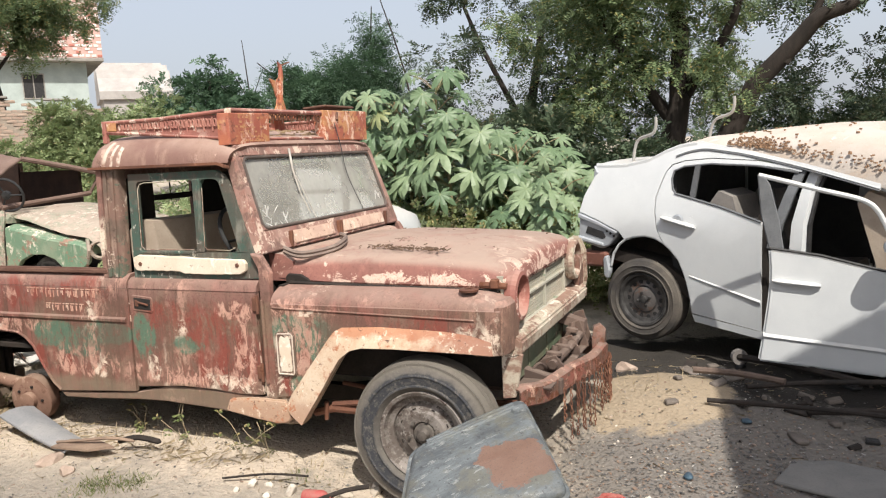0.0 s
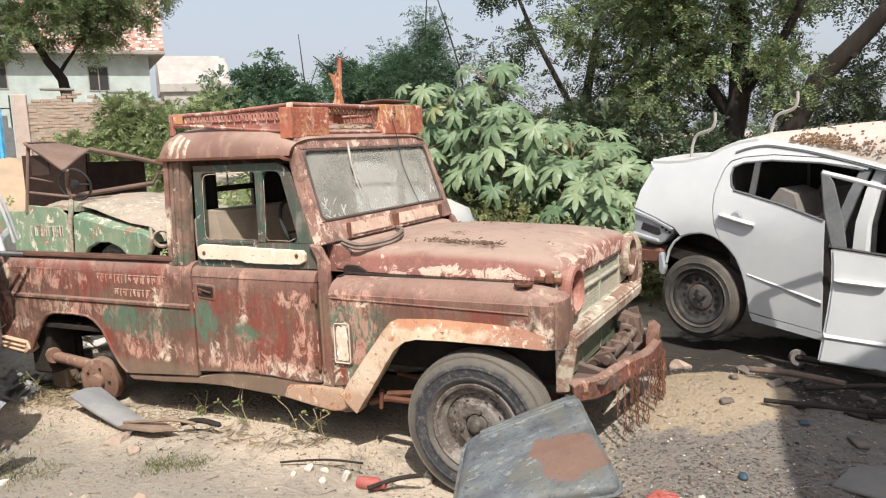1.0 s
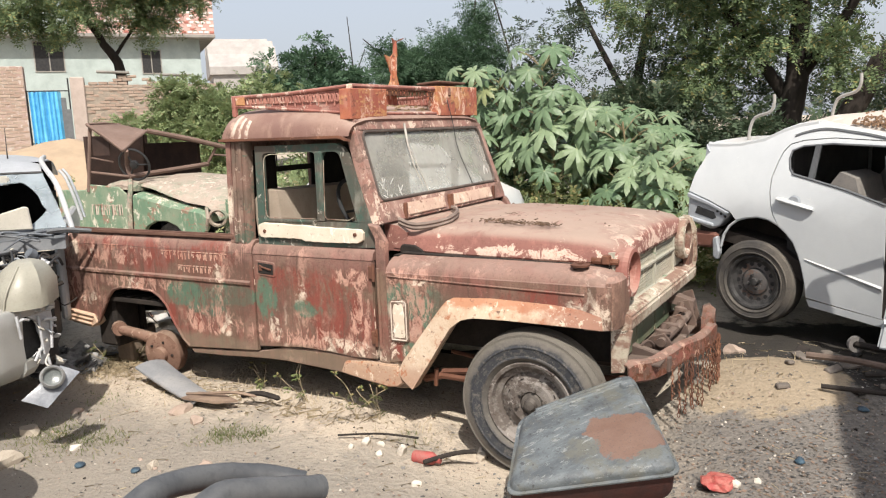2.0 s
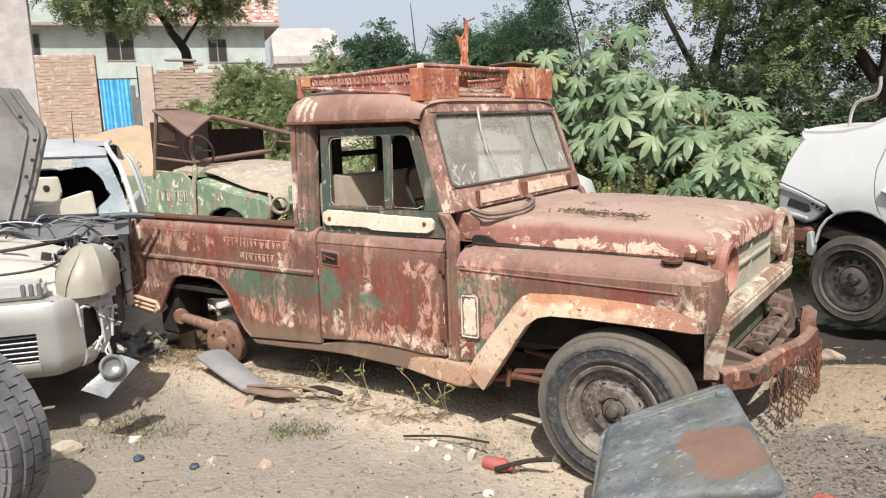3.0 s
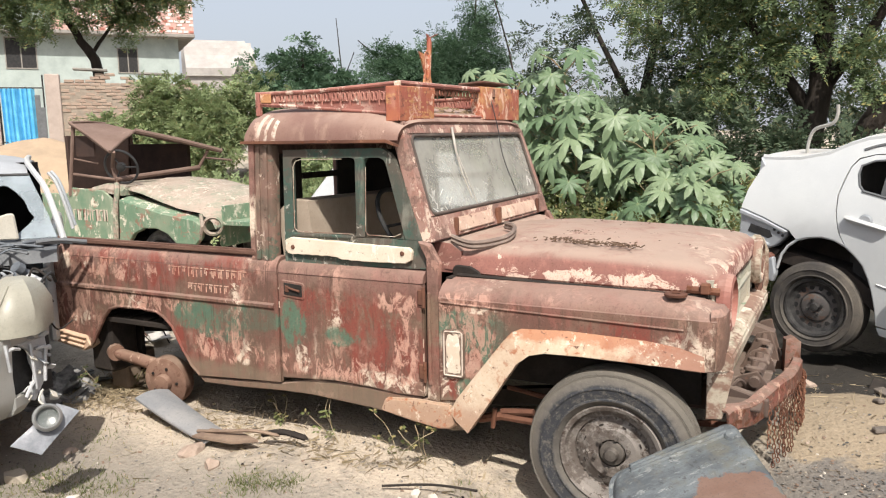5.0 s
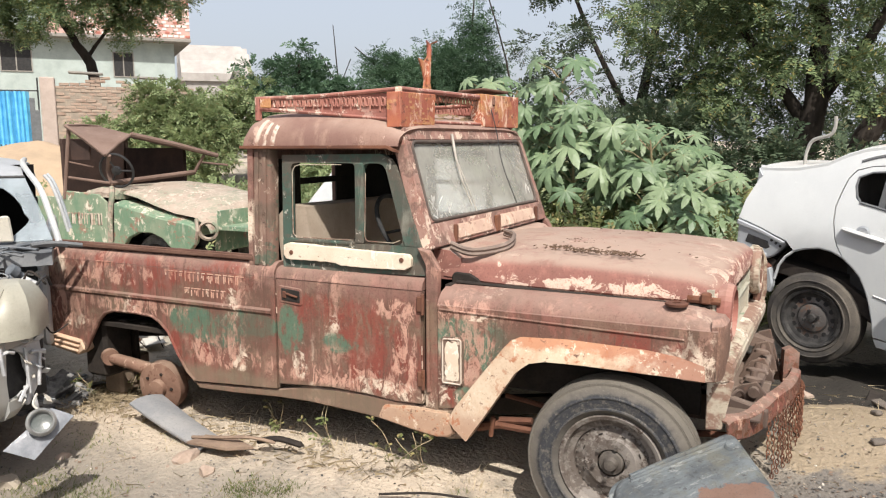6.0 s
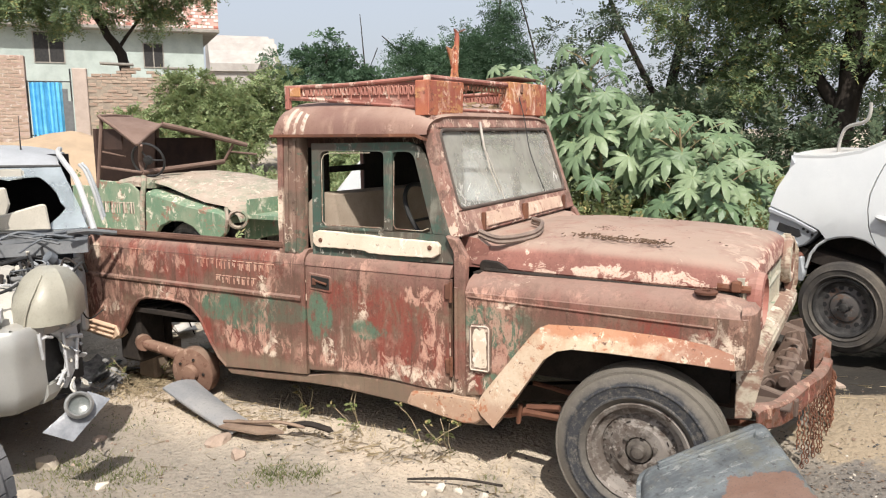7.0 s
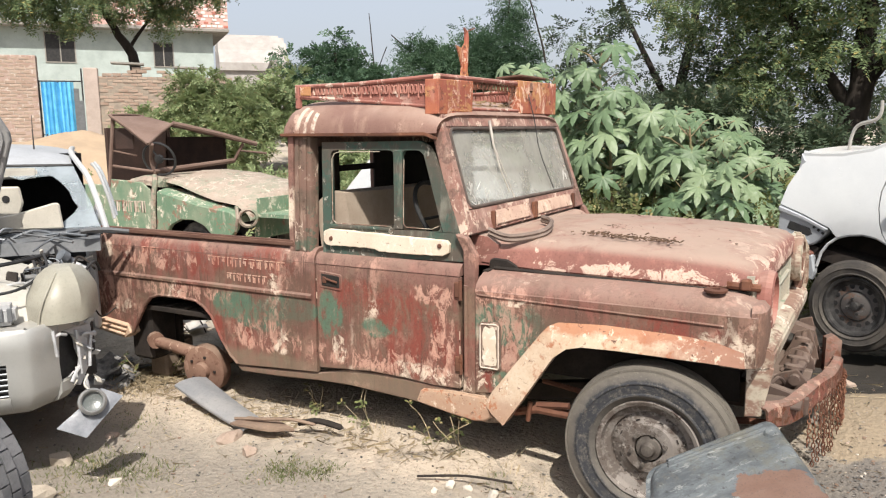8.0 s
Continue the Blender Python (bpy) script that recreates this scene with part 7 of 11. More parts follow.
LINER = plain("pale_liner", (0.46, 0.44, 0.39), (0.38, 0.355, 0.31), 6, 0.7)
LINERPALE = plain("cream_liner", (0.52, 0.49, 0.42), (0.44, 0.41, 0.35), 6, 0.7)
ROOFSILVER = plain("dusty_pale_roof", (0.36, 0.37, 0.385), (0.29, 0.30, 0.31), 4, 0.45, bump=0.1)
HOODGREY = plain("hood_underside_grey", (0.27, 0.265, 0.26), (0.20, 0.195, 0.19), 5, 0.65)
SLATE = plain("slate_trim", (0.13, 0.145, 0.16), (0.07, 0.075, 0.085), 9, 0.5)
WASTE = [DARKSTEEL, BLACK, BARE, PALESILVER, LINER, plain("grey_casting", (0.28, 0.28, 0.27), (0.20, 0.195, 0.185), 10, 0.5, 0.4)]

JUNK = WASTE + [BLACK, DARKSTEEL, SLATE, plain("pinkish_bracket", (0.34, 0.19, 0.16), (0.24, 0.15, 0.12), 10, 0.6), LINERPALE, BARE]


def build_stripped_car():
    base = Matrix.Translation((-0.60, -0.93, 0.0)) @ pose(0, 0, 0, 0, 0, -38)
    car = thing("stripped_car", base, "stripped silver car with open engine bay and broken windscreen", "car")

    def along(pts, sec, mat, name, label="", smooth=48):
        """A section of (out, z) pairs run along a ground line."""
        bm = B()
        path = [Vector((x, y, 0)) for x, y in pts]
        rings = []
        for i, p in enumerate(path):
            d = (path[min(i + 1, len(path) - 1)] - path[max(i - 1, 0)]).normalized()
            nrm = Vector((d.y, -d.x, 0))
            rings.append([Vector((p.x, p.y, z)) + nrm * o for o, z in sec])
        loft(bm, rings)
        return part(name, bm, mat, car, label, smooth)

    # bumper: front face, sharp corner, wrap with the lamp hole, brow above the hole
    full = [(-0.12, 0.755), (-0.01, 0.752), (0.004, 0.735), (0.0, 0.66), (-0.004, 0.60), (-0.008, 0.56), (-0.002, 0.47), (-0.02, 0.41), (-0.06, 0.37), (-0.12, 0.36), (-0.13, 0.38), (-0.03, 0.5), (-0.025, 0.73)]
    along([(0.03, -1.75), (0.075, -1.2), (0.085, -0.62)], full, SILVER, "bumper", "scuffed silver bumper")
    upper = [(-0.12, 0.755), (-0.01, 0.752), (0.004, 0.735), (0.0, 0.66), (-0.004, 0.605), (-0.03, 0.60), (-0.025, 0.73)]
    lower = [(-0.02, 0.455), (-0.004, 0.455), (-0.002, 0.44), (-0.02, 0.40), (-0.06, 0.37), (-0.12, 0.36), (-0.13, 0.38), (-0.03, 0.42)]
    along([(0.085, -0.62), (0.09, -0.36)], upper, SILVER, "bumper")
    along([(0.085, -0.62), (0.09, -0.36)], lower, SILVER, "bumper")
    along([(0.09, -0.365), (0.09, -0.285), (0.080, -0.264), (0.052, -0.236), (-0.035, -0.165)], full, SILVER, "bumper_corner", "bumper corner with a pale worn edge", 48)
    brow = [(-0.10, 0.755), (-0.01, 0.752), (0.006, 0.735), (0.004, 0.70), (-0.02, 0.695), (-0.03, 0.73)]
    along([(-0.03, -0.168), (-0.14, -0.078), (-0.21, -0.025)], brow, SILVER, "bumper_brow", "", 20)
    flange = [(-0.02, 0.47), (0.0, 0.465), (0.0, 0.42), (-0.03, 0.38), (-0.09, 0.365), (-0.03, 0.42)]
    along([(-0.03, -0.168), (-0.08, -0.135), (-0.12, -0.12)], flange, SILVER, "bumper_flange", "", 20)
    bm = B()
    rnd = random.Random(31)
    jag = [(0.10, 0.70), (0.16, 0.705), (0.26, 0.70), (0.27, 0.62), (0.245, 0.58), (0.25, 0.52), (0.21, 0.47), (0.17, 0.42), (0.15, 0.43), (0.175, 0.50), (0.19, 0.56), (0.165, 0.60), (0.16, 0.66)]
    m = Matrix.Translation((0.02, -0.21, 0)) @ Matrix.Rotation(math.atan2(0.755, -0.94), 4, "Z")
    prism(bm, jag, "y", -0.012, 0.012, m=m, bev=0.004)
    part("bumper_bracket", bm, PALESILVER, car, "broken pale corner bracket")
    for p, q in (((0.16, 0.69), (0.165, 0.48)), ((0.185, 0.66), (0.27, 0.64)), ((0.17, 0.52), (0.10, 0.46)), ((0.25, 0.66), (0.22, 0.50)), ((0.19, 0.46), (0.205, 0.36)), ((0.02, 0.72), (0.03, 0.60)), ((0.03, 0.69), (0.09, 0.685))):
        bm = B()
        pp, qq = m @ Vector((p[0], -0.02, p[1])), m @ Vector((q[0], -0.025, q[1]))
        tube(bm, [pp, pp.lerp(qq, 0.5) + Vector((0.008, 0, 0.01)), qq], 0.008, 6)
        part("bracket_rib", bm, PALESILVER, car)
    # a black box stands in for the shade inside the lamp hole
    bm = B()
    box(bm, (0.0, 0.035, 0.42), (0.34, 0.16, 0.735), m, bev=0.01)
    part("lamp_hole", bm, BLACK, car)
    bm = B()
    box(bm, (-0.02, -0.63, 0.44), (0.045, -0.35, 0.61))
    grille = part("bumper_grille", bm, BLACK, car)
    for i in range(6):
        bm = B()
        tube(bm, [(0.055, -0.62, 0.46 + 0.025 * i), (0.06, -0.36, 0.46 + 0.025 * i)], 0.004, 6)
        part("grille_bar", bm, BARE, grille)
    # headlamp: a tall quarter dome with an upright crease
    rings = []
    for z, lb, cr, mid, rt, rb in ((0.745, (-0.16, -0.31), (0.0, -0.235), (0.008, -0.13), (-0.085, -0.03), (-0.30, 0.0)), (0.80, (-0.16, -0.30), (0.0, -0.225), (0.004, -0.125), (-0.09, -0.03), (-0.30, 0.0)), (0.86, (-0.16, -0.29), (-0.012, -0.205), (-0.012, -0.12), (-0.105, -0.033), (-0.30, 0.0)), (0.92, (-0.18, -0.26), (-0.05, -0.178), (-0.05, -0.118), (-0.13, -0.058), (-0.30, -0.03)), (0.955, (-0.20, -0.22), (-0.10, -0.160), (-0.10, -0.122), (-0.16, -0.085), (-0.30, -0.06)), (0.975, (-0.24, -0.18), (-0.19, -0.145), (-0.19, -0.13), (-0.21, -0.115), (-0.28, -0.11))):
        ctl = [Vector((x, y, z)) for x, y in (cr, mid, rt, rb)]
        arc = [ctl[0]] + [ctl[0].lerp(ctl[1], 0.5) + Vector((0.014, 0, 0)), ctl[1], ctl[1].lerp(ctl[2], 0.5) + Vector((0.016, 0.016, 0)), ctl[2], ctl[3]]
        rings.append(arc + [Vector((rb[0], lb[1], z)), Vector((lb[0], lb[1], z))])
    bm = B()
    loft(bm, rings)
    part("headlamp", bm, LENS, car, "tall clouded headlamp with a dusty cover", 38)
    bm = B()
    tube(bm, smooth_path([(0.006, -0.236, 0.75), (0.006, -0.226, 0.80), (-0.006, -0.206, 0.86), (-0.044, -0.178, 0.92), (-0.10, -0.16, 0.958)]), 0.005, 6)
    part("lamp_crease", bm, LENS, car)
    bm = B()
    box(bm, (-0.10, -0.62, 0.76), (0.02, -0.32, 0.85), bev=0.02, seg=2)
    part("lamp_box", bm, PALESILVER, car, "", 40)
    for i in range(3):
        bm = B()
        box(bm, (0.018, -0.42 + 0.035 * i, 0.78), (0.03, -0.40 + 0.035 * i, 0.84), bev=0.003)
        part("lamp_louvre", bm, GREYTRIM, car)
    # pale curved shroud boards over the front of the bay
    for z0, x0, x1, yr, k in ((0.88, -0.55, -0.10, -0.27, LINER), (0.93, -1.0, -0.5, -0.36, LINER)):
        bm = B()
        rings = []
        for j in range(9):
            y = -1.6 + (yr + 1.6) * j / 8
            e = -0.10 * max(0, (j - 5) / 3) ** 2
            rings.append([(x0, y, z0 + 0.04 + e), ((x0 + x1) / 2, y, z0 + 0.055 + e), (x1 - 0.05, y, z0 + 0.01 + e), (x1, y, z0 - 0.06 + e), (x1 - 0.02, y, z0 - 0.07 + e), ((x0 + x1) / 2, y, z0 + 0.035 + e), (x0, y, z0 + 0.02 + e)])
        loft(bm, rings)
        part("shroud_board", bm, k, car, "pale dusty engine shroud board", 40)
    for pts, r in (([(-0.10, -0.75, 0.87), (-0.06, -0.45, 0.885), (-0.12, -0.30, 0.90), (-0.35, -0.22, 0.945), (-0.7, -0.26, 0.97)], 0.007), ([(-0.3, -0.75, 0.95), (-0.4, -0.40, 0.97), (-0.75, -0.24, 0.96)], 0.010)):
        bm = B()
        tube(bm, smooth_path(pts), r, 6)
        part("edge_hose", bm, BLACK, car)
    # torn out engine bay: castings, brackets, hoses
    for i in range(70):
        x, y = rnd.uniform(-1.1, -0.32), rnd.uniform(-0.40, -0.10)
        s = rnd.uniform(0.018, 0.055)
        z = rnd.uniform(0.50, 0.84) + 0.05 * (-x)
        bm = B()
        mm = pose(x, y, z, rnd.uniform(-60, 60), rnd.uniform(-60, 60), rnd.uniform(0, 180))
        if i % 4 == 0:
            lathe(bm, [(0.001, -s), (s * 0.7, -s), (s * 0.75, -s * 0.2), (s * 0.4, 0), (s * 0.5, s * 0.8), (0.001, s * 0.9)], 12, mm)
        elif i % 4 == 1:
            prism(bm, [(-s, -s * 0.6), (s * 0.4, -s), (s * 1.2, 0.1 * s), (s * 0.3, s * 0.9), (-s * 0.7, s * 0.5)], "z", -0.006, 0.006, m=mm, bev=0.002)
        else:
            box(bm, (-s * 1.2, -s * 0.6, -s * 0.4), (s * 1.2, s * 0.6, s * 0.4), mm, bev=0.006)
        part("engine_part", bm, JUNK[rnd.randrange(len(JUNK))], car, smooth=40)
    for i in range(40):
        x, y, z, s = rnd.uniform(-1.45, -0.75), rnd.uniform(-0.34, -0.10), rnd.uniform(0.45, 0.90), rnd.uniform(0.02, 0.06)
        bm = B()
        mm = pose(x, y, z, rnd.uniform(-60, 60), rnd.uniform(-60, 60), rnd.uniform(0, 180))
        if i % 2:
            prism(bm, [(-s, -s * 0.6), (s * 0.4, -s), (s * 1.2, 0.1 * s), (s * 0.3, s * 0.9), (-s * 0.7, s * 0.5)], "z", -0.005, 0.005, m=mm, bev=0.002)
        else:
            tube(bm, [mm @ Vector((-s * 1.5, 0, 0)), mm @ Vector((0, s * 0.5, 0)), mm @ Vector((s * 1.5, 0, s * 0.5))], s * 0.22, 6)
        part("engine_part", bm, JUNK[rnd.randrange(len(JUNK))], car, smooth=40)
    for i in range(34):
        bm = B()
        p = Vector((rnd.uniform(-1.0, -0.32), rnd.uniform(-0.36, -0.10), rnd.uniform(0.55, 0.92)))
        pts = [p]
        for _ in range(4):
            p = p + Vector((rnd.uniform(-0.08, 0.08), rnd.uniform(-0.07, 0.07), rnd.uniform(-0.11, 0.07)))
            pts.append(p)
        tube(bm, smooth_path(pts, 4), rnd.uniform(0.003, 0.009), 6)
        part("engine_hose", bm, JUNK[rnd.randrange(len(JUNK))], car)
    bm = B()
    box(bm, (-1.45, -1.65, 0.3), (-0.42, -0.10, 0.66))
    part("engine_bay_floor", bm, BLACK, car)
    # torn pale shards round the corner bracket, strips and cables strewn over the bay
    for i in range(16):
        s = rnd.uniform(0.012, 0.038)
        p = m @ Vector((rnd.uniform(0.10, 0.28), rnd.uniform(-0.03, 0.0), rnd.uniform(0.40, 0.72)))
        mm = Matrix.Translation(p) @ pose(0, 0, 0, rnd.uniform(-50, 50), rnd.uniform(-50, 50), rnd.uniform(0, 180))
        bm = B()
        prism(bm, [(-s, -s * 0.4), (s * 0.7, -s * 0.7), (s * 1.1, s * 0.2), (0.0, s * 0.6)], "z", -0.003, 0.003, m=mm, bev=0.001)
        part("shard", bm, (PALESILVER, BARE, LINERPALE)[i % 3], car)
    for i in range(46):
        x, y = rnd.uniform(-1.35, -0.35), rnd.uniform(-1.15, -0.12)
        z = 0.90 + 0.09 * min(1.0, -x) + rnd.uniform(-0.02, 0.05) - (0.18 * rnd.random() if y > -0.35 else 0.0)
        a, l = rnd.uniform(0, 6.28), rnd.uniform(0.05, 0.16)
        pts = [(x - math.cos(a) * l, y - math.sin(a) * l, z), (x, y, z + rnd.uniform(0.0, 0.05)), (x + math.cos(a) * l, y + math.sin(a) * l, z - rnd.uniform(0, 0.03))]
        bm = B()
        if i % 3:
            tube(bm, smooth_path(pts, 4), rnd.uniform(0.003, 0.008), 6)
        else:
            loft(bm, [[Vector(q) + Vector((0, 0, 0.004)), Vector(q) + Vector((0.03, 0.015, 0.004)), Vector(q) + Vector((0.03, 0.015, -0.001)), Vector(q) + Vector((0, 0, -0.001))] for q in smooth_path(pts, 3)])
        part("loose_strip", bm, (BLACK, SLATE, LINERPALE, PALESILVER, BLACK, BARE)[i % 6], car, smooth=40)
    # scuttle with loose slate trim
    bm = B()
    loft(bm, [[(-1.38, y, 1.0), (-1.20, y, 0.97), (-1.18, y, 0.90), (-1.45, y, 0.88), (-1.48, y, 1.02)] for y in (-1.65, 0.0)])
    part("scuttle", bm, GREYTRIM, car)
    for i in range(11):
        bm = B()
        y = -0.85 + 0.075 * i
        x = -1.28 + rnd.uniform(-0.05, 0.22)
        pts = [(x, y, 1.0 + rnd.uniform(-0.02, 0.03)), (x + rnd.uniform(-0.05, 0.05), y + 0.12, 1.01 + rnd.uniform(-0.02, 0.03)), (x + rnd.uniform(-0.1, 0.1), y + 0.26, 0.99 + rnd.uniform(-0.03, 0.02))]
        tube(bm, smooth_path(pts), rnd.uniform(0.006, 0.02), 6)
        part("loose_trim", bm, (BLACK, SLATE, GREYTRIM, SLATE)[i % 4], car)
    # windscreen pillars and roof
    pil = [(-1.42, 0.035, 1.0), (-1.6, -0.005, 1.14), (-1.80, -0.06, 1.30), (-1.97, -0.13, 1.405), (-2.3, -0.18, 1.46), (-2.7, -0.19, 1.48)]
    for far in (False, True):
        bm = B()
        tube(bm, smooth_path([(x, -1.72 - y if far else y, z) for x, y, z in pil]), 0.019, 8)
        part("windscreen_pillar", bm, PALESILVER, car)
    bm = B()
    rings = []
    for u, z in ((-1.93, 1.388), (-2.0, 1.42), (-2.2, 1.465), (-2.5, 1.495), (-2.9, 1.505), (-3.4, 1.47), (-3.8, 1.36)):
        ring = [(u - 0.06 * (1 - abs(t)), -0.86 + t * (0.70 if u > -2.1 else 0.68), z + 0.012 * (1 - t * t) - 0.05 * abs(t) ** 4) for t in np.linspace(-1, 1, 13)]
        ring += [(x, y, zz - 0.025) for x, y, zz in reversed(ring)]
        rings.append(ring)
    loft(bm, rings)
    part("roof", bm, ROOFSILVER, car, "pale dusty roof", 40)
    bm = B()
    tube(bm, [(-2.42, -0.42, 1.47), (-2.43, -0.42, 1.56), (-2.46, -0.42, 1.72)], [0.006, 0.004, 0.002], 6)
    part("antenna", bm, BLACK, car)
    glass = dirty_glass("cracked_windscreen", (0.27, 0.305, 0.33), 0.40)
    P = lambda s, y: (-1.42 - 0.62 * s, y, 1.02 + 0.45 * s)
    outer = ((0.0, 0.0), (0.08, -0.015), (0.17, -0.03), (0.25, -0.04), (0.35, -0.06), (0.5, -0.09), (0.62, -0.115), (0.74, -0.14), (0.80, -0.15), (0.802, -0.28), (0.804, -0.38), (0.806, -0.45), (0.808, -0.62), (0.81, -1.0), (0.80, -1.5))
    inner = ((0.0, -0.23), (0.06, -0.21), (0.17, -0.15), (0.25, -0.12), (0.33, -0.15), (0.46, -0.175), (0.55, -0.21), (0.60, -0.235), (0.66, -0.27), (0.67, -0.29), (0.66, -0.38), (0.63, -0.45), (0.73, -0.62), (0.74, -1.0), (0.74, -1.5))
    skin = Vector((-0.005, 0, -0.006))
    bm = B()
    loft(bm, [[P(*o_), P(*i_), Vector(P(*i_)) + skin, Vector(P(*o_)) + skin] for o_, i_ in zip(outer, inner)])
    pane = part("windscreen", bm, glass, car, "broken windscreen with a torn dark hole")
    pane.visible_shadow = False
    bm = B()
    tube(bm, [P(0.81, -1.5), P(0.815, -0.8), P(0.80, -0.15)], 0.012, 6)
    part("windscreen_seal", bm, BLACK, car)
    # cabin boxes in near-black: the shade inside is put into the colour
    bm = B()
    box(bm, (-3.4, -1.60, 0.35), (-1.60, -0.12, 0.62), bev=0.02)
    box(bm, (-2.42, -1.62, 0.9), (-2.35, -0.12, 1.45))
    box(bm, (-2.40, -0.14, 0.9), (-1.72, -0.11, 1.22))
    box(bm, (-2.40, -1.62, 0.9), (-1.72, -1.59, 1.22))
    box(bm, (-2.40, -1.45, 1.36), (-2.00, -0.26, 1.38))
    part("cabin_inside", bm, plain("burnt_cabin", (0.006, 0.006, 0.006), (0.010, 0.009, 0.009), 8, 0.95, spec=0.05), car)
    # torn liner boards in the hole
    bm = B()
    prism(bm, [(-0.215, 1.172), (-0.24, 1.178), (-0.45, 1.12), (-0.70, 1.085), (-0.70, 1.03), (-0.20, 1.02)], "x", -1.41, -1.385, bev=0.008)
    part("torn_liner", bm, LINERPALE, car, "torn pale liner board")
    bm = B()
    prism(bm, [(-0.70, 1.06), (-0.46, 1.09), (-0.435, 1.16), (-0.45, 1.265), (-0.70, 1.27)], "x", -1.70, -1.68, bev=0.01)
    board = part("torn_liner", bm, LINERPALE, car)
    bm = B()
    lathe(bm, [(0.001, -0.003), (0.020, -0.003), (0.022, 0.003), (0.001, 0.003)], 14, pose(-1.676, -0.53, 1.19, 0, 0, 90))
    part("liner_hole", bm, BLACK, board)
    bm = B()
    box(bm, (-1.87, -0.64, 1.305), (-1.84, -0.36, 1.372), pose(0, 0, 0), bev=0.012, seg=2)
    part("sun_visor", bm, LINER, car)
    # door frames standing open past the pillar
    for dx, dy, c in ((0.0, 0.0, PALESILVER), (-0.22, 0.01, BARE)):
        bm = B()
        tube(bm, smooth_path([(-1.92 + dx, -0.04 + dy, 1.39), (-1.90 + dx, 0.0 + dy, 1.33), (-1.87 + dx, 0.045 + dy, 1.18), (-1.84 + dx, 0.08 + dy, 1.02)]), 0.011, 8)
        part("door_frame", bm, c, car)
    for y0_, y1_ in ((-0.10, -0.04), (-1.68, -1.62)):
        bm = B()
        prism(bm, [(-1.5, 0.35), (-3.7, 0.40), (-3.9, 0.9), (-3.6, 1.0), (-1.55, 1.0)], "y", y0_, y1_, bev=0.02)
        part("body_side", bm, PALESILVER, car, "", 40)
    # raised hood seen from below
    edge = [Vector(p) for p in ((-1.20, -0.585, 1.03), (-1.19, -0.505, 1.256), (-1.16, -0.415, 1.55), (-1.155, -0.42, 1.60), (-1.10, -0.53, 1.83), (-1.06, -1.5, 1.97), (-1.20, -1.6, 1.05))]
    t = bmesh.new()
    a = [t.verts.new(p) for p in edge]
    b = [t.verts.new(p + Vector((-0.035, 0.01, 0))) for p in edge]
    t.faces.new(a)
    t.faces.new(b[::-1])
    for i in range(7):
        t.faces.new((a[i], b[i], b[(i + 1) % 7], a[(i + 1) % 7]))
    bm = B()
    merge(bm, t, bev=0.006)
    hood = part("raised_hood", bm, HOODGREY, car, "raised hood showing its grey underside")
    for i, (y, z) in enumerate(((-0.50, 1.40), (-0.545, 1.30), (-0.47, 1.52), (-0.56, 1.18), (-0.53, 1.66))):
        bm = B()
        lathe(bm, [(0.001, -0.006), (0.011, -0.006), (0.012, 0.004), (0.001, 0.004)], 12, pose(-1.215 + (z - 1.0) * 0.125 + 0.035, y, z, 0, 0, 90))
        part("hood_hole", bm, BLACK, hood)
    for off in (0.035, 0.10):
        bm = B()
        tube(bm, [p + Vector((0.012, -off, 0)) for p in edge[:5]], 0.008, 6)
        part("hood_rib", bm, HOODGREY, hood)
    return car


build_stripped_car()


def build_fog_lamp():
    face = Vector((0.76, -0.46, 0.46)).normalized()
    m = Matrix.Translation((-0.535, -1.035, 0.40)) @ face.to_track_quat("Z", "Y").to_matrix().to_4x4()
    t = thing("fog_lamp", m, "loose fog lamp on a clear plastic plate, hung from a bumper", "lamp")
    k = plain("clear_plastic_plate", (0.24, 0.25, 0.27), (0.13, 0.14, 0.155), 9, 0.22, spec=0.6)
    bm = B()
    rings = []
    for i in range(7):
        u = i / 6
        p, q = Vector((-0.150, -0.087, 0)).lerp(Vector((0.044, 0.058, 0)), u), Vector((-0.038, -0.148, 0)).lerp(Vector((0.130, 0.010, 0)), u)
        w = 0.006 * math.sin(i * 2.3)
        mid = p.lerp(q, 0.5)
        rings.append([(p.x, p.y, w), (mid.x, mid.y, w * 0.4 + 0.004), (q.x, q.y, -w), (q.x, q.y, -w - 0.004), (mid.x, mid.y, w * 0.4), (p.x, p.y, w - 0.004)])
    loft(bm, rings)
    part("lamp_plate", bm, k, t, "glossy grey plastic plate", 30)
    bm = B()
    lathe(bm, [(0.040, 0.0), (0.050, 0.0), (0.058, -0.012), (0.060, -0.035), (0.050, -0.045), (0.044, -0.04), (0.039, -0.01)], 28, pose(0, 0, 0.0, -90), closed=True)
    part("lamp_ring", bm, plain("dull_ring", (0.30, 0.30, 0.29), (0.18, 0.18, 0.175), 9, 0.4, 0.4), t, "round grey lamp ring", 40)
    bm = B()
    lathe(bm, [(0.001, -0.016), (0.03, -0.018), (0.043, -0.024), (0.043, -0.01), (0.001, -0.008)], 24, pose(0, 0, 0.0, -90))
    part("lamp_glass", bm, plain("grey_lamp_glass", (0.10, 0.11, 0.105), (0.15, 0.16, 0.15), 9, 0.25, spec=0.6), t, "", 40)
    bm = B()
    tube(bm, smooth_path([(0.02, 0.04, -0.02), (-0.02, 0.09, -0.03), (0.0, 0.14, -0.05)]), 0.005, 6)
    part("lamp_wire", bm, LINER, t)


build_fog_lamp()

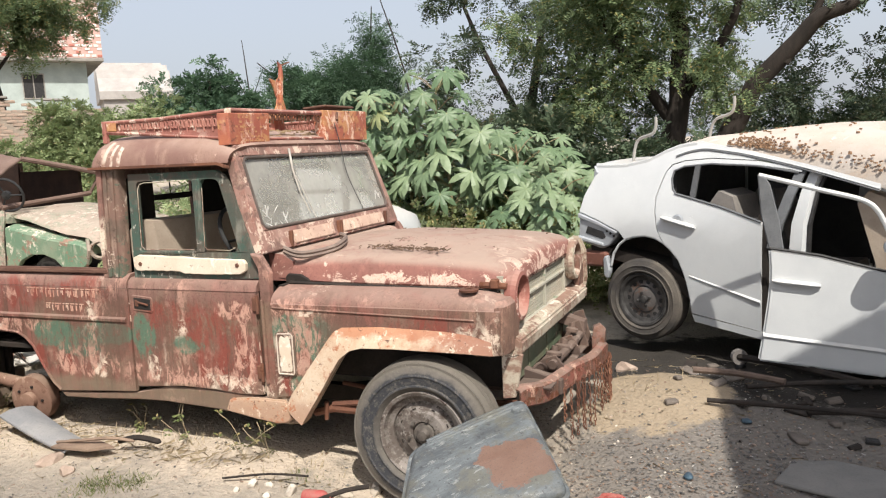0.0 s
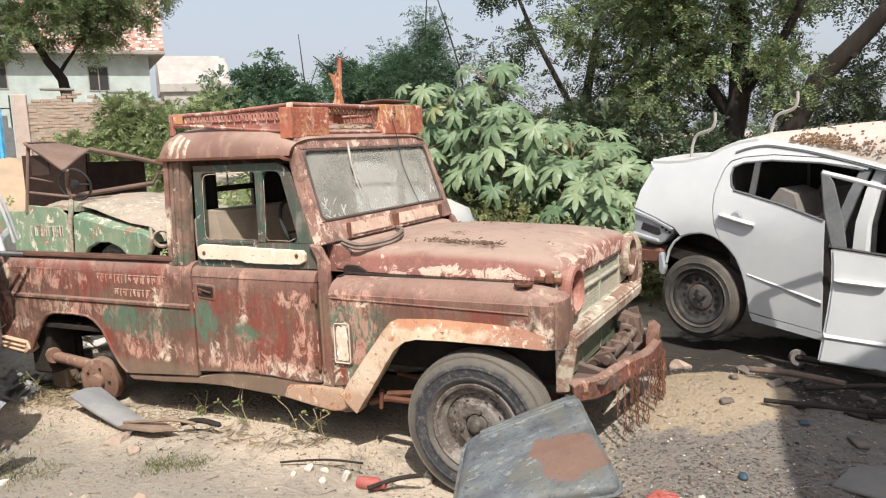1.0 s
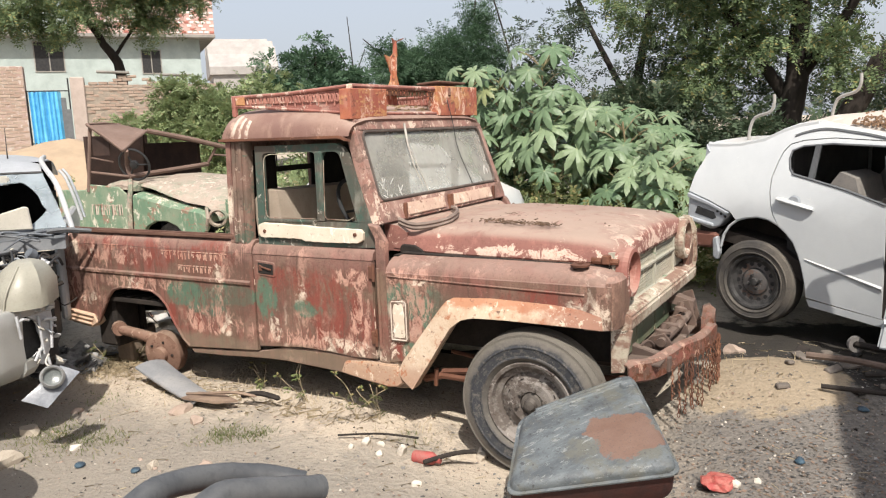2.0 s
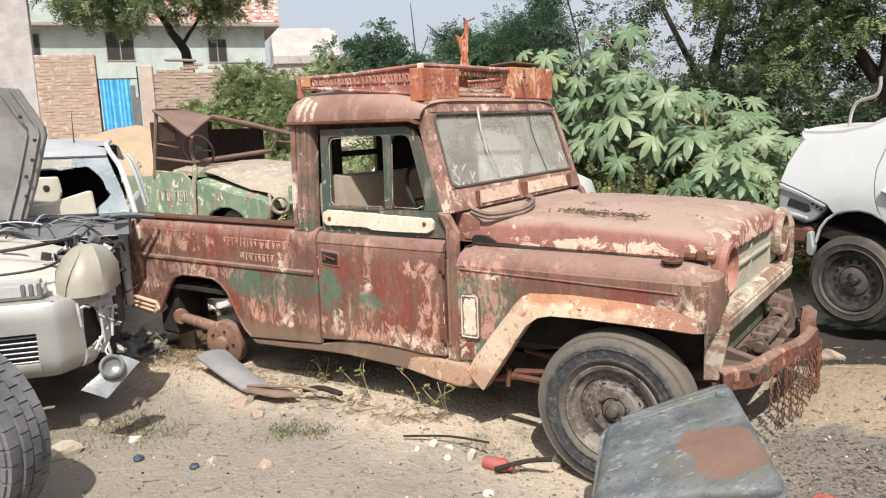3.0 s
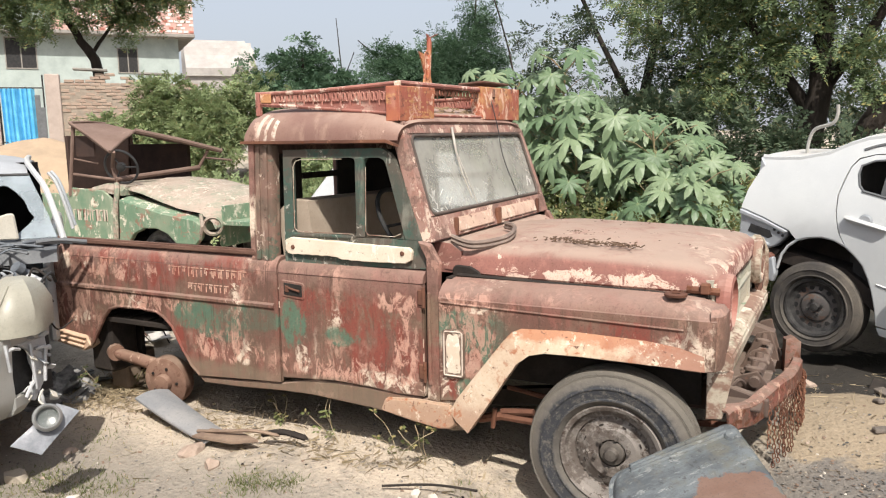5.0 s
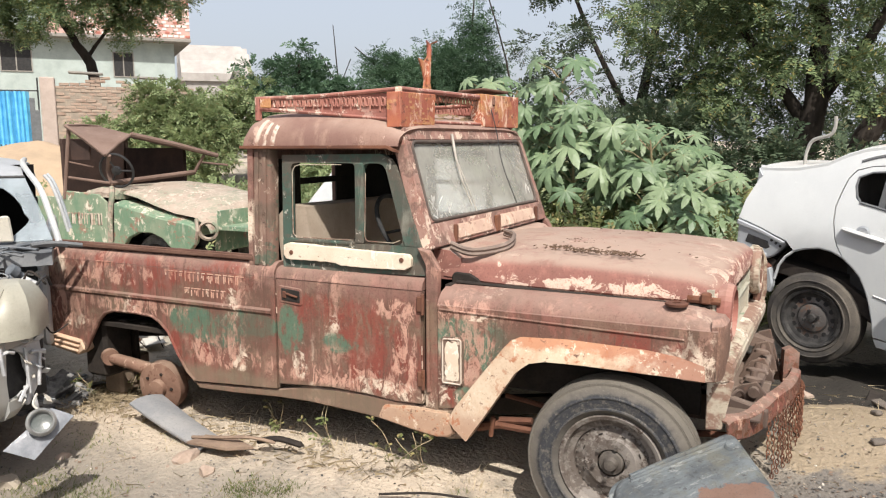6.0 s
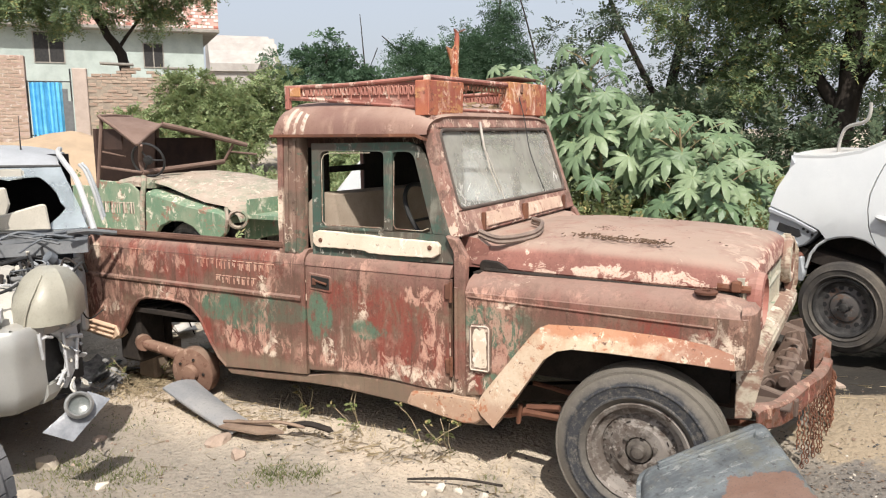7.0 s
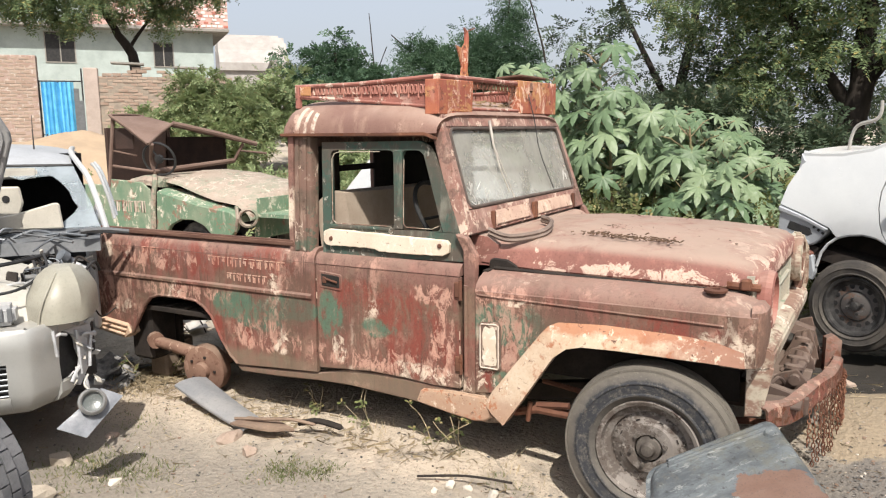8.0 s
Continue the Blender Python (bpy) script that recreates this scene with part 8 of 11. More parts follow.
# ---- tyre standing in front of the stripped car ----
tyre_t = thing("loose_tyre", pose(-0.375, -1.87, 0.37), "worn grey truck tyre standing on the ground", "tyre")
w_, r_, h_ = wheel("tyre_body", 0.40, 0.24, 0.25, plain("grey_dusty_rubber", (0.085, 0.088, 0.095), (0.16, 0.16, 0.165), 6, 0.85, bump=0.3), DARKSTEEL, tyre_t, pose(0, 0, 0, 0, 0, 20), 0.016)


def build_hoses():
    """Bent radiator hoses lying across a trestle close to the walker."""
    duct = plain("grey_black_rubber", (0.050, 0.053, 0.058), (0.095, 0.096, 0.098), 9, 0.5, bump=0.15)
    for pts, r in (([(2.124, -2.64, 1.03), (2.124, -2.575, 1.046), (2.121, -2.49, 1.030), (2.14, -2.419, 1.010), (2.18, -2.364, 0.990), (2.222, -2.337, 0.974)], 0.0215), ([(2.21, -2.576, 1.024), (2.218, -2.524, 1.038), (2.244, -2.462, 1.024), (2.268, -2.408, 1.007), (2.281, -2.364, 0.991)], 0.0215)):
        o = Vector((pts[0][0], pts[0][1], 0.955))
        t = thing("rubber_hose", Matrix.Translation(o), "bent grey-black rubber hose lying across a trestle", "hose", "rubber hoses")
        path = smooth_path([Vector(p) - o for p in pts], 8)
        n = len(path)
        bm = B()
        tube(bm, path, [r * (1 + 0.02 * math.sin(i * 0.9)) for i in range(n)], 20, caps=False)
        tube(bm, path, [r * 0.78] * n, 20, caps=False)
        d = (path[-1] - path[-2]).normalized()
        part("hose_wall", bm, duct, t, smooth=60)
        for i in (9, n - 3):
            bm = B()
            d = (path[i + 1] - path[i]).normalized() * 0.003
            tube(bm, [path[i] - d, path[i] + d], r * 1.035, 20)
            part("hose_rib", bm, duct, t, smooth=60)
        bm = B()
        d = (path[-1] - path[-2]).normalized()
        lathe(bm, [(r * 0.78, 0.0), (r * 1.08, 0.0), (r * 1.08, 0.008), (r * 0.78, 0.008)], 20, Matrix.Translation(path[-1]) @ (-d).to_track_quat("Y", "Z").to_matrix().to_4x4(), closed=True)
        part("hose_lip", bm, duct, t, smooth=50)
        bm = B()
        tube(bm, [path[-4], path[-3]], r * 0.77, 16)
        part("hose_mouth", bm, BLACK, t)
    tr = thing("wooden_trestle", pose(2.19, -2.49, 0.0), "rough wooden trestle with rubber hoses on it", "trestle")
    bm = B()
    box(bm, (-0.10, -0.16, 0.925), (0.13, 0.15, 0.955), bev=0.004)
    part("board", bm, WOOD, tr)
    for x in (-0.07, 0.10):
        for y in (-0.12, 0.11):
            bm = B()
            prism(bm, [(x - 0.02 + 0.3 * x, ground_z(2.19, -2.49) - 0.02), (x + 0.02 + 0.3 * x, ground_z(2.19, -2.49) - 0.02), (x + 0.02, 0.925), (x - 0.02, 0.925)], "y", y - 0.02, y + 0.02, bev=0.003)
            part("leg", bm, WOOD, tr)


build_hoses()


# ---- second old jeep ----
GREENOLD = worn("old_green_paint", (0.13, 0.21, 0.135), (0.20, 0.25, 0.17), (0.60, 0.54, 0.44), 0.56, (0.27, 0.15, 0.11), 0.56, (0.38, 0.37, 0.29), rust=(0.22, 0.11, 0.075), rust_at=0.60, scale=1.5, seed=2.0)
GREYGREEN = worn("faded_hood_paint", (0.27, 0.225, 0.18), (0.33, 0.255, 0.205), (0.55, 0.48, 0.39), 0.54, (0.17, 0.20, 0.14), 0.50, (0.42, 0.36, 0.29), rust=(0.18, 0.095, 0.068), rust_at=0.55, dust=(0.34, 0.285, 0.23), scale=1.8, seed=6.6)
BROWNSHEET = worn("brown_roof_sheet", (0.145, 0.095, 0.075), (0.18, 0.122, 0.098), (0.26, 0.185, 0.15), 0.62, None, 0.7, None, rust_at=0.68, rough=0.85, seed=1.1)


def build_old_jeep():
    o = Vector((-4.6, 3.0, 0.0))
    jeep = thing("old_jeep", pose(*o), "derelict open green jeep with sagging brown roof sheet", "jeep")

    def rel(*p):
        return Vector(p) - o

    y0, y1 = 2.75, 4.15
    # side tub panel
    bm = B()
    prism(bm, [(-5.95, 0.45), (-4.66, 0.45), (-4.62, 0.72), (-4.66, 0.96), (-4.78, 1.04), (-5.30, 1.07), (-5.40, 1.0), (-5.95, 1.0)], "y", y0, y0 + 0.03, bev=0.008)
    bm.transform(Matrix.Translation(-o))
    tub = part("tub_side", bm, GREENOLD, jeep, "green side panel with flaking cream paint")
    bm = B()
    rnd = random.Random(6)
    x = -5.30
    while x < -4.76:
        w = rnd.uniform(0.02, 0.05)
        box(bm, (x, y0 - 0.004, 0.70), (x + 0.012, y0 + 0.002, 0.82))
        box(bm, (x, y0 - 0.004, rnd.choice((0.70, 0.76, 0.81))), (x + w, y0 + 0.002, rnd.choice((0.825, 0.83))))if rnd.random() < 0.4 else box(bm, (x, y0 - 0.004, 0.812), (x + w, y0 + 0.002, 0.826))
        x += w + 0.015
    bm.transform(Matrix.Translation(-o))
    tagged(part("lettering", bm, STRIPE, tub, "worn illegible lettering"), kind="stuff")
    bm = B()
    prism(bm, [(-6.4, 0.45), (-3.6, 0.45), (-3.6, 1.0), (-6.4, 1.0)], "y", y1 - 0.03, y1)
    box(bm, (-6.4, y0, 0.42), (-3.6, y1, 0.47))
    box(bm, (-5.0, y0 + 0.05, 0.45), (-4.95, y1, 1.0))
    bm.transform(Matrix.Translation(-o))
    part("tub_floor", bm, DARKSTEEL, jeep)
    # fender with wheel opening
    bm = B()
    prism(bm, [(-4.56, 0.45), (-4.48, 0.42)] + [(-4.42, 0.46), (-4.32, 0.58), (-4.16, 0.645), (-3.98, 0.65), (-3.82, 0.60), (-3.70, 0.50)] + [(-3.42, 0.50), (-3.34, 0.58), (-3.32, 0.70), (-3.42, 0.76), (-3.9, 0.82), (-4.52, 0.95)], "y", y0 - 0.02, y0 + 0.04, bev=0.01)
    loft(bm, [[(x, y0 - 0.02, z - 0.05), (x, y0, z), (x, y0 + 0.10, z + 0.03), (x, y0 + 0.25, z + 0.03), (x, y0 + 0.25, z - 0.05)] for x, z in ((-4.52, 0.95), (-3.95, 0.84), (-3.5, 0.77), (-3.32, 0.70))])
    bm.transform(Matrix.Translation(-o))
    part("fender", bm, GREENOLD, jeep, "", 40)
    bm = B()
    tube(bm, smooth_path([(-4.59, y0 - 0.03, 0.44), (-4.57, y0 - 0.03, 0.80), (-4.56, y0, 1.02), (-4.60, y0 + 0.04, 1.12)]), 0.03, 8)
    bm.transform(Matrix.Translation(-o))
    part("cowl_post", bm, GREYGREEN, jeep, "bent cowl post with flaked cream paint")
    bm = B()
    loft(bm, [[(x, y0 + 0.02, z), (x, y0 + 0.08, z + 0.05), (x, y1 - 0.1, z + 0.06), (x, y1 - 0.1, z - 0.06), (x, y0 + 0.02, z - 0.05)] for x, z in ((-5.05, 1.02), (-4.8, 1.07), (-4.5, 1.04))])
    bm.transform(Matrix.Translation(-o))
    part("cowl", bm, GREYGREEN, jeep, "", 30)
    # hood
    bm = B()
    rings = []
    for x, zt in ((-4.55, 1.13), (-4.3, 1.115), (-4.0, 1.08), (-3.7, 1.04), (-3.4, 1.0), (-3.22, 0.95), (-3.18, 0.89)):
        e = (x + 4.55) * 0.05
        n_ = 0.07 + 0.13 * (x + 4.55) / 1.35
        rings.append([(x, y0 + 0.10 - e, zt - n_), (x, y0 + 0.12 - e, zt - n_ + 0.025), (x, y0 + 0.32, zt - n_ * 0.25), (x, y0 + 0.50, zt + 0.005), (x, 3.45, zt + 0.03), (x, y1 - 0.3, zt + 0.03), (x, y1 - 0.15, zt - 0.05), (x, y1 - 0.14, zt - 0.10), (x, 3.45, zt - 0.03), (x, y0 + 0.34, zt - n_ * 0.25 - 0.05)])
    loft(bm, rings)
    for v in bm.verts:
        v.co.z += 0.045 * noise.noise(v.co * 2.7) - 0.01
    bm.transform(Matrix.Translation(-o))
    part("hood", bm, GREYGREEN, jeep, "faded grey-green hood, rusty and bent", 40)
    # nose with broken lamp
    bm = B()
    box(bm, (-3.36, y0 + 0.25, 0.45), (-3.28, y1 - 0.1, 0.86), bev=0.02)
    bm.transform(Matrix.Translation(-o))
    part("nose", bm, GREENOLD, jeep)
    bm = B()
    box(bm, (-4.5, y0 + 0.34, 0.45), (-3.36, y0 + 0.38, 0.88))
    bm.transform(Matrix.Translation(-o))
    part("inner_wing", bm, BLACK, jeep)
    bm = B()
    lathe(bm, [(0.07, 0), (0.10, 0.0), (0.105, -0.04), (0.085, -0.05), (0.07, -0.01)], 20, Matrix.Translation(rel(-3.26, y0 + 0.08, 0.70)) @ pose(0, 0, 0, 0, 0, 40), closed=True)
    tube(bm, [rel(-3.36, y0 + 0.02, 0.82), rel(-3.31, y0 - 0.02, 0.70), rel(-3.37, y0, 0.56)], 0.02, 6)
    part("lamp_ring", bm, GREYGREEN, jeep, "broken rusty lamp ring")
    # open toolbox in front
    bm = B()
    box(bm, (-3.20, y0 + 0.15, 0.70), (-2.7, y0 + 0.65, 0.74))
    box(bm, (-3.18, y0 + 0.64, 0.74), (-2.7, y0 + 0.67, 0.98))
    box(bm, (-3.20, y0 + 0.15, 0.74), (-3.17, y0 + 0.65, 0.9))
    bm.transform(Matrix.Translation(-o))
    part("open_box", bm, GREENOLD, jeep, "open green sheet metal box")
    # windscreen bottom bar
    bm = B()
    tube(bm, [(-4.68, y0 + 0.1, 1.16), (-4.62, y1 - 0.1, 1.24)], 0.03, 8)
    bm.transform(Matrix.Translation(-o))
    part("windscreen_bar", bm, BROWNSHEET, jeep)
    for pts, r in (([(-4.72, y0 + 0.15, 1.1), (-4.74, y0 + 0.12, 1.3), (-4.60, y0 + 0.03, 1.47)], 0.022), ([(-4.62, y1 - 0.1, 1.24), (-4.50, y1 - 0.05, 1.45)], 0.02), ([(-5.33, y0, 0.98), (-5.22, y0 + 0.03, 1.76)], 0.022), ([(-5.28, y0 + 0.03, 1.22), (-4.68, y0 + 0.1, 1.16)], 0.016), ([(-5.30, y0 + 0.03, 1.40), (-4.95, y0 + 0.1, 1.34)], 0.010), ([(-5.9, y1, 0.98), (-5.9, y1, 1.66)], 0.022), ([(-4.55, y1 - 0.05, 1.36), (-3.9, y1 - 0.3, 1.34)], 0.012)):
        bm = B()
        tube(bm, pts, r, 8)
        bm.transform(Matrix.Translation(-o))
        part("roof_frame", bm, BROWNSHEET, jeep)
    # sagging roof sheet
    bm = B()
    A, Bp, R0, R1, C, D = (rel(-5.21, y0 - 0.02, 1.80), rel(-4.60, y0 - 0.02, 1.475), rel(-5.40, 3.35, 1.80), rel(-4.78, 3.25, 1.70), rel(-4.42, y1 + 0.1, 1.44), rel(-5.95, y1 + 0.05, 1.70))
    t = bmesh.new()
    vs = [t.verts.new(p) for p in (A, Bp, R1, R0, C, D)]
    t.faces.new((vs[0], vs[1], vs[2], vs[3]))
    t.faces.new((vs[3], vs[2], vs[4], vs[5]))
    bmesh.ops.subdivide_edges(t, edges=t.edges[:], cuts=4, use_grid_fill=True)
    for v in t.verts:
        v.co.z += 0.015 * noise.noise(v.co * 3)
    bmesh.ops.solidify(t, geom=t.faces[:], thickness=0.02)
    merge(bm, t)
    part("roof_sheet", bm, BROWNSHEET, jeep, "sagging brown roof sheet")
    bm = B()
    for p, q, r in ((A, Bp, 0.016), (R1, C, 0.030), (Bp, R1, 0.018), (A, R0, 0.014)):
        tube(bm, [p, p.lerp(q, 0.5) + Vector((0, 0, 0.012)), q], r, 8)
    part("sheet_hem", bm, BROWNSHEET, jeep, "rolled hem of the roof sheet")
    dark = plain("dark_brown_sheet", (0.035, 0.022, 0.018), (0.055, 0.032, 0.025), 6, 0.9)
    for lo, hi in (((-5.95, 3.2, 1.0), (-5.9, y1, 1.66)), ((-5.88, y1 - 0.05, 1.02), (-4.85, y1, 1.54)), ((-5.22, y0 + 0.04, 1.42), (-4.92, y0 + 0.06, 1.64))):
        bm = B()
        box(bm, lo, hi)
        bm.transform(Matrix.Translation(-o))
        part("back_panel", bm, dark, jeep)
    m = Matrix.Translation(rel(-4.60, y0 + 0.12, 1.30)) @ pose(0, 0, 0, 20, 30, 30)
    sw = new("steering_wheel")
    sw.parent = jeep
    bm = B()
    tube(bm, [(0.19 * math.cos(a), 0, 0.19 * math.sin(a)) for a in np.linspace(0, 2 * math.pi, 29)], 0.014, 6, m=m)
    part("steering_rim", bm, BLACK, sw)
    bm = B()
    for a in (30, 150, 270):
        tube(bm, [(0, 0, 0), (0.18 * math.cos(radians(a)), 0, 0.18 * math.sin(radians(a)))], 0.01, 6, m=m)
    lathe(bm, [(0.001, -0.03), (0.05, -0.02), (0.05, 0.02), (0.001, 0.02)], 12, m)
    part("steering_hub", bm, BLACK, sw)
    w2, r2, h2 = wheel("wheel", 0.32, 0.18, 0.19, RUBBER, DARKSTEEL, jeep, Matrix.Translation(rel(-4.05, y0 + 0.19, 0.30)))
    for p in ((-4.05, y1 - 0.16, 0.30), (-6.1, y0 + 0.16, 0.32), (-6.1, y1 - 0.16, 0.32)):
        c = copy_thing(w2, Matrix.Translation(rel(*p)))
        c.parent = jeep


build_old_jeep()


# ---- white car behind the pickup ----
def build_white_car():
    o = Vector((-0.7, 3.1, 0.0))
    car = thing("white_car", pose(*o), "low white car parked behind the pickup", "car")
    bm = B()
    rings = []
    for x, lo, hi, w in ((-2.35, 0.45, 0.70, 0.55), (-2.25, 0.32, 0.82, 0.66), (-1.98, 0.28, 0.95, 0.70), (-1.78, 0.27, 1.08, 0.69), (-1.52, 0.27, 1.41, 0.63), (-1.40, 0.27, 1.44, 0.62), (-1.0, 0.27, 1.46, 0.62), (-0.72, 0.27, 1.42, 0.63), (-0.38, 0.27, 1.12, 0.67), (-0.10, 0.28, 1.06, 0.69), (0.04, 0.32, 1.0, 0.67), (0.12, 0.45, 0.82, 0.58)):
        ring = []
        for a in range(16):
            t_ = 2 * math.pi * a / 16
            cx, cz = math.cos(t_), math.sin(t_)
            ring.append((x - o.x, math.copysign(abs(cx) ** 0.5, cx) * w, (lo + hi) / 2 + math.copysign(abs(cz) ** 0.45, cz) * (hi - lo) / 2))
        rings.append(ring)
    loft(bm, rings)
    part("body", bm, WHITE, car, "", 50)
    for s in (-1, 1):
        bm = B()
        prism(bm, [(-0.55, 1.06), (0.18, 1.04), (0.0, 1.33), (-0.50, 1.36)], "y", s * 0.61 - 0.02, s * 0.61 + 0.02)
        part("side_window", bm, BLACK, car)
    w, r, h = wheel("wheel", 0.28, 0.17, 0.18, RUBBER, STEELRIM, car, pose(-0.85, -0.60, 0.28))
    for p in ((0.45, -0.60, 0.28), (-0.85, 0.60, 0.28), (0.45, 0.60, 0.28)):
        c = copy_thing(w, pose(*p))
        c.parent = car


build_white_car()


# ---- plants ----
def leaf_material(name, a, b, dry=None, rough=0.55, thin=0.35):
    k = Mat(name, rough, spec=0.25)
    r = k.island()
    c = k.mix(r, a, b)
    if dry:
        c = k.mix(k.step(r, 0.86, 0.97), c, dry)
    c = k.mix(k.step(k.noise(1.1, 4), 0.35, 0.68), c, k.mix(0.5, c, tuple(v * 0.55 for v in a)))
    k.color(c)
    tr = k.nt.nodes.new("ShaderNodeBsdfTranslucent")
    k.link(c, tr.inputs[0])
    mx = k.nt.nodes.new("ShaderNodeMixShader")
    mx.inputs[0].default_value = thin
    k.link(k.p.outputs[0], mx.inputs[1])
    k.link(tr.outputs[0], mx.inputs[2])
    k.link(mx.outputs[0], k.nt.nodes["Material Output"].inputs[0])
    return k.m


ACACIA = leaf_material("acacia_leaf", (0.060, 0.090, 0.055), (0.125, 0.165, 0.095), (0.20, 0.19, 0.11), thin=0.22)
NEEM = leaf_material("neem_leaf", (0.105, 0.155, 0.072), (0.225, 0.285, 0.135), (0.33, 0.28, 0.10), thin=0.28)
DARKLEAF = leaf_material("dark_leaf", (0.060, 0.115, 0.065), (0.115, 0.185, 0.105), thin=0.25)
BUSH = leaf_material("bush_leaf", (0.22, 0.285, 0.13), (0.33, 0.39, 0.20), (0.33, 0.29, 0.15))
WEED = leaf_material("weed_leaf", (0.13, 0.165, 0.060), (0.235, 0.235, 0.10), (0.36, 0.29, 0.14))
STRAW = leaf_material("dry_straw", (0.34, 0.275, 0.175), (0.44, 0.365, 0.245), (0.22, 0.165, 0.10), 0.9, 0.1)
BARK = plain("dark_bark", (0.020, 0.016, 0.013), (0.042, 0.033, 0.027), 7, 0.95, bump=0.7, stretch=(1, 1, 0.25))


def leaflets(centres, dirs, size, rng, per=14, spread=0.16, slim=0.42):
    """Small leaves set in two rows along sprigs that start at the centres."""
    n = len(centres)
    t = (np.arange(per) // 2 + 0.5) / (per / 2)
    side = np.where(np.arange(per) % 2, 1.0, -1.0)
    up = rng.normal(size=(n, 3)) * 0.5 + np.array((0, 0, 1.0))
    d = dirs / np.linalg.norm(dirs, axis=1, keepdims=True)
    s = np.cross(d, up)
    s /= np.linalg.norm(s, axis=1, keepdims=True) + 1e-6
    nn = np.cross(s, d)
    length = spread * rng.uniform(0.7, 1.3, (n, 1, 1))
    base = centres[:, None, :] + d[:, None, :] * length * t[None, :, None] - np.array((0, 0, 0.25)) * length * (t ** 2)[None, :, None]
    out = s[:, None, :] * side[None, :, None] + d[:, None, :] * 0.45 + rng.normal(size=(n, per, 3)) * 0.25
    out /= np.linalg.norm(out, axis=2, keepdims=True)
    L = size * rng.uniform(0.7, 1.3, (n, per, 1))
    wide = np.cross(out, nn[:, None, :])
    wide /= np.linalg.norm(wide, axis=2, keepdims=True) + 1e-6
    tip = base + out * L
    mid = base + out * L * 0.5
    a, b = mid + wide * L * slim * 0.5, mid - wide * L * slim * 0.5
    verts = np.stack((base, a, tip, b), axis=2).reshape(-1, 3)
    faces = np.arange(len(verts)).reshape(-1, 4)
    return verts, faces


def clumped_points(blobs, count, rng):
    """Sprig starts gathered in many small clumps inside the blobs, with gaps between the clumps."""
    w = np.array([b[3] * b[4] + b[3] * b[5] + b[4] * b[5] for b in blobs])
    m = max(count // 34, 8)
    pick = rng.choice(len(blobs), m, p=w / w.sum())
    b = np.array(blobs)[pick]
    v = rng.normal(size=(m, 3))
    v /= np.linalg.norm(v, axis=1, keepdims=True)
    centre = b[:, :3] + v * b[:, 3:] * (rng.uniform(0.15, 1.05, m) ** 0.6)[:, None]
    size = rng.uniform(0.07, 0.19, m) * np.minimum(1.6, b[:, 3:].mean(1) + 0.3)
    of = rng.integers(0, m, count)
    e = rng.normal(size=(count, 3))
    p = centre[of] + e * (size[of, None] * np.array((1.0, 1.0, 0.62)))
    d = e + v[of] * 0.6 + np.array((0, 0, -0.2))
    return p, d


def tree(name, label, foot, limbs, blobs, count, size, mat, seed, category="tree", per=14, spread=0.2, slim=0.42):
    o = Vector(foot)
    t = thing(name, Matrix.Translation(o), label, category)
    rng = np.random.default_rng(seed)
    first = True
    for pts, r in limbs:
        bm = B()
        path = smooth_path([Vector(p) - o for p in pts], 4)
        rs = [r * (1 - 0.75 * i / (len(path) - 1)) for i in range(len(path))] if len(pts) > 2 else r
        path = [p + Vector((noise.noise(p * 1.7), noise.noise(p * 1.7 + Vector((9, 0, 0))), 0)) * r * 0.5 for p in path]
        tube(bm, path, rs, 9)
        part("trunk" if first else "limb", bm, BARK, t, smooth=60)
        first = False
    p, d = clumped_points(blobs, count, rng)
    p = p - np.array(o)
    keep = p[:, 2] > 0.05 - o.z
    v, f = leaflets(p[keep], d[keep], size, rng, per, spread, slim)
    np_mesh("crown", v, f, mat, t)
    return t


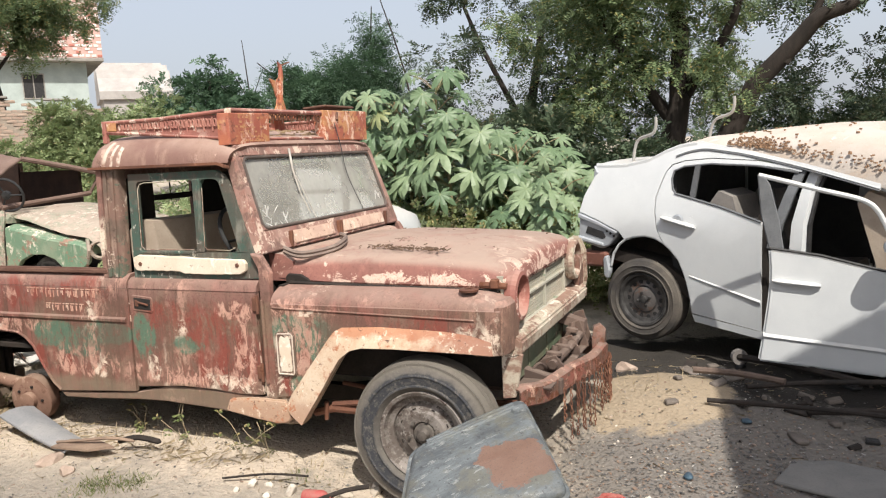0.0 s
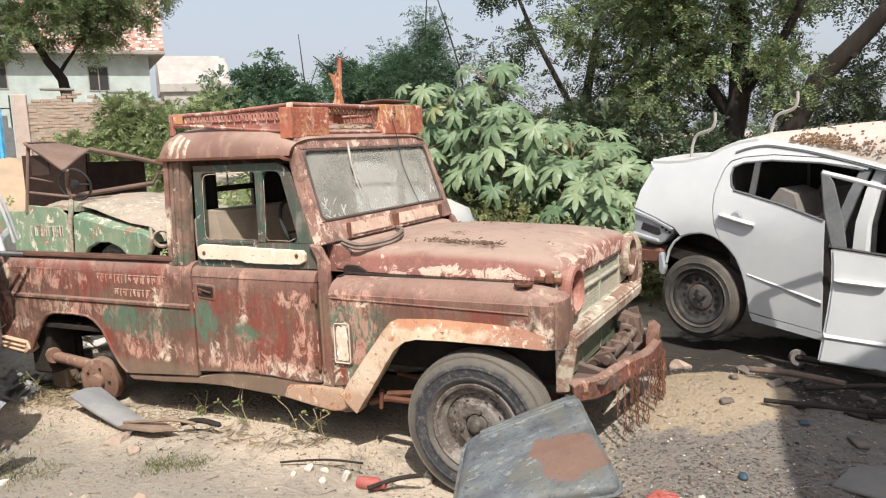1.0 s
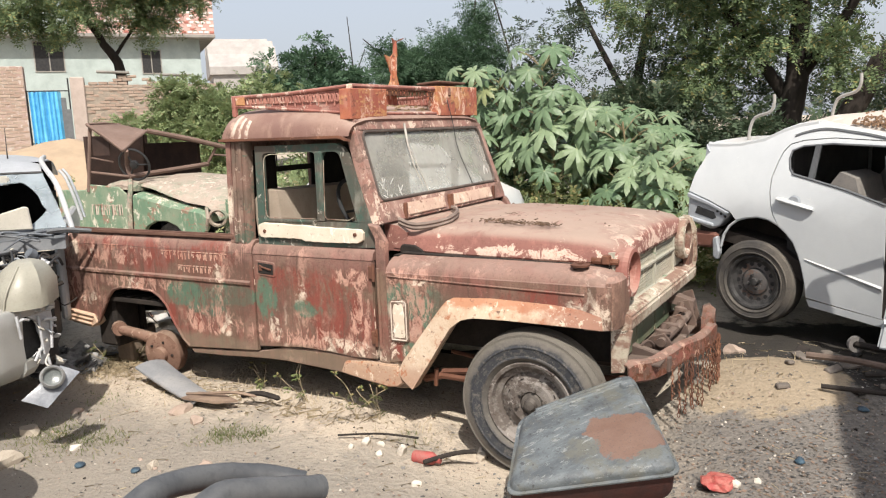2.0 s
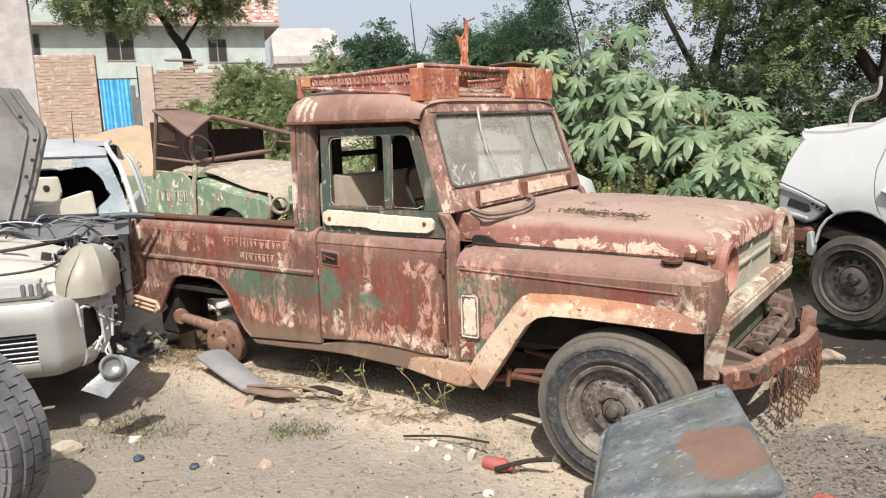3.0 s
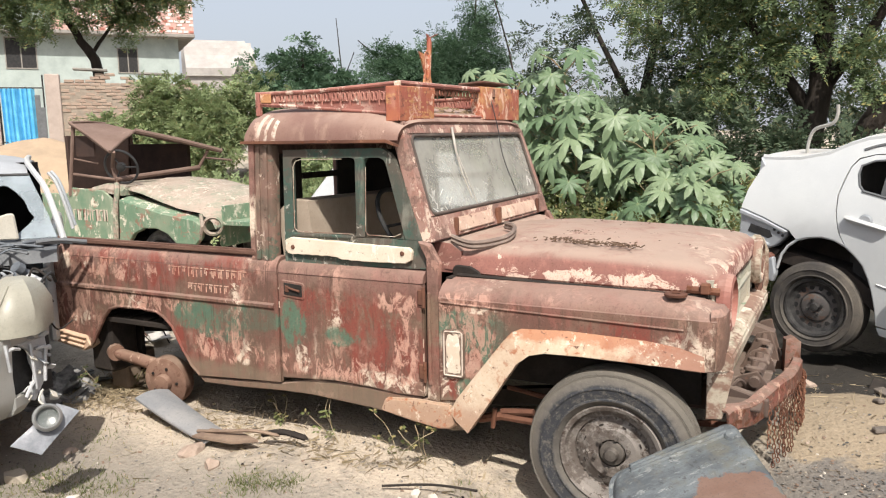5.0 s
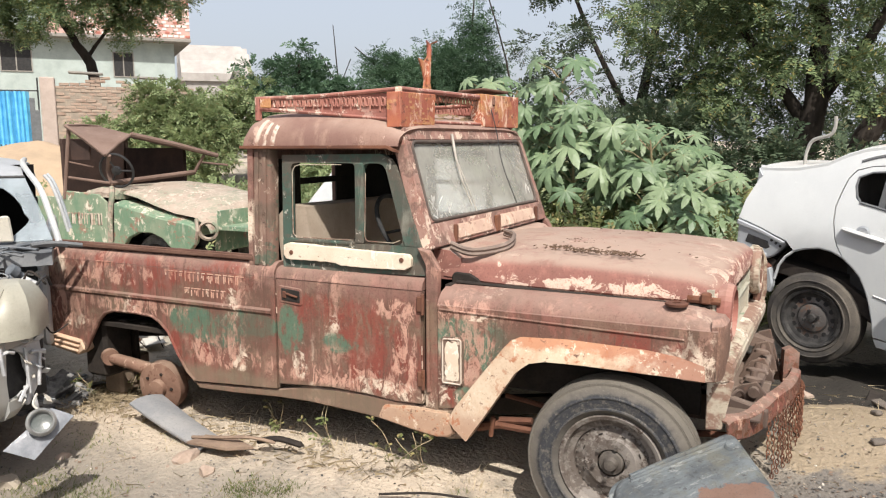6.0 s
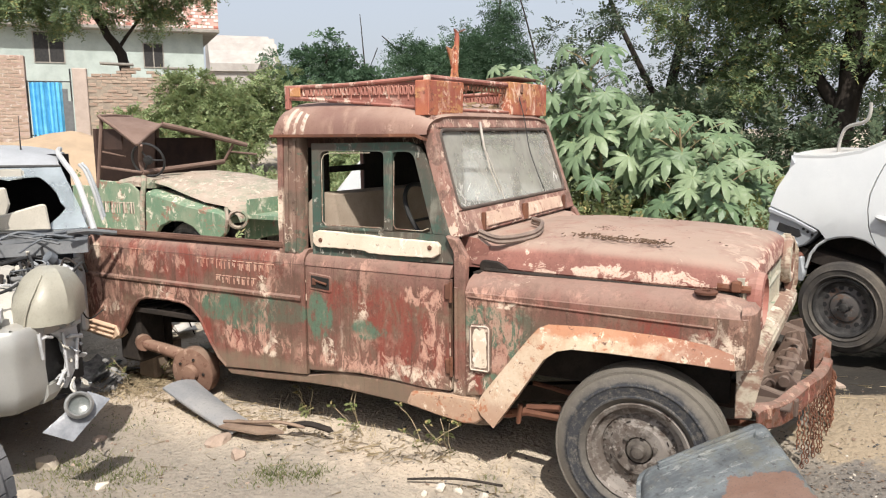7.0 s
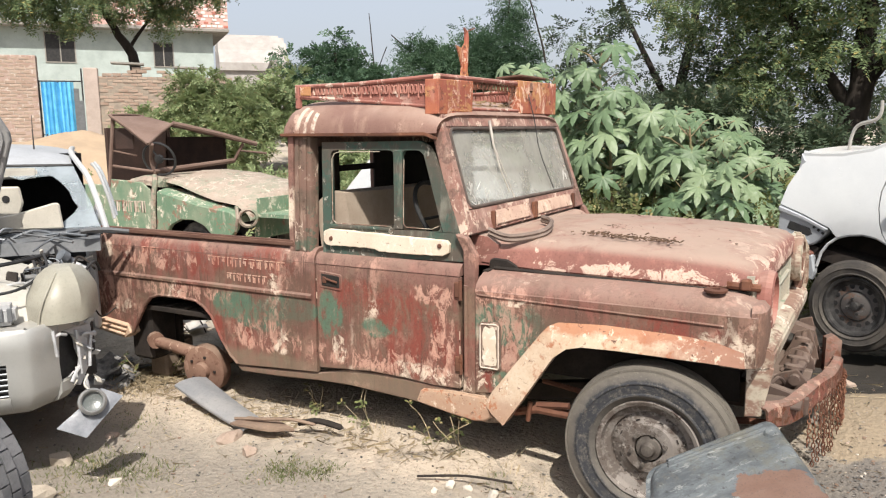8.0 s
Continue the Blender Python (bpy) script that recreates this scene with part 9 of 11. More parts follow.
def build_trees():
    # feathery acacias behind the car and the castor plants
    tree("acacia_tree", "tall acacia tree with dark trunk and fine dusty leaves", (2.1, 7.2, 0.2),
         [([(2.1, 7.2, -0.1), (2.1, 7.2, 1.2), (2.25, 7.2, 2.4), (2.1, 7.4, 4.4)], 0.24), ([(2.2, 7.2, 1.7), (1.5, 7.3, 2.8), (0.7, 7.6, 4.2)], 0.09), ([(2.25, 7.2, 2.0), (2.9, 7.0, 3.0), (3.3, 6.9, 4.4)], 0.08)],
         [(2.2, 6.9, 2.75, 0.75, 0.6, 0.7), (1.55, 7.0, 3.2, 0.8, 0.7, 0.6), (2.7, 6.9, 3.3, 0.7, 0.6, 0.6), (1.5, 7.0, 2.2, 0.55, 0.5, 0.5), (0.8, 7.5, 3.3, 0.9, 0.8, 0.6), (2.85, 6.8, 2.3, 0.45, 0.4, 0.45), (1.1, 7.4, 2.1, 0.7, 0.5, 0.5), (2.0, 7.2, 3.9, 1.5, 0.9, 0.5)], 3900, 0.055, NEEM, 1, spread=0.17)
    tree("acacia_tree", "leaning acacia with thick dark trunk", (2.7, 8.1, 0.2),
         [([(2.6, 8.2, -0.1), (2.75, 8.3, 1.2), (3.0, 8.3, 2.0), (3.86, 8.2, 2.98), (4.45, 8.2, 3.25), (5.8, 8.1, 4.3)], 0.20), ([(3.5, 8.25, 2.5), (4.0, 8.3, 3.4), (4.0, 8.4, 4.4)], 0.07)],
         [(5.2, 8.4, 3.8, 1.1, 1.0, 0.6), (6.0, 8.4, 2.2, 1.0, 0.9, 0.5), (4.9, 9.2, 1.7, 1.2, 0.8, 0.6), (7.2, 8.0, 2.6, 1.2, 0.9, 0.9), (3.4, 9.0, 3.6, 0.9, 0.8, 0.5), (4.2, 9.4, 2.4, 0.8, 0.6, 0.5)], 3400, 0.062, ACACIA, 2, spread=0.20)
    tree("acacia_tree", "spreading acacia with fine dark leaves", (-0.2, 9.0, 0.3),
         [([(-0.2, 9.0, 0.0), (-0.3, 9.0, 1.4), (-0.1, 9.1, 3.0), (0.3, 9.2, 5.0)], 0.13), ([(-0.2, 9, 1.6), (-1.0, 9, 3.2), (-1.7, 9, 4.8)], 0.06), ([(-0.2, 9, 1.9), (0.9, 9.1, 2.8), (1.8, 9.2, 3.8)], 0.07), ([(0.6, 8.6, 0.1), (0.7, 8.6, 1.6), (1.0, 8.7, 3.4)], 0.07)],
         [(-0.4, 9.0, 3.9, 1.0, 0.9, 0.5), (0.9, 8.9, 3.7, 1.1, 0.9, 0.6), (-0.2, 8.8, 2.6, 0.8, 0.7, 0.5), (1.0, 8.6, 2.6, 1.0, 0.7, 0.6), (2.1, 8.8, 2.9, 1.0, 0.7, 0.6), (1.6, 8.6, 1.7, 1.2, 0.7, 0.5), (0.2, 8.6, 1.7, 0.9, 0.6, 0.5), (3.2, 9.0, 1.9, 1.2, 0.7, 0.7), (-1.5, 8.8, 4.3, 0.5, 0.5, 0.5), (-1.6, 8.6, 3.1, 0.6, 0.5, 0.5), (-1.3, 8.5, 2.3, 0.7, 0.5, 0.5), (4.6, 9.0, 1.3, 1.5, 0.6, 0.5)], 4300, 0.062, ACACIA, 3, spread=0.20)
    tree("thorn_tree", "dark green feathery thorn tree", (-3.9, 9.3, 0.4),
         [([(-3.9, 9.3, 0.1), (-3.9, 9.3, 1.4), (-3.8, 9.3, 2.9)], 0.10), ([(-3.9, 9.3, 1.6), (-4.7, 9.0, 2.7), (-5.3, 8.8, 3.3)], 0.035), ([(-3.9, 9.3, 1.8), (-3.4, 9.5, 3.0), (-3.3, 9.6, 4.2)], 0.035), ([(-2.6, 9.4, 0.3), (-2.5, 9.4, 2.4), (-3.1, 9.4, 4.5)], 0.03)],
         [(-3.85, 9.3, 2.75, 0.62, 0.6, 0.60), (-3.4, 9.5, 2.9, 0.5, 0.5, 0.55), (-4.45, 9.0, 2.7, 0.45, 0.4, 0.35), (-3.5, 9.5, 1.9, 0.8, 0.6, 0.6), (-4.4, 9.2, 1.9, 0.8, 0.6, 0.5), (-3.25, 9.6, 3.7, 0.15, 0.2, 0.3), (-4.8, 8.9, 3.0, 0.35, 0.25, 0.12)], 9000, 0.06, DARKLEAF, 4, spread=0.26, slim=0.30)
    # dark shrubs in the shade behind the castor plants
    for i, (x, y, z, s, n) in enumerate(((-0.8, 6.4, 1.5, 0.8, 1300), (0.5, 6.5, 1.45, 0.85, 1500), (1.7, 6.2, 1.2, 0.75, 1300), (2.9, 6.4, 1.0, 0.7, 1200), (-2.0, 6.8, 1.2, 0.7, 1000))):
        tree("shrub", "dark thorny shrub in the shade behind the castor plants", (x, y, 0.3), [([(x, y, 0.1), (x + 0.05, y, 0.8), (x, y, z)], 0.03)],
             [(x, y, z, s, s * 0.7, s * 0.6), (x + s * 0.6, y, z - 0.5, s * 0.8, s * 0.5, s * 0.5), (x - s * 0.5, y, z - 0.5, s * 0.8, s * 0.5, s * 0.5)], n, 0.07, ACACIA, 70 + i, "shrub", spread=0.2)
    tree("far_tree", "blue-green tree beyond the yard wall", (-9.8, 12.8, 0.5),
         [([(-9.7, 12.8, 0.2), (-9.7, 12.8, 2.0), (-9.6, 12.8, 3.6)], 0.12), ([(-9.7, 12.8, 1.8), (-10.4, 12.4, 3.2)], 0.06)],
         [(-9.75, 12.8, 3.35, 0.55, 0.5, 0.75), (-9.2, 13.2, 3.1, 0.5, 0.5, 0.6), (-10.3, 12.4, 3.0, 0.5, 0.5, 0.6), (-9.6, 12.8, 2.2, 1.3, 0.6, 0.7), (-8.6, 13.3, 2.3, 0.6, 0.5, 0.5)], 2600, 0.09, DARKLEAF, 5, spread=0.28)
    # bare umbrella-topped weed stalk against the sky
    tree("tall_weed", "thin dry stalk with flat feathery top", (-8.9, 13.4, 0.5),
         [([(-8.85, 13.4, 0.3), (-8.8, 13.4, 2.6), (-8.95, 13.4, 4.55)], 0.035), ([(-8.85, 13.4, 2.9), (-8.5, 13.5, 3.7)], 0.012), ([(-8.85, 13.4, 3.0), (-9.2, 13.2, 3.8)], 0.012)],
         [(-8.95, 13.4, 4.62, 0.34, 0.34, 0.06), (-8.4, 13.6, 3.0, 0.5, 0.4, 0.4)], 300, 0.06, DARKLEAF, 6, "weed")
    # tree over the house
    tree("street_tree", "drooping street tree with yellowing leaves", (-16.0, 11.9, 0.8),
         [([(-16.0, 11.9, 0.6), (-15.8, 11.75, 3.4), (-15.9, 11.2, 4.5), (-16.1, 10.6, 5.4)], 0.20), ([(-15.85, 11.6, 3.9), (-15.3, 11.9, 4.7), (-14.6, 12.2, 5.4)], 0.06)],
         [(x - 1.6, y + 1.25, z + 0.33, a * 1.1, b * 1.1, c * 1.1) for x, y, z, a, b, c in ((-13.7, 9.9, 5.0, 1.0, 0.8, 0.55), (-12.9, 10.9, 4.85, 0.6, 0.6, 0.45), (-14.5, 8.8, 4.7, 0.8, 0.8, 0.6), (-13.0, 10.75, 4.2, 0.3, 0.3, 0.40), (-12.2, 11.3, 5.3, 0.9, 0.9, 0.30), (-13.2, 10.2, 5.7, 1.4, 1.0, 0.5), (-11.3, 12.0, 5.75, 0.5, 0.5, 0.25), (-15.0, 8.0, 5.0, 0.9, 0.9, 0.7))], 4200, 0.095, NEEM, 7, spread=0.3, slim=0.34)
    # bushes that lean over the wall
    for i, (x, y, z, s, n) in enumerate(((-11.2, 9.4, 2.0, 0.75, 1300), (-12.0, 8.8, 1.7, 0.55, 900), (-10.6, 10.2, 2.2, 0.8, 1500), (-9.6, 11.0, 2.3, 0.9, 1500), (-8.3, 11.4, 2.1, 1.0, 1700), (-10.0, 9.4, 1.5, 0.8, 1200), (-7.0, 11.0, 1.9, 1.0, 1500), (-6.0, 9.6, 1.6, 0.9, 1300), (-5.2, 7.4, 1.1, 0.8, 1200), (-3.6, 6.6, 1.0, 0.7, 1200), (-11.45, 9.5, 2.55, 0.42, 420), (-10.95, 9.65, 2.6, 0.45, 520), (-10.4, 9.8, 2.45, 0.55, 700), (-9.7, 9.7, 2.1, 0.6, 800))):
        tree("bush", "leafy green bush growing over the old wall", (x, y, 0.5), [([(x, y, 0.3), (x + 0.05, y, 1.0), (x, y, z)], 0.03)],
             [(x, y, z, s, s * 0.7, s * 0.75), (x + s * 0.6, y, z - 0.4, s * 0.7, s * 0.5, s * 0.6), (x - s * 0.5, y, z - 0.5, s * 0.6, s * 0.5, s * 0.5)], n, 0.075, DARKLEAF if i in (4, 7) else BUSH, 20 + i, "bush", spread=0.2)


build_trees()


# a tin roof on posts that shades the oily ground
def build_shelter():
    corner = Vector((4.578, -0.787, 3.9))
    along, down = Vector((0.856, 0.516, 0)).normalized(), Vector((0.17, -0.985, 0)).normalized()
    place = lambda u, v, z=0.0: along * u + down * v + Vector((0, 0, z))
    t = thing("tin_shelter", Matrix.Translation(Vector((corner.x, corner.y, 0))), "open shelter of rusty corrugated tin on steel posts", "shelter")
    tin = worn("rusty_tin", (0.33, 0.31, 0.29), (0.26, 0.22, 0.19), (0.42, 0.40, 0.37), 0.58, (0.20, 0.10, 0.06), 0.52, None, rust=(0.16, 0.075, 0.045), rust_at=0.56, rough=0.6, metal=0.3)
    for s in range(5):
        bm = B()
        us = np.linspace(s * 0.9, s * 0.9 + 0.94, 32)
        top = [[place(u, v, 3.9 + 0.012 * math.sin(u * 2 * math.pi / 0.076) + 0.004 * (s % 2)) for u in us] for v in (0.0, 1.5, 3.0, 4.6)]
        loft(bm, [row + [p - Vector((0, 0, 0.003)) for p in reversed(row)] for row in top])
        part("tin_sheet", bm, tin, t, "", 60)
    for v in (0.5, 2.3, 4.1):
        bm = B()
        tube(bm, [place(0.15, v, 3.86), place(4.45, v, 3.86)], 0.028, 8)
        part("purlin", bm, RUST, t)
    for u, v in ((1.9, 0.5), (4.3, 0.5), (1.9, 4.1), (4.3, 4.1)):
        bm = B()
        tube(bm, [place(u, v, -0.1), place(u, v, 3.84)], 0.04, 10)
        part("post", bm, RUST, t)


build_shelter()


def hedge_row():
    """Far woods that close the horizon."""
    rng = np.random.default_rng(77)
    blobs = [(x, 16 + 2 * math.sin(x), 1.3, 2.0, 1.0, 1.2 + 0.4 * math.sin(x * 2.1)) for x in np.arange(-4, 34, 2.2)]
    blobs += [(-30 + 3 * i, 30 + 2 * math.sin(i), 1.5, 3, 1.5, 2.0) for i in range(9)]
    p, d = clumped_points(blobs, 9000, rng)
    v, f = leaflets(p, d, 0.13, rng, 12, 0.35)
    tagged(np_mesh("far_woods", v, f, ACACIA), "dark line of far trees beyond the yard", "woods", kind="stuff")


hedge_row()


# castor plants: large lobed leaves on long stalks
CASTOR = None


def castor_leaf_mesh(name, seed):
    rnd = random.Random(seed)
    bm = B()
    c = bm.verts.new((0, 0, 0))
    n = 8
    tips = []
    for i in range(n):
        a = radians(-140 + 280 * i / (n - 1))
        L = (1.0 - 0.38 * (abs(a) / radians(140)) ** 1.4) * rnd.uniform(0.92, 1.08)
        tips.append((a, L))
    ring = []
    for i, (a, L) in enumerate(tips):
        def P(r, da, lift=0.0):
            return bm.verts.new((r * math.cos(a + da), r * math.sin(a + da), -0.36 * r * r + lift))
        half = radians(280 / (n - 1)) / 2
        ring.append((P(0.36 * L, -half * 0.98, -0.01), P(0.58 * L, -half * 0.76), P(0.80 * L, -half * 0.46, -0.03), P(L, 0, -0.07), P(0.80 * L, half * 0.46, -0.03), P(0.58 * L, half * 0.76), P(0.36 * L, half * 0.98, -0.01), P(0.58 * L, 0, 0.045)))
    for r in ring:
        s = [c] + list(r[:7])
        m = r[7]
        for k in range(7):
            bm.faces.new((m, s[k], s[k + 1]))
        bm.faces.new((m, s[7], s[0]))
    me = bpy.data.meshes.new(name)
    bmesh.ops.recalc_face_normals(bm, faces=bm.faces)
    bm.to_mesh(me)
    bm.free()
    k = CASTOR
    me.materials.append(k)
    return me


def castor_material():
    k = Mat("castor_leaf", 0.42, spec=0.4)
    c = k.mix(k.each(), (0.12, 0.19, 0.10), (0.245, 0.315, 0.18))
    c = k.mix(k.step(k.each(), 0.97, 0.99), c, (0.27, 0.27, 0.11))
    rad = k.nt.nodes.new("ShaderNodeVectorMath")
    rad.operation = "LENGTH"
    k.link(k.tc, rad.inputs[0])
    c = k.mix(k.math("MULTIPLY", k.step(rad.outputs["Value"], 0.10, 0.0), 0.6), c, (0.30, 0.38, 0.17))
    c = k.mix(k.math("MULTIPLY", k.step(k.noise(5, 5), 0.55, 0.75), 0.4), c, (0.08, 0.12, 0.05))
    k.color(c)
    tr = k.nt.nodes.new("ShaderNodeBsdfTranslucent")
    k.link(c, tr.inputs[0])
    mx = k.nt.nodes.new("ShaderNodeMixShader")
    mx.inputs[0].default_value = 0.3
    k.link(k.p.outputs[0], mx.inputs[1])
    k.link(tr.outputs[0], mx.inputs[2])
    k.link(mx.outputs[0], k.nt.nodes["Material Output"].inputs[0])
    k.bump(k.noise(12, 4), 0.2, 0.02)
    return k.m


CASTOR = castor_material()


def build_castor():
    rnd = random.Random(12)
    meshes = [castor_leaf_mesh("leaf", s) for s in range(5)]
    stalk = plain("castor_stem", (0.20, 0.20, 0.10), (0.26, 0.17, 0.11), 9, 0.6)
    plants = [(-0.82, 4.45, 2.26, 0.28), (-0.62, 4.5, 2.2, 0.30), (-0.12, 4.55, 2.42, 0.32), (-0.30, 4.4, 2.15, 0.30), (0.22, 4.3, 1.95, 0.32), (0.55, 4.5, 1.72, 0.32), (1.00, 4.4, 1.66, 0.34), (1.38, 4.35, 1.40, 0.30), (1.70, 4.5, 1.18, 0.28), (0.95, 4.0, 1.10, 0.30), (-0.72, 4.3, 1.6, 0.26), (1.45, 4.1, 0.95, 0.28), (1.25, 4.15, 1.2, 0.3), (0.85, 4.6, 1.6, 0.3)]
    for x, y, top, s in plants:
        p = thing("castor_plant", pose(x, y, ground_z(x, y)), "lush castor plant with large pale green lobed leaves", "plant", "castor plants")
        bm = B()
        lean = Vector((rnd.uniform(-0.2, 0.2), rnd.uniform(-0.25, 0.05), 0))
        path = smooth_path([Vector((0, 0, -0.05)), lean * 0.4 + Vector((0, 0, top * 0.5)), lean + Vector((0, 0, top * 0.95))], 5)
        tube(bm, path, [0.022 * (1 - 0.6 * i / (len(path) - 1)) for i in range(len(path))], 7)
        part("stem", bm, stalk, p)
        s *= 0.78
        n = int(9 + top * 6)
        for i in range(n):
            u = 0.50 + 0.50 * (i + 0.5) / n
            q = path[min(int(u * (len(path) - 1)), len(path) - 1)]
            a = i * 2.399 + rnd.uniform(-0.4, 0.4)
            out = (0.30 + 0.22 * (1 - u)) * rnd.uniform(0.7, 1.15)
            tip = q + Vector((math.cos(a) * out, math.sin(a) * out, 0.10 + 0.10 * u))
            bm = B()
            tube(bm, [q, q.lerp(tip, 0.5) + Vector((0, 0, 0.04)), tip], 0.005, 5)
            part("leaf_stalk", bm, stalk, p)
            ob = new("leaf", meshes[rnd.randrange(5)])
            ob.parent = p
            sc = 1.12 * s * rnd.uniform(0.65, 1.1) * (0.75 if u > 0.92 else 1.0)
            ob.matrix_basis = Matrix.Translation(tip) @ Matrix.Rotation(radians(24), 4, "X") @ Matrix.Rotation(a, 4, "Z") @ Matrix.Rotation(radians(rnd.uniform(0, 42)), 4, "Y") @ Matrix.Rotation(radians(rnd.uniform(-20, 20)), 4, "X") @ Matrix.Diagonal((sc, sc, sc, 1))


build_castor()


def weeds():
    """Low weeds, straw and grass."""
    rng = np.random.default_rng(5)
    # undergrowth below the castor plants
    n = 4200
    p = np.stack((rng.uniform(-2.2, 2.6, n), rng.normal(4.15, 0.35, n), rng.uniform(0.05, 1.05, n) * rng.uniform(0.5, 1, n)), 1)
    d = rng.normal(size=(n, 3)) * 0.7 + np.array((0, 0, 0.8))
    v, f = leaflets(p, d, 0.045, rng, 12, 0.16, 0.5)
    tagged(np_mesh("undergrowth", v, f, WEED), "dense yellow-green weeds below the castor plants", "weeds", kind="stuff")
    n = 2200
    p = np.stack((rng.uniform(-7.5, 3.0, n), rng.normal(5.6, 0.8, n), rng.uniform(0.1, 1.0, n)), 1)
    d = rng.normal(size=(n, 3)) * 0.7 + np.array((0, 0, 0.8))
    v, f = leaflets(p, d, 0.06, rng, 12, 0.2, 0.45)
    tagged(np_mesh("undergrowth", v, f, BUSH), "tangled green undergrowth at the yard's edge", "weeds", kind="stuff")
    # grass blades in patches
    def blades(name, spots, mat, label, length):
        vs = []
        for x, y, s, k in spots:
            for _ in range(k):
                a, b = rng.normal(x, s), rng.normal(y, s)
                z = ground_z(a, b) - 0.005
                h = rng.uniform(0.4, 1.0) * length
                t = rng.uniform(0, 6.28)
                w = 0.0022
                lx, ly = rng.normal(0, 0.45) * h, rng.normal(0, 0.45) * h
                c, s_ = math.cos(t) * w, math.sin(t) * w
                vs += [(a - c, b - s_, z), (a + c, b + s_, z), (a + c * 0.5 + lx, b + s_ * 0.5 + ly, z + h * 0.75), (a - c * 0.5 + lx, b - s_ * 0.5 + ly, z + h * 0.75)]
        v = np.array(vs)
        tagged(np_mesh(name, v, np.arange(len(v)).reshape(-1, 4), mat), label, "grass", kind="stuff")
    blades("dry_grass", [(-1.7, 0.25, 0.18, 450), (-1.45, -0.05, 0.15, 300), (0.1, 0.12, 0.2, 70), (0.6, 0.05, 0.2, 60), (1.0, 0.1, 0.15, 60), (-0.5, 0.2, 0.2, 90), (2.55, 1.35, 0.16, 40)], STRAW, "dry straw and dead grass on the dirt", 0.075)
    blades("green_grass", [(-0.76, -0.92, 0.13, 700), (-0.52, -0.84, 0.09, 320), (0.09, -0.50, 0.08, 420), (0.25, -0.43, 0.05, 200), (-1.0, -0.4, 0.1, 110), (1.05, -0.1, 0.06, 60)], WEED, "small tufts of green grass in the dirt", 0.040)


weeds()


def small_plant(x, y, h, seed):
    rnd = random.Random(seed)
    p = thing("small_weed", pose(x, y, ground_z(x, y)), "thin dry weed sprouting beside the truck", "weed", "weeds by the truck")
    for _ in range(3):
        bm = B()
        pts = [Vector((0, 0, 0))]
        d = Vector((rnd.uniform(-0.5, 0.5), rnd.uniform(-0.6, 0.1), 1))
        for _ in range(4):
            d += Vector((rnd.uniform(-0.4, 0.4), rnd.uniform(-0.4, 0.4), rnd.uniform(-0.2, 0.1)))
            pts.append(pts[-1] + d.normalized() * h / 4)
        tube(bm, smooth_path(pts, 3), 0.002, 5)
        part("stem", bm, STRAW, p)
        rng = np.random.default_rng(seed)
        q = np.array([pts[1], pts[2], pts[3], pts[4]])
        v, f = leaflets(q, rng.normal(size=(4, 3)) + np.array((0, 0, 0.3)), 0.028, rng, 4, 0.035, 0.5)
        tagged(np_mesh("leaves", v, f, WEED, p), kind="stuff")


for i, (x, y, h) in enumerate(((-0.22, 0.16, 0.17), (0.22, 0.05, 0.26), (0.62, -0.02, 0.28), (0.75, 0.02, 0.22), (-1.65, 0.1, 0.2), (-1.5, 0.25, 0.15))):
    small_plant(x, y, h, 40 + i)


# ---- yard wall, gate, house ----
BRICK = None


def brick_material():
    k = Mat("old_brick", 0.92, spec=0.15)
    c = k.mix(k.each(), (0.31, 0.215, 0.165), (0.39, 0.30, 0.235))
    c = k.mix(k.step(k.noise(9, 6), 0.45, 0.7), c, (0.38, 0.325, 0.27))
    c = k.mix(k.math("MULTIPLY", k.step(k.noise(1.3, 6, 0.65), 0.40, 0.60), 0.75), c, (0.235, 0.20, 0.165))
    c = k.mix(k.math("MULTIPLY", k.step(k.noise(30, 5), 0.5, 0.7), 0.5), c, (0.30, 0.21, 0.15))
    k.color(c)
    k.bump(k.noise(40, 6), 0.5, 0.01)
    return k.m


BRICK = brick_material()
MORTAR = plain("mud_mortar", (0.32, 0.27, 0.215), (0.24, 0.20, 0.16), 6, 0.95, bump=0.5)
PLASTER = plain("pale_blue_plaster", (0.40, 0.455, 0.43), (0.31, 0.355, 0.335), 1.6, 0.9, bump=0.15, fine=30)
WHITEWASH = plain("whitewashed_wall", (0.40, 0.375, 0.35), (0.31, 0.285, 0.265), 0.9, 0.9, bump=0.15, fine=30)
CONCRETE = plain("grey_concrete", (0.30, 0.28, 0.25), (0.22, 0.205, 0.185), 3, 0.92, bump=0.4)

A_, B_END = Vector((-14.96, 9.87, 0)), Vector((-12.8, 12.4, 0))     # the brick wall's line
ALONG = (B_END - A_).normalized()


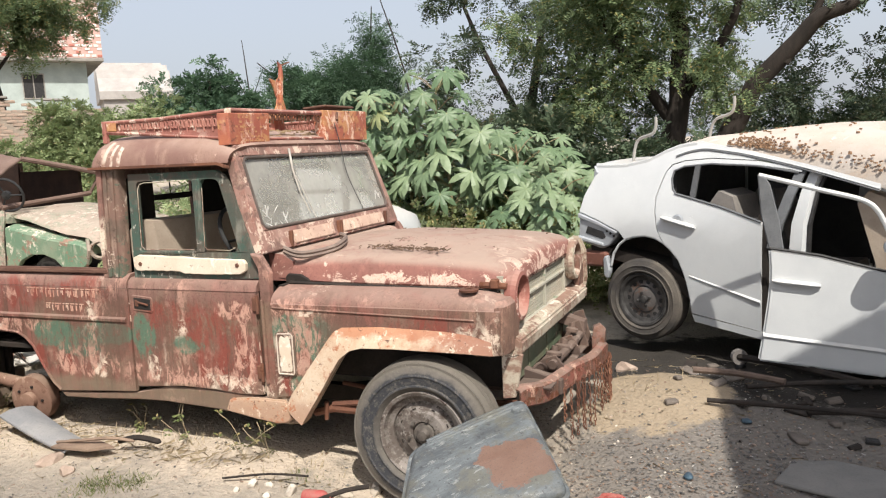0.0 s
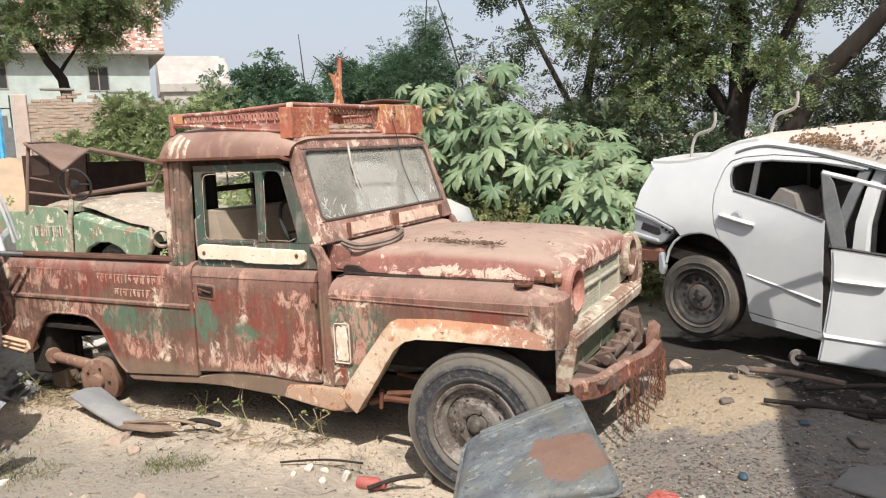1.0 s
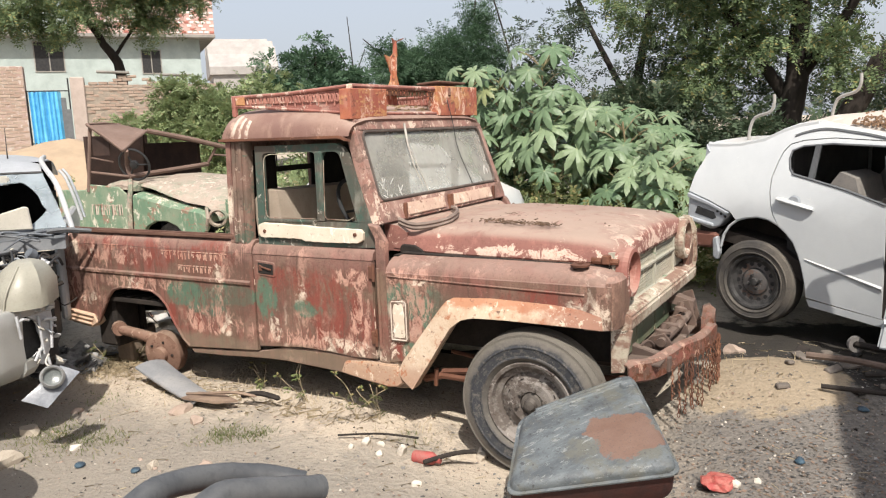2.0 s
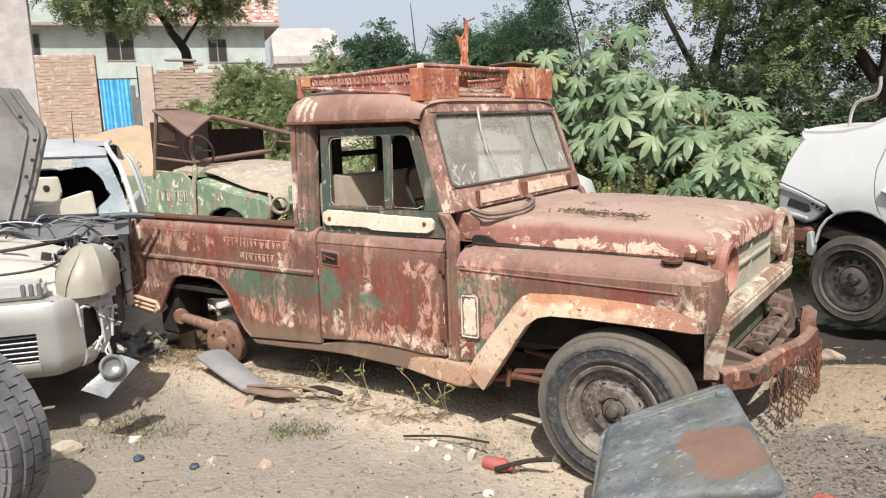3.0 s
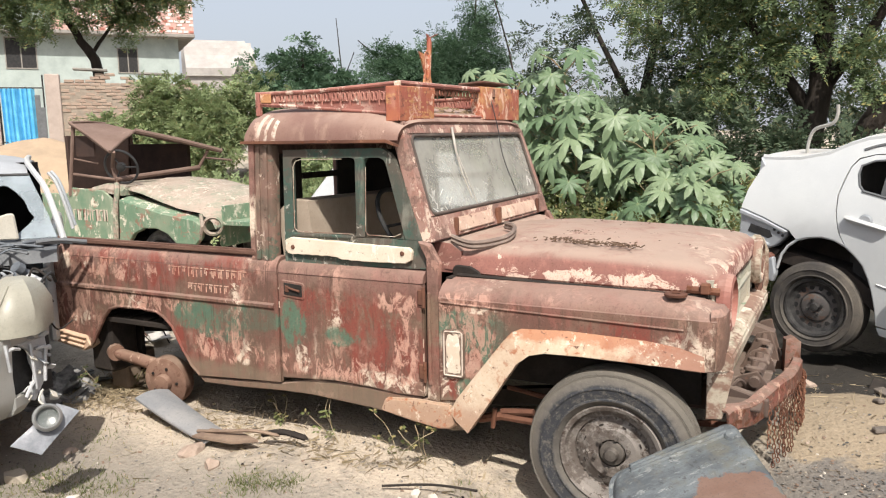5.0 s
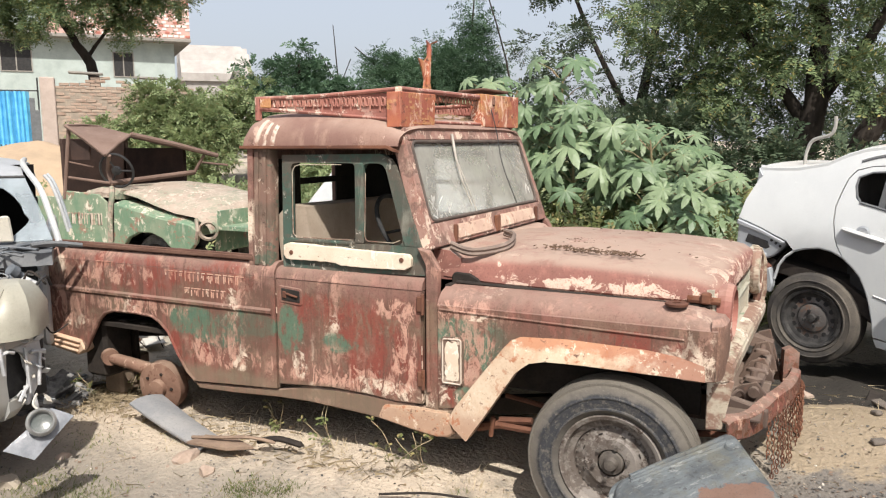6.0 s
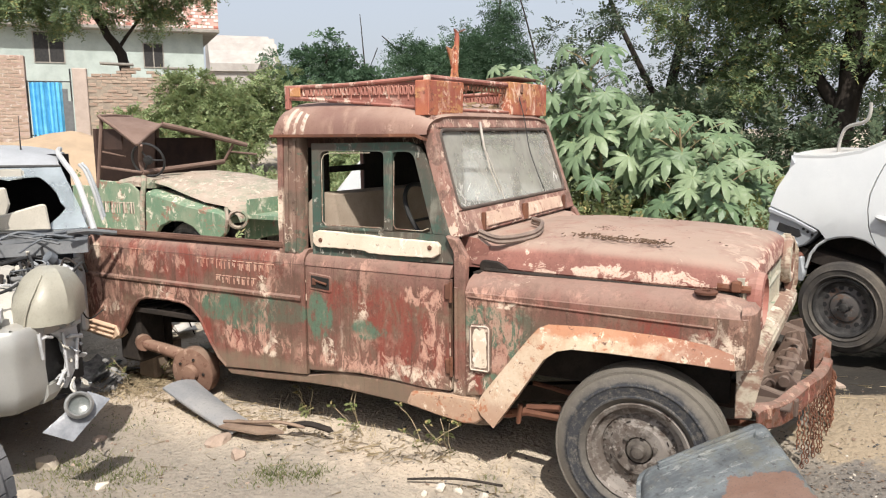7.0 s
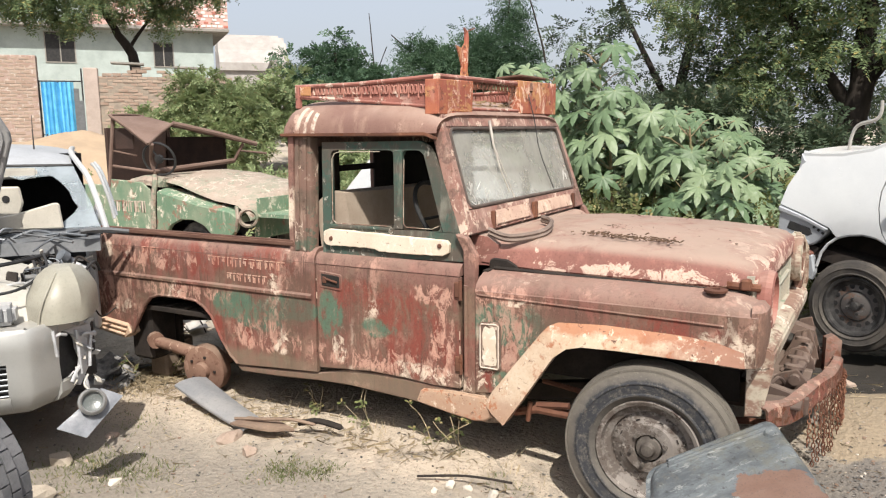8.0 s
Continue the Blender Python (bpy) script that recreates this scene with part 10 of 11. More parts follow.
def build_wall():
    base = Matrix.Translation((A_.x, A_.y, 0.85)) @ Matrix.Rotation(math.atan2(ALONG.y, ALONG.x), 4, "Z")
    length = (B_END - A_).length
    H = 2.50
    bm = B()
    box(bm, (0, 0.019, 0), (length, 0.22, H - 0.30))
    wall = part("wall_yard", bm, MORTAR)
    wall.matrix_basis = base
    tagged(wall, "crumbling old brick yard wall with mud joints", "wall", kind="structure")
    meshes = []
    rnd = random.Random(9)
    for s in range(6):
        b = B()
        box(b, (-0.114, 0.012, -0.036), (0.114, 0.10, 0.036), bev=0.008)
        for v in b.verts:
            v.co += Vector((rnd.uniform(-1, 1), rnd.uniform(-1, 1), rnd.uniform(-1, 1))) * 0.006
        me = bpy.data.meshes.new("brick")
        b.to_mesh(me)
        b.free()
        me.materials.append(BRICK)
        meshes.append(me)
    rows = int(H / 0.082)
    made = 0
    for r in range(rows - 1, -1, -1):
        z = 0.04 + r * 0.082
        for c in range(int(length / 0.24) + 1):
            x = 0.12 + c * 0.24 + (0.12 if r % 2 else 0.0)
            if x > length or made >= 300:
                continue
            top = H - 0.16 * max(0, math.sin(x * 2.7 + 0.6)) - 0.10 * rnd.random() - (0.0 if x < 1.6 else 0.14)
            if z > top or rnd.random() < 0.05:
                continue
            ob = new("brick", meshes[rnd.randrange(6)])
            ob.parent = wall
            ob.matrix_basis = pose(x, rnd.uniform(-0.012, 0.012), z, 0, 0, rnd.uniform(-1.5, 1.5))
            made += 1
    # coping slabs and rubble on the wall
    for x0, x1, z in ((0.35, 1.15, H + 0.04), (1.9, 2.7, H - 0.05)):
        s = thing("coping_slab", base @ pose((x0 + x1) / 2, 0.1, z), "loose grey stone slab lying on the wall", "slab", "slabs on the wall")
        bm = B()
        box(bm, (-(x1 - x0) / 2, -0.16, -0.025), ((x1 - x0) / 2, 0.16, 0.03), pose(0, 0, 0, 0, 2, 0), bev=0.01)
        part("slab", bm, CONCRETE, s)
    # pink gate pillar, gate with a blue sheet
    g = A_ - ALONG * 0.14
    pil = part("gate_pillar", box(B(), (-0.17, -0.05, 0), (0.17, 0.25, 2.42), bev=0.02), plain("pink_plaster", (0.44, 0.36, 0.315), (0.34, 0.28, 0.24), 3, 0.9), None)
    pil.matrix_basis = Matrix.Translation((g.x, g.y, 0.85)) @ Matrix.Rotation(math.atan2(ALONG.y, ALONG.x), 4, "Z")
    tagged(pil, "weathered pink plastered gate pillar", "pillar", kind="structure")
    gate = thing("yard_gate", Matrix.Translation((g.x, g.y, 0.85)) @ Matrix.Rotation(math.atan2(ALONG.y, ALONG.x), 4, "Z"), "iron yard gate hung with a blue plastic sheet", "gate")
    bm = B()
    for x in (-0.22, -0.62, -1.2):
        tube(bm, [(x, 0.05, 0.0), (x, 0.05, 2.1 if x < -0.5 else 2.4)], 0.02, 6)
    for z in (0.2, 0.75, 2.08):
        tube(bm, [(-1.2, 0.05, z), (-0.2, 0.05, z)], 0.018, 6)
    part("gate_bar", bm, BLACK, gate)
    bm = B()
    rings = []
    for i in range(22):
        x = -1.16 + 0.74 * i / 21
        w = 0.045 * math.sin(i * 1.9) + 0.02 * math.sin(i * 0.7)
        rings.append([(x, 0.02 + w, 2.06), (x + 0.01, 0.0 + w * 1.3, 1.4), (x + 0.02, 0.02 + w, 0.12), (x + 0.02, 0.035 + w, 0.12), (x + 0.01, 0.015 + w * 1.3, 1.4), (x, 0.035 + w, 2.06)])
    loft(bm, rings)
    part("blue_sheet", bm, plain("blue_plastic_sheet", (0.08, 0.36, 0.62), (0.16, 0.50, 0.74), 5, 0.35, spec=0.5), gate, "rumpled bright blue sheet", 50)
    bm = B()
    for a_, b_, t_ in ((-0.42, -0.30, 1.9), (-0.30, -0.20, 1.6)):
        box(bm, (a_, 0.0, 0.1), (b_, 0.03, t_))
    part("gate_panel", bm, GREYTRIM, gate)
    # brick pier and grey plaster wall past the gate
    q = g - ALONG * 1.50
    rot = math.atan2(ALONG.y, ALONG.x)
    pier = part("wall_pier", box(B(), (-1.15, -0.03, 0), (0.28, 0.25, 2.7), bev=0.01), worn("washed_brick", (0.33, 0.23, 0.19), (0.38, 0.295, 0.25), (0.47, 0.41, 0.355), 0.53, None, 0.6, None, rust=(0.30, 0.19, 0.15), rust_at=0.56), None)
    pier.matrix_basis = Matrix.Translation((q.x, q.y, 0.85)) @ Matrix.Rotation(rot, 4, "Z")
    tagged(pier, "brick pier beside the gate", "wall", kind="structure")
    for r in range(32):
        for c in range(6):
            x = -1.02 + c * 0.235 + (0.115 if r % 2 else 0.0)
            if x > 0.20 or rnd.random() < 0.06:
                continue
            ob = new("brick", meshes[rnd.randrange(6)])
            ob.parent = pier
            ob.matrix_basis = pose(x, -0.046 + rnd.uniform(-0.004, 0.004), 0.05 + r * 0.083)
    side = part("wall_plaster", box(B(), (-5.5, -0.06, 0), (-1.15, 0.2, 6.5), bev=0.01), plain("grey_white_plaster", (0.40, 0.385, 0.38), (0.30, 0.28, 0.27), 2.2, 0.9, fine=30), None)
    side.matrix_basis = Matrix.Translation((q.x, q.y, 0.85)) @ Matrix.Rotation(rot, 4, "Z")
    tagged(side, "stained pale plaster wall beside the gate", "wall", kind="structure")
    # a cloth hung on it
    cl = thing("hung_cloth", Matrix.Translation((q.x, q.y, 0.85)) @ Matrix.Rotation(rot, 4, "Z"), "dark blue cloth hung on the plaster wall", "cloth")
    bm = B()
    rings = [[(-1.75 + 0.06 * i, -0.09 + 0.02 * math.sin(i * 1.7), 1.75 - 0.05 * i), (-1.75 + 0.06 * i, -0.10 + 0.02 * math.sin(i * 1.7), 1.35), (-1.75 + 0.06 * i, -0.08 + 0.02 * math.sin(i * 1.7), 1.35), (-1.75 + 0.06 * i, -0.07 + 0.02 * math.sin(i * 1.7), 1.75 - 0.05 * i)] for i in range(9)]
    loft(bm, rings)
    part("cloth", bm, plain("navy_cloth", (0.03, 0.04, 0.10), (0.05, 0.06, 0.14), 8, 0.95), cl)


build_wall()


def build_house():
    c = Vector((-21.7, 20.5, 0.0))                       # the near corner
    d = Vector((-0.61, -0.79, 0)).normalized()           # along the front, away from the corner
    base = Matrix.Translation(c) @ Matrix.Rotation(math.atan2(d.y, d.x), 4, "Z")
    house = thing("house", base, "pale green-white village house with a patterned balcony parapet", "house")
    # local: x along the front, y towards the yard
    bm = B()
    box(bm, (0, -6, 0.3), (14, 0, 8.6))
    part("wall", bm, PLASTER, house)
    bm = B()
    box(bm, (-0.60, -6.2, 5.66), (14.2, 0.60, 5.80), bev=0.02)
    part("balcony_slab", bm, CONCRETE, house)
    bm = B()
    box(bm, (-0.57, 0.46, 5.80), (4.6, 0.57, 8.2))
    box(bm, (-0.57, -6.2, 5.80), (-0.46, 0.46, 8.2))
    par = part("parapet", bm, plain("pink_parapet", (0.55, 0.36, 0.31), (0.48, 0.30, 0.26), 3, 0.9), house, "pink parapet set with white and red tiles")
    me = {}
    for n, col in (("white", (0.72, 0.66, 0.60)), ("red", (0.42, 0.16, 0.12))):
        b = B()
        box(b, (-0.085, 0, -0.045), (0.085, 0.02, 0.045), bev=0.006)
        m2 = bpy.data.meshes.new("tile")
        b.to_mesh(m2)
        b.free()
        m2.materials.append(plain(n + "_tile", col, tuple(v * 0.85 for v in col), 6, 0.6))
        me[n] = m2
    for r in range(17):
        for k in range(20):
            if (r + k) % 2 == 0 or r % 3 == 0:
                ob = new("tile", me["white" if (r * 7 + k) % 5 else "red"])
                ob.parent = par
                ob.matrix_basis = pose(-0.48 + k * 0.22 + (0.11 if r % 2 else 0), 0.57, 5.88 + r * 0.13)
    for x, w, z0, z1 in ((1.6, 0.7, 4.3, 5.2), (5.2, 1.0, 4.4, 5.5), (8.6, 0.9, 4.4, 5.4)):
        win = new("window")
        win.parent = house
        bm = B()
        box(bm, (x, -0.02, z0), (x + w, 0.012, z1))
        part("window_pane", bm, BLACK, win)
        bm = B()
        for xx in (x - 0.04, x + w / 2 - 0.02, x + w):
            box(bm, (xx, 0.0, z0 - 0.04), (xx + 0.04, 0.03, z1 + 0.04))
        for z in (z0 - 0.04, z1):
            box(bm, (x - 0.04, 0.0, z), (x + w + 0.04, 0.034, z + 0.04))
        part("window_frame", bm, CONCRETE, win)
    # far white house beyond
    f = thing("far_house", pose(-35.0, 36.9, 1.6, 0, 0, -42), "far white house with sloping roof and water tank", "house")
    bm = B()
    box(bm, (-2.6, -2, 0), (2.6, 2, 4.0))
    part("wall", bm, WHITEWASH, f)
    bm = B()
    prism(bm, [(-2.8, 4.0), (-2.8, 6.9), (-1.9, 5.6), (-1.3, 5.4), (-1.3, 6.5), (-0.6, 6.5), (-0.6, 5.3), (0.3, 6.4), (1.0, 5.3), (1.0, 5.9), (1.5, 5.9), (1.8, 5.4), (2.8, 4.5), (2.8, 4.0)], "y", -2.2, 2.2)
    part("roof", bm, WHITEWASH, f)
    bm = B()
    tube(bm, [(-0.9, -1, 4.5), (-0.9, -1, 5.95)], 0.30, 14)
    box(bm, (-1.4, -1.4, 5.9), (-0.4, -0.6, 6.0))
    part("water_tank", bm, CONCRETE, f)
    for x in (-1.6, 0.2, 1.5):
        w = new("window")
        w.parent = f
        bm = B()
        box(bm, (x - 0.35, -2.03, 2.6), (x + 0.35, -1.98, 3.6))
        part("window_pane", bm, BLACK, w)
        bm = B()
        box(bm, (x - 0.45, -2.06, 2.5), (x + 0.45, -2.0, 2.6))
        part("window_sill", bm, CONCRETE, w)
    # low wall between the houses
    lw = part("wall_low", box(B(), (-4, -0.1, 0), (3.2, 0.1, 3.7)), CONCRETE, None)
    lw.matrix_basis = pose(-21.0, 23.2, 0.9, 0, 0, -46)
    tagged(lw, "low grey wall between the houses", "wall", kind="structure")


build_house()


def build_sand():
    """A heap of yellow sand before the gate."""
    n = 44
    xs = np.linspace(-1, 1, n)
    verts = []
    for j in xs:
        for i in xs:
            r = math.hypot(i, j)
            h = 0.92 * max(0.0, 1 - r * r) ** 1.25 * (1 + 0.25 * noise.noise((i * 2.5, j * 2.5, 0)))
            verts.append((i * 3.3, j * 2.0, h + 0.03 * noise.noise((i * 9, j * 9, 4))))
    k = np.arange(n - 1)[None, :] + np.arange(n - 1)[:, None] * n
    faces = np.stack((k, k + 1, k + 1 + n, k + n), -1).reshape(-1, 4)
    ob = np_mesh("sand_heap", verts, faces, plain("yellow_sand", (0.37, 0.275, 0.185), (0.30, 0.225, 0.155), 3, 0.95, bump=0.4))
    for p in ob.data.polygons:
        p.use_smooth = True
    ob.matrix_basis = pose(-11.2, 6.0, 0.66, 0, 0, 50)
    tagged(ob, "heap of yellow building sand before the gate", "sand", kind="stuff")


build_sand()


# ---- things on the ground ----
STONE = plain("grey_stone", (0.36, 0.31, 0.25), (0.46, 0.40, 0.32), 7, 0.95, bump=0.5)
PINKSTONE = plain("pink_brick_stone", (0.31, 0.235, 0.185), (0.37, 0.29, 0.235), 7, 0.95, bump=0.5)
GRIT = plain("brown_grit", (0.22, 0.19, 0.155), (0.32, 0.275, 0.22), 7, 0.95, bump=0.4)
PALE = plain("white_rubble", (0.56, 0.51, 0.44), (0.46, 0.41, 0.34), 9, 0.9, bump=0.4)


def stone(x, y, s, mat, label, seed, flat=0.6, name="stone", turn=None):
    rnd = random.Random(seed)
    bm = B()
    bmesh.ops.create_icosphere(bm, subdivisions=2, radius=1.0)
    o = Vector((rnd.uniform(0, 50), 0, 0))
    # a lump with a few flat broken faces
    cuts = [(Vector((rnd.uniform(-1, 1), rnd.uniform(-1, 1), rnd.uniform(-0.4, 1))).normalized(), rnd.uniform(0.45, 0.75)) for _ in range(7)]
    for v in bm.verts:
        c = v.co.copy()
        k = 1 + 0.16 * noise.noise(c * 2.4 + o)
        q = c
        for nrm, off in cuts:
            e = q.dot(nrm) - off
            if e > 0:
                q = q - nrm * e
        v.co = Vector((q.x * s, q.y * s * rnd.uniform(0.72, 0.74), q.z * s * flat)) * k
    ob = part(name, bm, mat, None, smooth=18)
    ob.matrix_basis = pose(x, y, ground_z(x, y) + s * flat * 0.30, 0, 0, turn if turn is not None else rnd.uniform(0, 180))
    return tagged(ob, label, "stone")


for i, (x, y, s, m) in enumerate(((-0.42, -0.34, 0.085, PINKSTONE), (-0.22, -0.42, 0.06, PINKSTONE), (-0.95, -0.95, 0.09, STONE), (-0.68, -1.25, 0.11, STONE), (-0.55, -0.95, 0.05, PALE), (0.30, -0.85, 0.055, PINKSTONE), (1.28, -0.10, 0.045, STONE), (1.38, 0.02, 0.05, STONE), (0.05, -0.95, 0.05, STONE), (2.36, 1.80, 0.085, PINKSTONE), (-1.0, -0.62, 0.045, PINKSTONE))):
    stone(x, y, s, m, ("broken pinkish brick lump half sunk in dirt", "rough grey-brown stone on the dirt", "pale lump of rubble on the dirt")[0 if m is PINKSTONE else 1 if m is STONE else 2], 60 + i)
for i, (x, y, s) in enumerate(((0.86, -0.28, 0.035), (0.93, -0.24, 0.028), (0.98, -0.33, 0.03), (1.05, -0.24, 0.05), (0.82, -0.35, 0.025), (1.36, 0.06, 0.04), (1.30, -0.5, 0.03), (2.62, 0.05, 0.03), (2.70, 0.12, 0.025))):
    stone(x, y, s, PALE, "small white lump of broken plaster", 90 + i, 0.8)


def rubble():
    """Grit, pebbles and chips over the yard."""
    rng = np.random.default_rng(17)
    corner = np.array([(-1, -1, -1), (1, -1, -1), (1, 1, -1), (-1, 1, -1), (-1, -1, 1), (1, -1, 1), (1, 1, 1), (-1, 1, 1)], float)
    quads = np.array([(3, 2, 1, 0), (4, 5, 6, 7), (0, 1, 5, 4), (1, 2, 6, 5), (2, 3, 7, 6), (3, 0, 4, 7)])
    for name, n, mat, lo, hi, box_, label in (("gravel", 12000, GRIT, 0.002, 0.008, (-2.6, 4.8, -1.9, 2.6), "scattered grit and pebbles on the dirt"), ("gravel", 200, PALE, 0.003, 0.009, (-1.6, 3.2, -1.6, 1.8), "pale chips and crumbs scattered on the dirt"), ("gravel", 420, DARKSTEEL, 0.003, 0.009, (2.9, 5.2, -1.0, 2.8), "dark greasy scraps scattered on the dirt"), ("gravel", 500, PINKSTONE, 0.004, 0.013, (-2.2, 4.6, -1.8, 2.4), "brick chips scattered on the dirt")):
        x, y = rng.uniform(box_[0], box_[1], n), rng.uniform(box_[2], box_[3], n)
        bare = ((x - 3.4) / 1.9) ** 2 + ((y - 2.2) / 1.0) ** 2 < 1          # the near-black ground, oil and painted shade, is kept clear of light grit
        x[bare], y[bare] = x[bare] - 3.2, y[bare] - 2.9
        z = np.array([ground_z(a, b) for a, b in zip(x, y)])
        s = rng.uniform(lo, hi, n) * rng.uniform(0.5, 1.0, n)
        ang = rng.uniform(0, 6.28, n)
        c = corner[None] * (s[:, None, None] * rng.uniform(0.5, 1.3, (n, 8, 1)))
        c[:, 4:, :2] *= 0.6
        c[:, :, 2] *= 0.6
        rx = c[:, :, 0] * np.cos(ang)[:, None] - c[:, :, 1] * np.sin(ang)[:, None]
        ry = c[:, :, 0] * np.sin(ang)[:, None] + c[:, :, 1] * np.cos(ang)[:, None]
        v = np.stack((rx + x[:, None], ry + y[:, None], c[:, :, 2] + z[:, None]), 2).reshape(-1, 3)
        f = (quads[None] + (np.arange(n) * 8)[:, None, None]).reshape(-1, 4)
        tagged(np_mesh(name, v, f, mat), label, "gravel", kind="stuff")
    # thin sticks and scraps
    n = 900
    x, y = rng.uniform(-2, 4.6, n), rng.uniform(-1.7, 2.4, n)
    vs = []
    for a, b in zip(x, y):
        z = ground_z(a, b) + 0.004
        l, t = rng.uniform(0.012, 0.05), rng.uniform(0, 6.28)
        dx, dy = math.cos(t) * l, math.sin(t) * l
        w = rng.uniform(0.0007, 0.0016)
        vs += [(a - dx, b - dy, z), (a + dx, b + dy, z + rng.uniform(0, 0.012)), (a + dx, b + dy + w * 2, z + w * 2), (a - dx, b - dy + w * 2, z + w * 2)]
    # straw gathered below the truck's side
    for cx, cy, sx, sy, m in ((-1.62, 0.12, 0.22, 0.13, 700), (0.35, -0.10, 0.45, 0.07, 150), (-0.6, 0.0, 0.4, 0.1, 250)):
        for _ in range(m):
            a, b = rng.normal(cx, sx), rng.normal(cy, sy)
            z = ground_z(a, b) + rng.uniform(0.003, 0.02)
            l, t = rng.uniform(0.012, 0.05), rng.uniform(0, 6.28)
            dx, dy = math.cos(t) * l, math.sin(t) * l
            w = rng.uniform(0.0008, 0.002)
            vs += [(a - dx, b - dy, z), (a + dx, b + dy, z + rng.uniform(-0.004, 0.02)), (a + dx, b + dy + w, z + w * 2), (a - dx, b - dy + w, z + w * 2)]
    v = np.array(vs)
    tagged(np_mesh("twigs", v, np.arange(len(v)).reshape(-1, 4), STRAW), "dry twigs and straw strewn on the dirt", "twigs", kind="stuff")


def litter():
    """Flat flakes of rubber, tin and plastic trodden into the oily soil, and a heap of dark scrap by the tail."""
    rng = np.random.default_rng(41)
    flake = [plain("dark_flake", (0.05, 0.047, 0.045), (0.09, 0.085, 0.08), 30, 0.6), plain("grey_flake", (0.125, 0.117, 0.108), (0.19, 0.18, 0.165), 30, 0.7), plain("pale_flake", (0.34, 0.32, 0.29), (0.26, 0.245, 0.22), 30, 0.6), plain("brown_flake", (0.16, 0.11, 0.08), (0.22, 0.15, 0.11), 30, 0.8)]
    for mat, n, label in zip(flake, (3600, 5200, 600, 4200), ("dark flakes of rubber trodden into the soil", "grey tin scraps trodden into the soil", "pale plastic bits trodden into the soil", "brown rust flakes trodden into the soil")):
        half = n * 3 // 4
        x = np.concatenate((rng.normal(3.0, 0.65, half), rng.uniform(-1.9, 4.4, n - half)))
        y = np.concatenate((rng.normal(0.2, 0.6, half), rng.uniform(-1.5, 1.7, n - half)))
        sand = ((x - 2.6) / 0.42) ** 2 + ((y - 1.15) / 0.45) ** 2 < 1        # few lie on the clean sand
        keep = ~sand | (rng.random(n) < 0.2)
        x, y = x[keep], y[keep]
        vs = []
        for a, b in zip(x, y):
            z = ground_z(a, b)
            s, t = rng.uniform(0.002, 0.008) * rng.uniform(0.6, 1.5), rng.uniform(0, 6.28)
            q = rng.uniform(0.4, 1.0)
            tilt = rng.uniform(0, 0.5) * s
            c_, s_ = math.cos(t) * s, math.sin(t) * s
            vs += [(a - c_ + s_ * q, b - s_ - c_ * q, z + 0.002), (a + c_ + s_ * q, b + s_ - c_ * q, z + 0.003 + tilt), (a + c_ * 0.7 - s_ * q, b + s_ * 0.7 + c_ * q, z + 0.004 + tilt), (a - c_ - s_ * q * 0.6, b - s_ + c_ * q * 0.6, z + 0.002)]
        vs = np.array(vs)
        tagged(np_mesh("litter", vs, np.arange(len(vs)).reshape(-1, 4), mat), label, "litter", kind="stuff")
    bm = B()
    rnd = random.Random(77)
    for _ in range(90):
        x, y = rnd.gauss(-2.0, 0.20), rnd.gauss(0.02, 0.16)
        s = rnd.uniform(0.02, 0.10)
        box(bm, (-s, -s * 0.5, -0.006), (s, s * 0.5, 0.008), pose(x, y, ground_z(x, y) + 0.02 + max(0, 0.10 - 0.3 * math.hypot(x + 2.0, y)) * rnd.random(), rnd.uniform(-35, 35), rnd.uniform(-35, 35), rnd.uniform(0, 180)))
    for v in bm.verts:
        v.co += Vector((rnd.uniform(-1, 1), rnd.uniform(-1, 1), rnd.uniform(-1, 1))) * 0.012
    tagged(part("scrap_heap", bm, plain("mixed_scrap", (0.09, 0.086, 0.086), (0.30, 0.29, 0.275), 14, 0.7), None), "heap of dark rags and tin scrap on the dirt", "scrap", kind="stuff")


def scrap_pile():
    """Pale torn sheets and twigs heaped behind the truck's tail."""
    t = thing("scrap_pile", pose(-2.5, 1.12, ground_z(-2.5, 1.12)), "low pile of pale torn sheets and dry twigs", "scrap")
    rnd = random.Random(23)
    pale = plain("torn_sheet", (0.52, 0.49, 0.45), (0.40, 0.38, 0.34), 9, 0.7)
    for i in range(13):
        bm = B()
        lx, ly = rnd.uniform(0.07, 0.15), rnd.uniform(0.05, 0.10)
        n = 5
        rings = []
        for a in range(n):
            u = a / (n - 1) * 2 - 1
            top = [(u * lx + rnd.uniform(-0.01, 0.01), v * ly, 0.018 * noise.noise((u * 2 + i * 3, v * 2, i))) for v in (-1, -0.3, 0.4, 1)]
            rings.append([Vector(p) for p in top] + [Vector(p) - Vector((0, 0, 0.004)) for p in reversed(top)])
        loft(bm, rings)
        ob = part("sheet", bm, pale, t, "", 40)
        ob.matrix_basis = pose(rnd.uniform(-0.34, 0.34), rnd.uniform(-0.14, 0.14), 0.03 + 0.009 * i, rnd.uniform(-22, 22), rnd.uniform(-22, 22), rnd.uniform(0, 180))
    for i in range(12):
        bm = B()
        x, y, a, l = rnd.uniform(-0.3, 0.3), rnd.uniform(-0.2, 0.1), rnd.uniform(0, 6.28), rnd.uniform(0.1, 0.22)
        dx, dy = math.cos(a) * l, math.sin(a) * l * 0.6
        tube(bm, smooth_path([(x - dx, y - dy, 0.03), (x, y, rnd.uniform(0.10, 0.17)), (x + dx, y + dy, rnd.uniform(0.03, 0.16))], 4), 0.005, 5)
        part("twig", bm, (RUST, STRAW, DARKSTEEL)[i % 3], t)


litter()
rubble()
